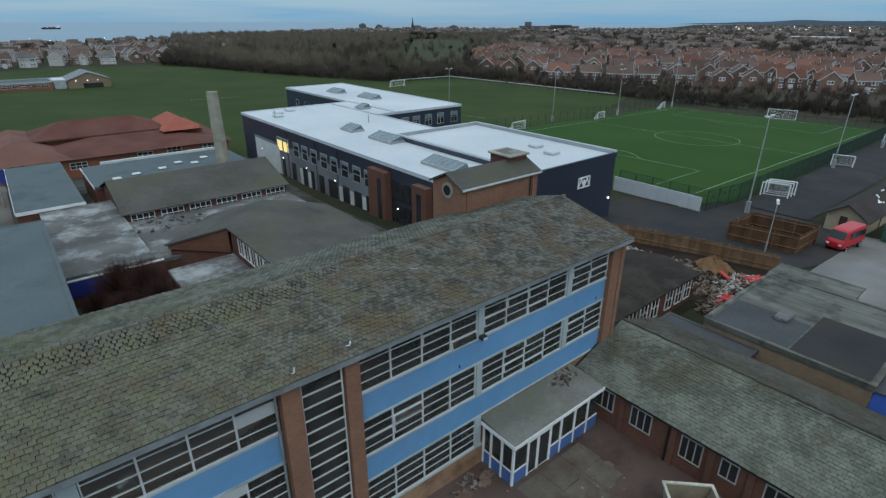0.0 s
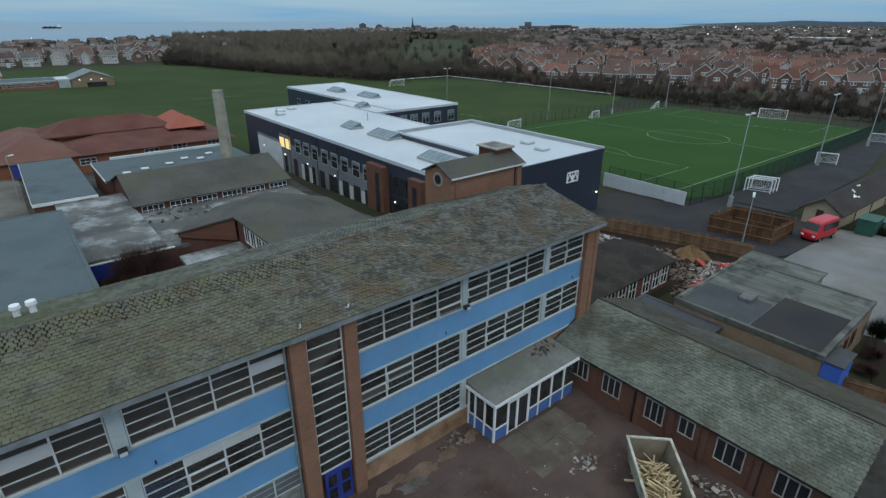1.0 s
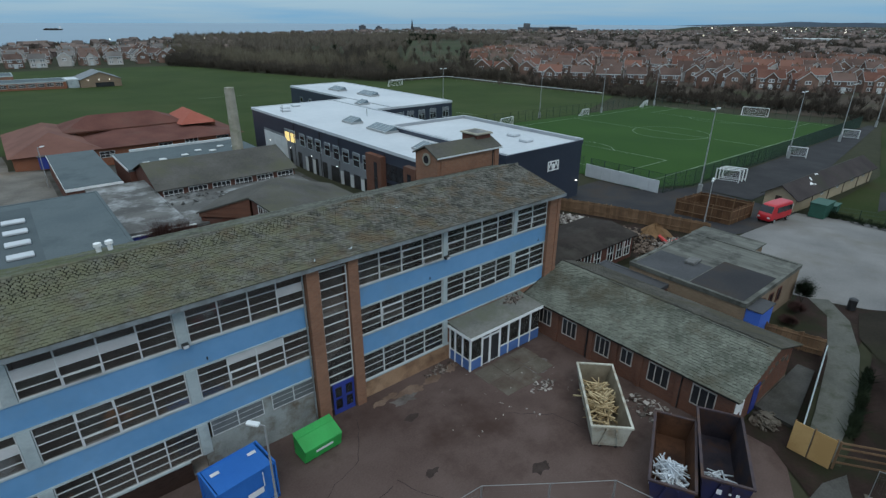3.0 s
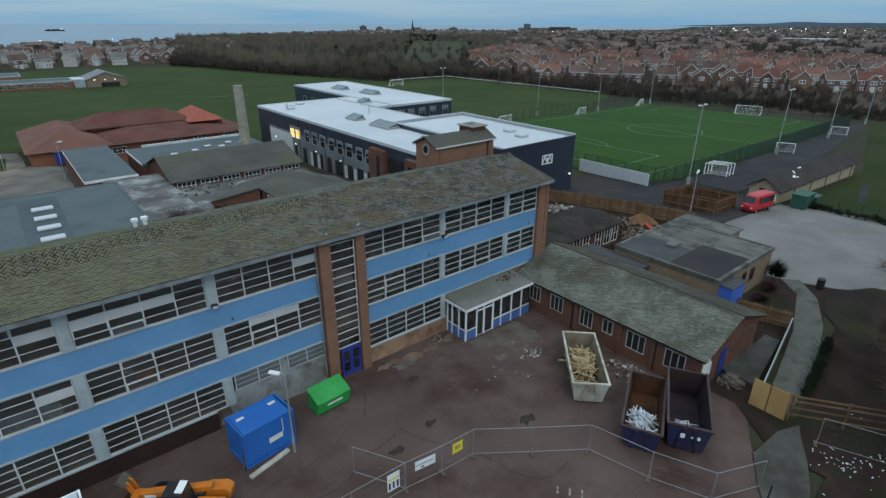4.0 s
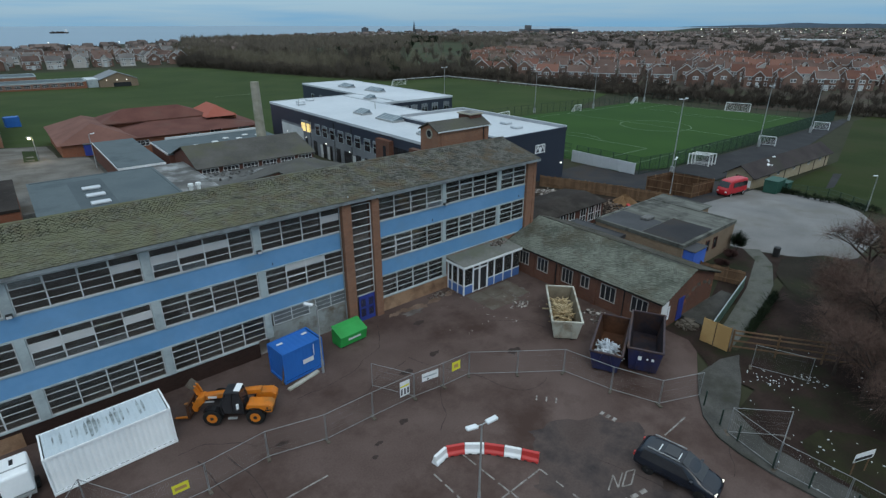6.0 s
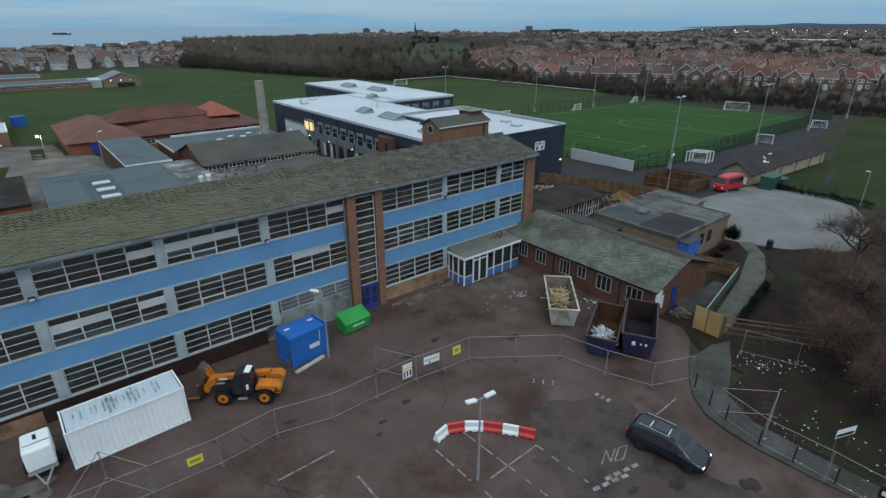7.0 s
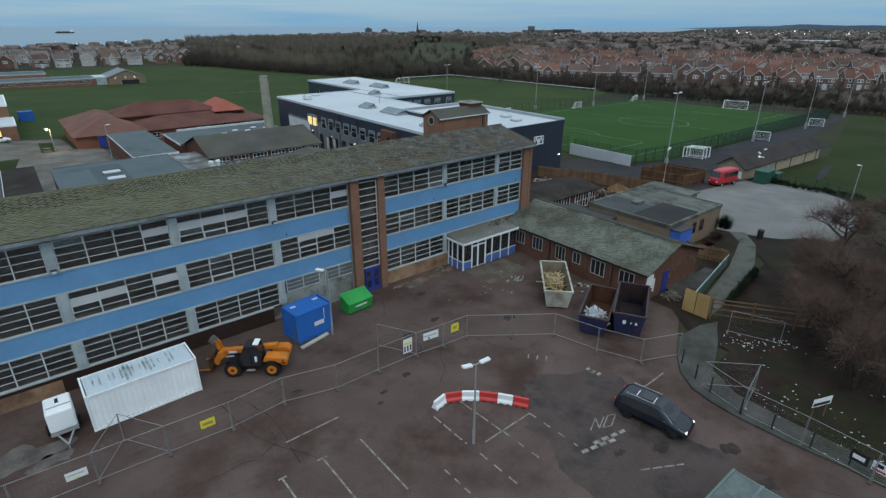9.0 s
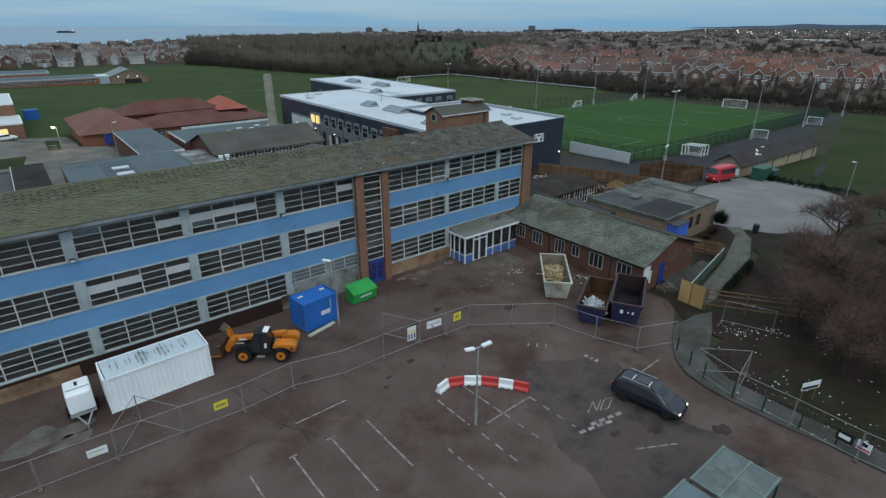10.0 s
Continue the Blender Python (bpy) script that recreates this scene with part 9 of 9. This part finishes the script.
ship.matrix_basis = pose(aim.x, aim.y, -7.5, 0, 0, -4) @ Matrix.Diagonal((0.56, 0.56, 0.7, 1))
FAR_LIGHT = glow("far_street_lights", (1.0, 0.92, 0.75), 5)
bm = bmesh.new()
for x, y in sector(26, 13, 27, 1100, 2300) + sector(10, 10, 40, 500, 1200) + sector(4, 70, 90, 420, 720):
    s = 0.0003 * math.hypot(x, y) * rng.uniform(0.5, 1.2)
    z = land_z(x, y) + 9
    box(bm, x - s, x + s, y - s, y + s, z - s, z + s)
single("far_lights", bm, FAR_LIGHT, "scattered lit street lights in the far town", "light", kind="stuff")

# ---- woods and hedges: bare winter trees ----
def in_clearing(x, y):
    """The long green meadow beyond the wood."""
    a, r = math.degrees(math.atan2(y + 17, x + 10)), math.hypot(x + 10, y + 17)
    return 47.6 + 1.2 * math.sin(r * 0.02) < a < 54.6 + 1.0 * math.sin(r * 0.013 + 2) and 330 < r < 800


def wood(name, label, spots, n, material, rnd, hmin, hmax, width):
    verts, faces = [], []
    for x, y in spots:
        if in_clearing(x, y) and rnd.random() > 0.06:
            continue
        h = rnd.uniform(hmin, hmax)
        twig_tree(verts, faces, x, y, land_z(x, y) - 0.2, h, h * rnd.uniform(0.3, 0.48), n, rnd, width)
    me = bpy.data.meshes.new(name)
    me.from_pydata(verts, [], faces)
    me.materials.append(material)
    return tagged(new(name, me), label, "trees", kind="stuff")


rnd = random.Random(9)
EDGE = [(84, 366), (97, 345), (107, 300), (119, 264), (129, 236), (142, 210), (176, 208), (184, 170), (183, 118), (181, 95), (188, 62), (194, 50), (188, 34), (200, 12)]


def along(pts, step, back0, back1):
    """Random places in a belt behind a run of plan points, on its far side from the school."""
    out = []
    for a, b in zip(pts, pts[1:]):
        a, b = Vector(a), Vector(b)
        for i in range(max(1, int((b - a).length / step))):
            p = a.lerp(b, rnd.random())
            q = p.normalized() * rnd.uniform(back0, back1)
            out.append((p.x + q.x, p.y + q.y))
    return out


wood("hedge_belt", "belt of bare trees and scrub edging the playing fields", along(EDGE[:8], 0.3, 0, 18), 110, M["twig_dark"], rnd, 3.5, 8.0, 0.12)
wood("hedge_belt", "low scrubby hedge between the pitch and the houses", along(EDGE[7:], 0.3, 0, 14), 110, M["scrub"], rnd, 2.2, 5.4, 0.12)
BROWN_WOOD, DARK_WOOD = [], []
for p in along(EDGE[:8], 0.2, 8, 190):
    if not 430 < math.hypot(*p) < 470:
        (DARK_WOOD if noise.noise((p[0] * 0.018, p[1] * 0.018, 3.0)) > 0.06 else BROWN_WOOD).append(p)
wood("woodland", "brown bare winter woodland beyond the field", BROWN_WOOD, 120, M["twig_mid"], rnd, 6.5, 12.5, 0.14)
wood("woodland", "darker thicket of bare trees in the wood", DARK_WOOD, 120, M["twig_dark"], rnd, 6.0, 11.5, 0.16)
wood("woodland", "far brown woodland and gardens", sector(1700, 40, 76, 430, 1000), 60, M["twig"], rnd, 8, 13, 0.35)
wood("garden_trees", "bare garden trees among the houses", sector(1700, 7, 44, 232, 1000, 1.0) + sector(150, 72, 92, 395, 700), 70, M["garden_twig"], rnd, 3, 7.5, 0.16)
wood("far_trees", "far bare trees among the town roofs", sector(900, 6, 72, 900, 1950), 40, M["twig"], rnd, 4, 7.5, 0.7)
wood("far_trees", "dark far trees along the coast", sector(500, 8, 70, 800, 1900) + sector(420, 6, 27, 1800, 3900, 1.0) + sector(160, 72, 92, 560, 860), 40, M["twig_dark"], rnd, 4, 8, 0.6)
wood("garden_trees", "dark bare trees along the back gardens", along(EDGE[7:], 1.4, 12, 45), 120, M["scrub"], rnd, 3.5, 6.5, 0.14)
wood("garden_trees", "dark bare trees crowding the far estate", sector(2000, 7, 44, 400, 1150, 0.9) + sector(500, 44, 60, 330, 520), 70, M["twig_dark"], rnd, 6, 11, 0.4)
wood("evergreens", "dark evergreen trees among the bare wood", [p for p in sector(60, 46, 62, 240, 640) if not in_clearing(*p)], 120, M["evergreen"], rnd, 6, 10, 0.8)
wood("evergreens", "dark clump of evergreens at the head of the clearing", sector(60, 51.2, 53.7, 812, 850), 160, M["evergreen"], rnd, 8, 11, 1.0)
patch("meadow", [(190, 262), (214, 238), (350, 378), (520, 568), (470, 640), (420, 580), (300, 420)], M["meadow"], "long green clearing beyond the wood", "field", 0.3, 25)


# ---- bare trees beside the car park ----
rr0 = random.Random(61)
TWIGS = shade("brown_fine_twigs", (0.098, 0.062, 0.050), (0.165, 0.108, 0.088), 0.6, 0.95, 0, vary=0.4)


def bare_tree(x, y, height, seed, label, lean=(0, 0)):
    """A bare tree: tapered trunk and limbs as one mesh, fine twigs as the crown."""
    rr = random.Random(seed)
    t = thing("tree", (x, y, ground_z(x, y)), label, "tree", "bare trees beside the car park")
    limbs, twigs = bmesh.new(), []

    def grow(p, d, ln, r, depth):
        q = p + d * ln
        rod(limbs, p, q, r, r * 0.72, 6 if depth < 2 else 4)
        if depth >= 5 or r < 0.008:
            twigs.append((q, d))
            return
        for i in range(3 if depth < 3 else 4):
            s = Vector((rr.gauss(0, 1), rr.gauss(0, 1), rr.gauss(0.15, 0.5))).normalized()
            nd = (d * rr.uniform(0.5, 0.9) + s * rr.uniform(0.5, 0.9)).normalized()
            start = p.lerp(q, rr.uniform(0.55, 1.0)) if i else q
            grow(start, nd, ln * rr.uniform(0.6, 0.82), r * rr.uniform(0.5, 0.68), depth + 1)

    grow(Vector((x, y, ground_z(x, y) - 0.1)), Vector((lean[0], lean[1], 1)).normalized(), height * 0.3, height * 0.022, 0)
    part("trunk", limbs, M["bark"], t)
    verts, faces = [], []
    base = BASE[t]
    for q, d in twigs:
        for _ in range(7):
            s = Vector((rr.gauss(0, 1), rr.gauss(0, 1), rr.gauss(0.2, 0.8))).normalized()
            e = q + (d * 0.7 + s).normalized() * rr.uniform(0.6, 2.0)
            side = (e - q).cross(s + Vector((0.1, 0.2, 0.3))).normalized() * 0.0075
            o = len(verts)
            verts += [tuple(q - side - base), tuple(q + side - base), tuple(e - base)]
            faces.append((o, o + 1, o + 2))
    me = bpy.data.meshes.new("crown")
    me.from_pydata(verts, [], faces)
    me.materials.append(TWIGS)
    ob = new("crown", me)
    ob.parent = t
    return t


for x, y, h, sd in ((33.0, -13.5, 8.0, 1), (29.5, -16.0, 7.5, 2), (37.5, -12.0, 8.0, 3), (48.5, -8.5, 8.0, 4), (26.0, -19.5, 7.0, 5), (41.0, -16.0, 9.0, 6), (31.0, -20.0, 8.5, 7), (56.0, -12.0, 8.5, 8),
                    (35.5, -17.5, 9.0, 9), (45.0, -13.0, 8.5, 10), (51.0, -16.0, 9.0, 11), (38.5, -22.0, 9.5, 14), (27.5, -24.0, 8.5, 15), (63.0, -15.0, 9.0, 16), (72.0, -17.0, 9.0, 18),
                    (29.5, -11.8, 6.0, 21), (36.0, -9.6, 6.0, 24), (25.2, -16.2, 6.0, 28), (27.8, -13.9, 7.0, 31), (32.0, -16.4, 8.0, 33), (39.5, -9.2, 6.5, 35)):
    bare_tree(x, y, h, sd, "bare brown winter tree with many fine twigs")
REDDISH = shade("purple_brown_shrub_twigs", (0.045, 0.024, 0.022), (0.085, 0.048, 0.042), 0.6, 0.95, 0, vary=0.4)
for x, y, w, h in ((5.4, 47.2, 2.4, 4.9), (7.0, 46.0, 2.2, 5.0), (7.4, 43.4, 1.6, 4.2), (5.0, 43.6, 2.0, 3.6), (3.6, 46.0, 1.6, 3.0), (46.9, 2.5, 1.1, 2.7), (44.6, 2.2, 0.9, 1.2), (42.0, 1.9, 0.9, 0.8)):
    verts, faces = [], []
    twig_tree(verts, faces, x, y, 0, h, w, 4200 if y > 30 else 1800, rr0, 0.026)
    me = bpy.data.meshes.new("shrub")
    me.from_pydata(verts, [], faces)
    green = 46 < x < 48
    me.materials.append(M["evergreen"] if green else REDDISH)
    tagged(new("shrub", me), "dark evergreen bush at the kitchen corner" if green else "bare purple-brown shrub beside a brick wall", "shrub")

verts, faces = [], []
for k in range(26):
    u = k / 25
    twig_tree(verts, faces, 30.4 + 7.9 * u, -5.75 + 1.2 * u, 0, 1.0 + 0.25 * rr0.random(), 0.45, 260, rr0, 0.03)
me = bpy.data.meshes.new("hedge")
me.from_pydata(verts, [], faces)
me.materials.append(M["evergreen"])
tagged(new("hedge", me), "low dark clipped hedge beside the path", "hedge", kind="stuff")

# litter under the trees
rr = random.Random(4)
bm = bmesh.new()
for _ in range(70):
    x, y = rr.uniform(18.8, 32), rr.uniform(-24, -7.5)
    s = rr.uniform(0.02, 0.065)
    box(bm, -s, s, -s * 0.6, s * 0.6, 0, 0.01, Matrix.Translation((x, y, 0.06)) @ Matrix.Rotation(rr.uniform(0, 3), 4, "Z"))
for _ in range(60):
    u = rr.random()
    x, y = 24.8 + 3.4 * u + rr.gauss(0, 0.35), -8.6 - 3.0 * u + rr.gauss(0, 0.5)
    s = rr.uniform(0.02, 0.075)
    box(bm, -s, s, -s * 0.5, s * 0.5, 0, 0.03, Matrix.Translation((x, y, 0.06)) @ Euler((rr.uniform(-0.4, 0.4), rr.uniform(-0.4, 0.4), rr.uniform(0, 3))).to_matrix().to_4x4())
for _ in range(34):
    x, y = rr.uniform(17.2, 22), rr.uniform(-20, -12)
    s = rr.uniform(0.02, 0.07)
    box(bm, -s, s, -s * 0.5, s * 0.5, 0, 0.03, Matrix.Translation((x, y, 0.1)) @ Matrix.Rotation(rr.uniform(0, 3), 4, "Z"))
single("litter", bm, M["frame_white"], "scattered pale litter on the soil", "litter", kind="stuff")
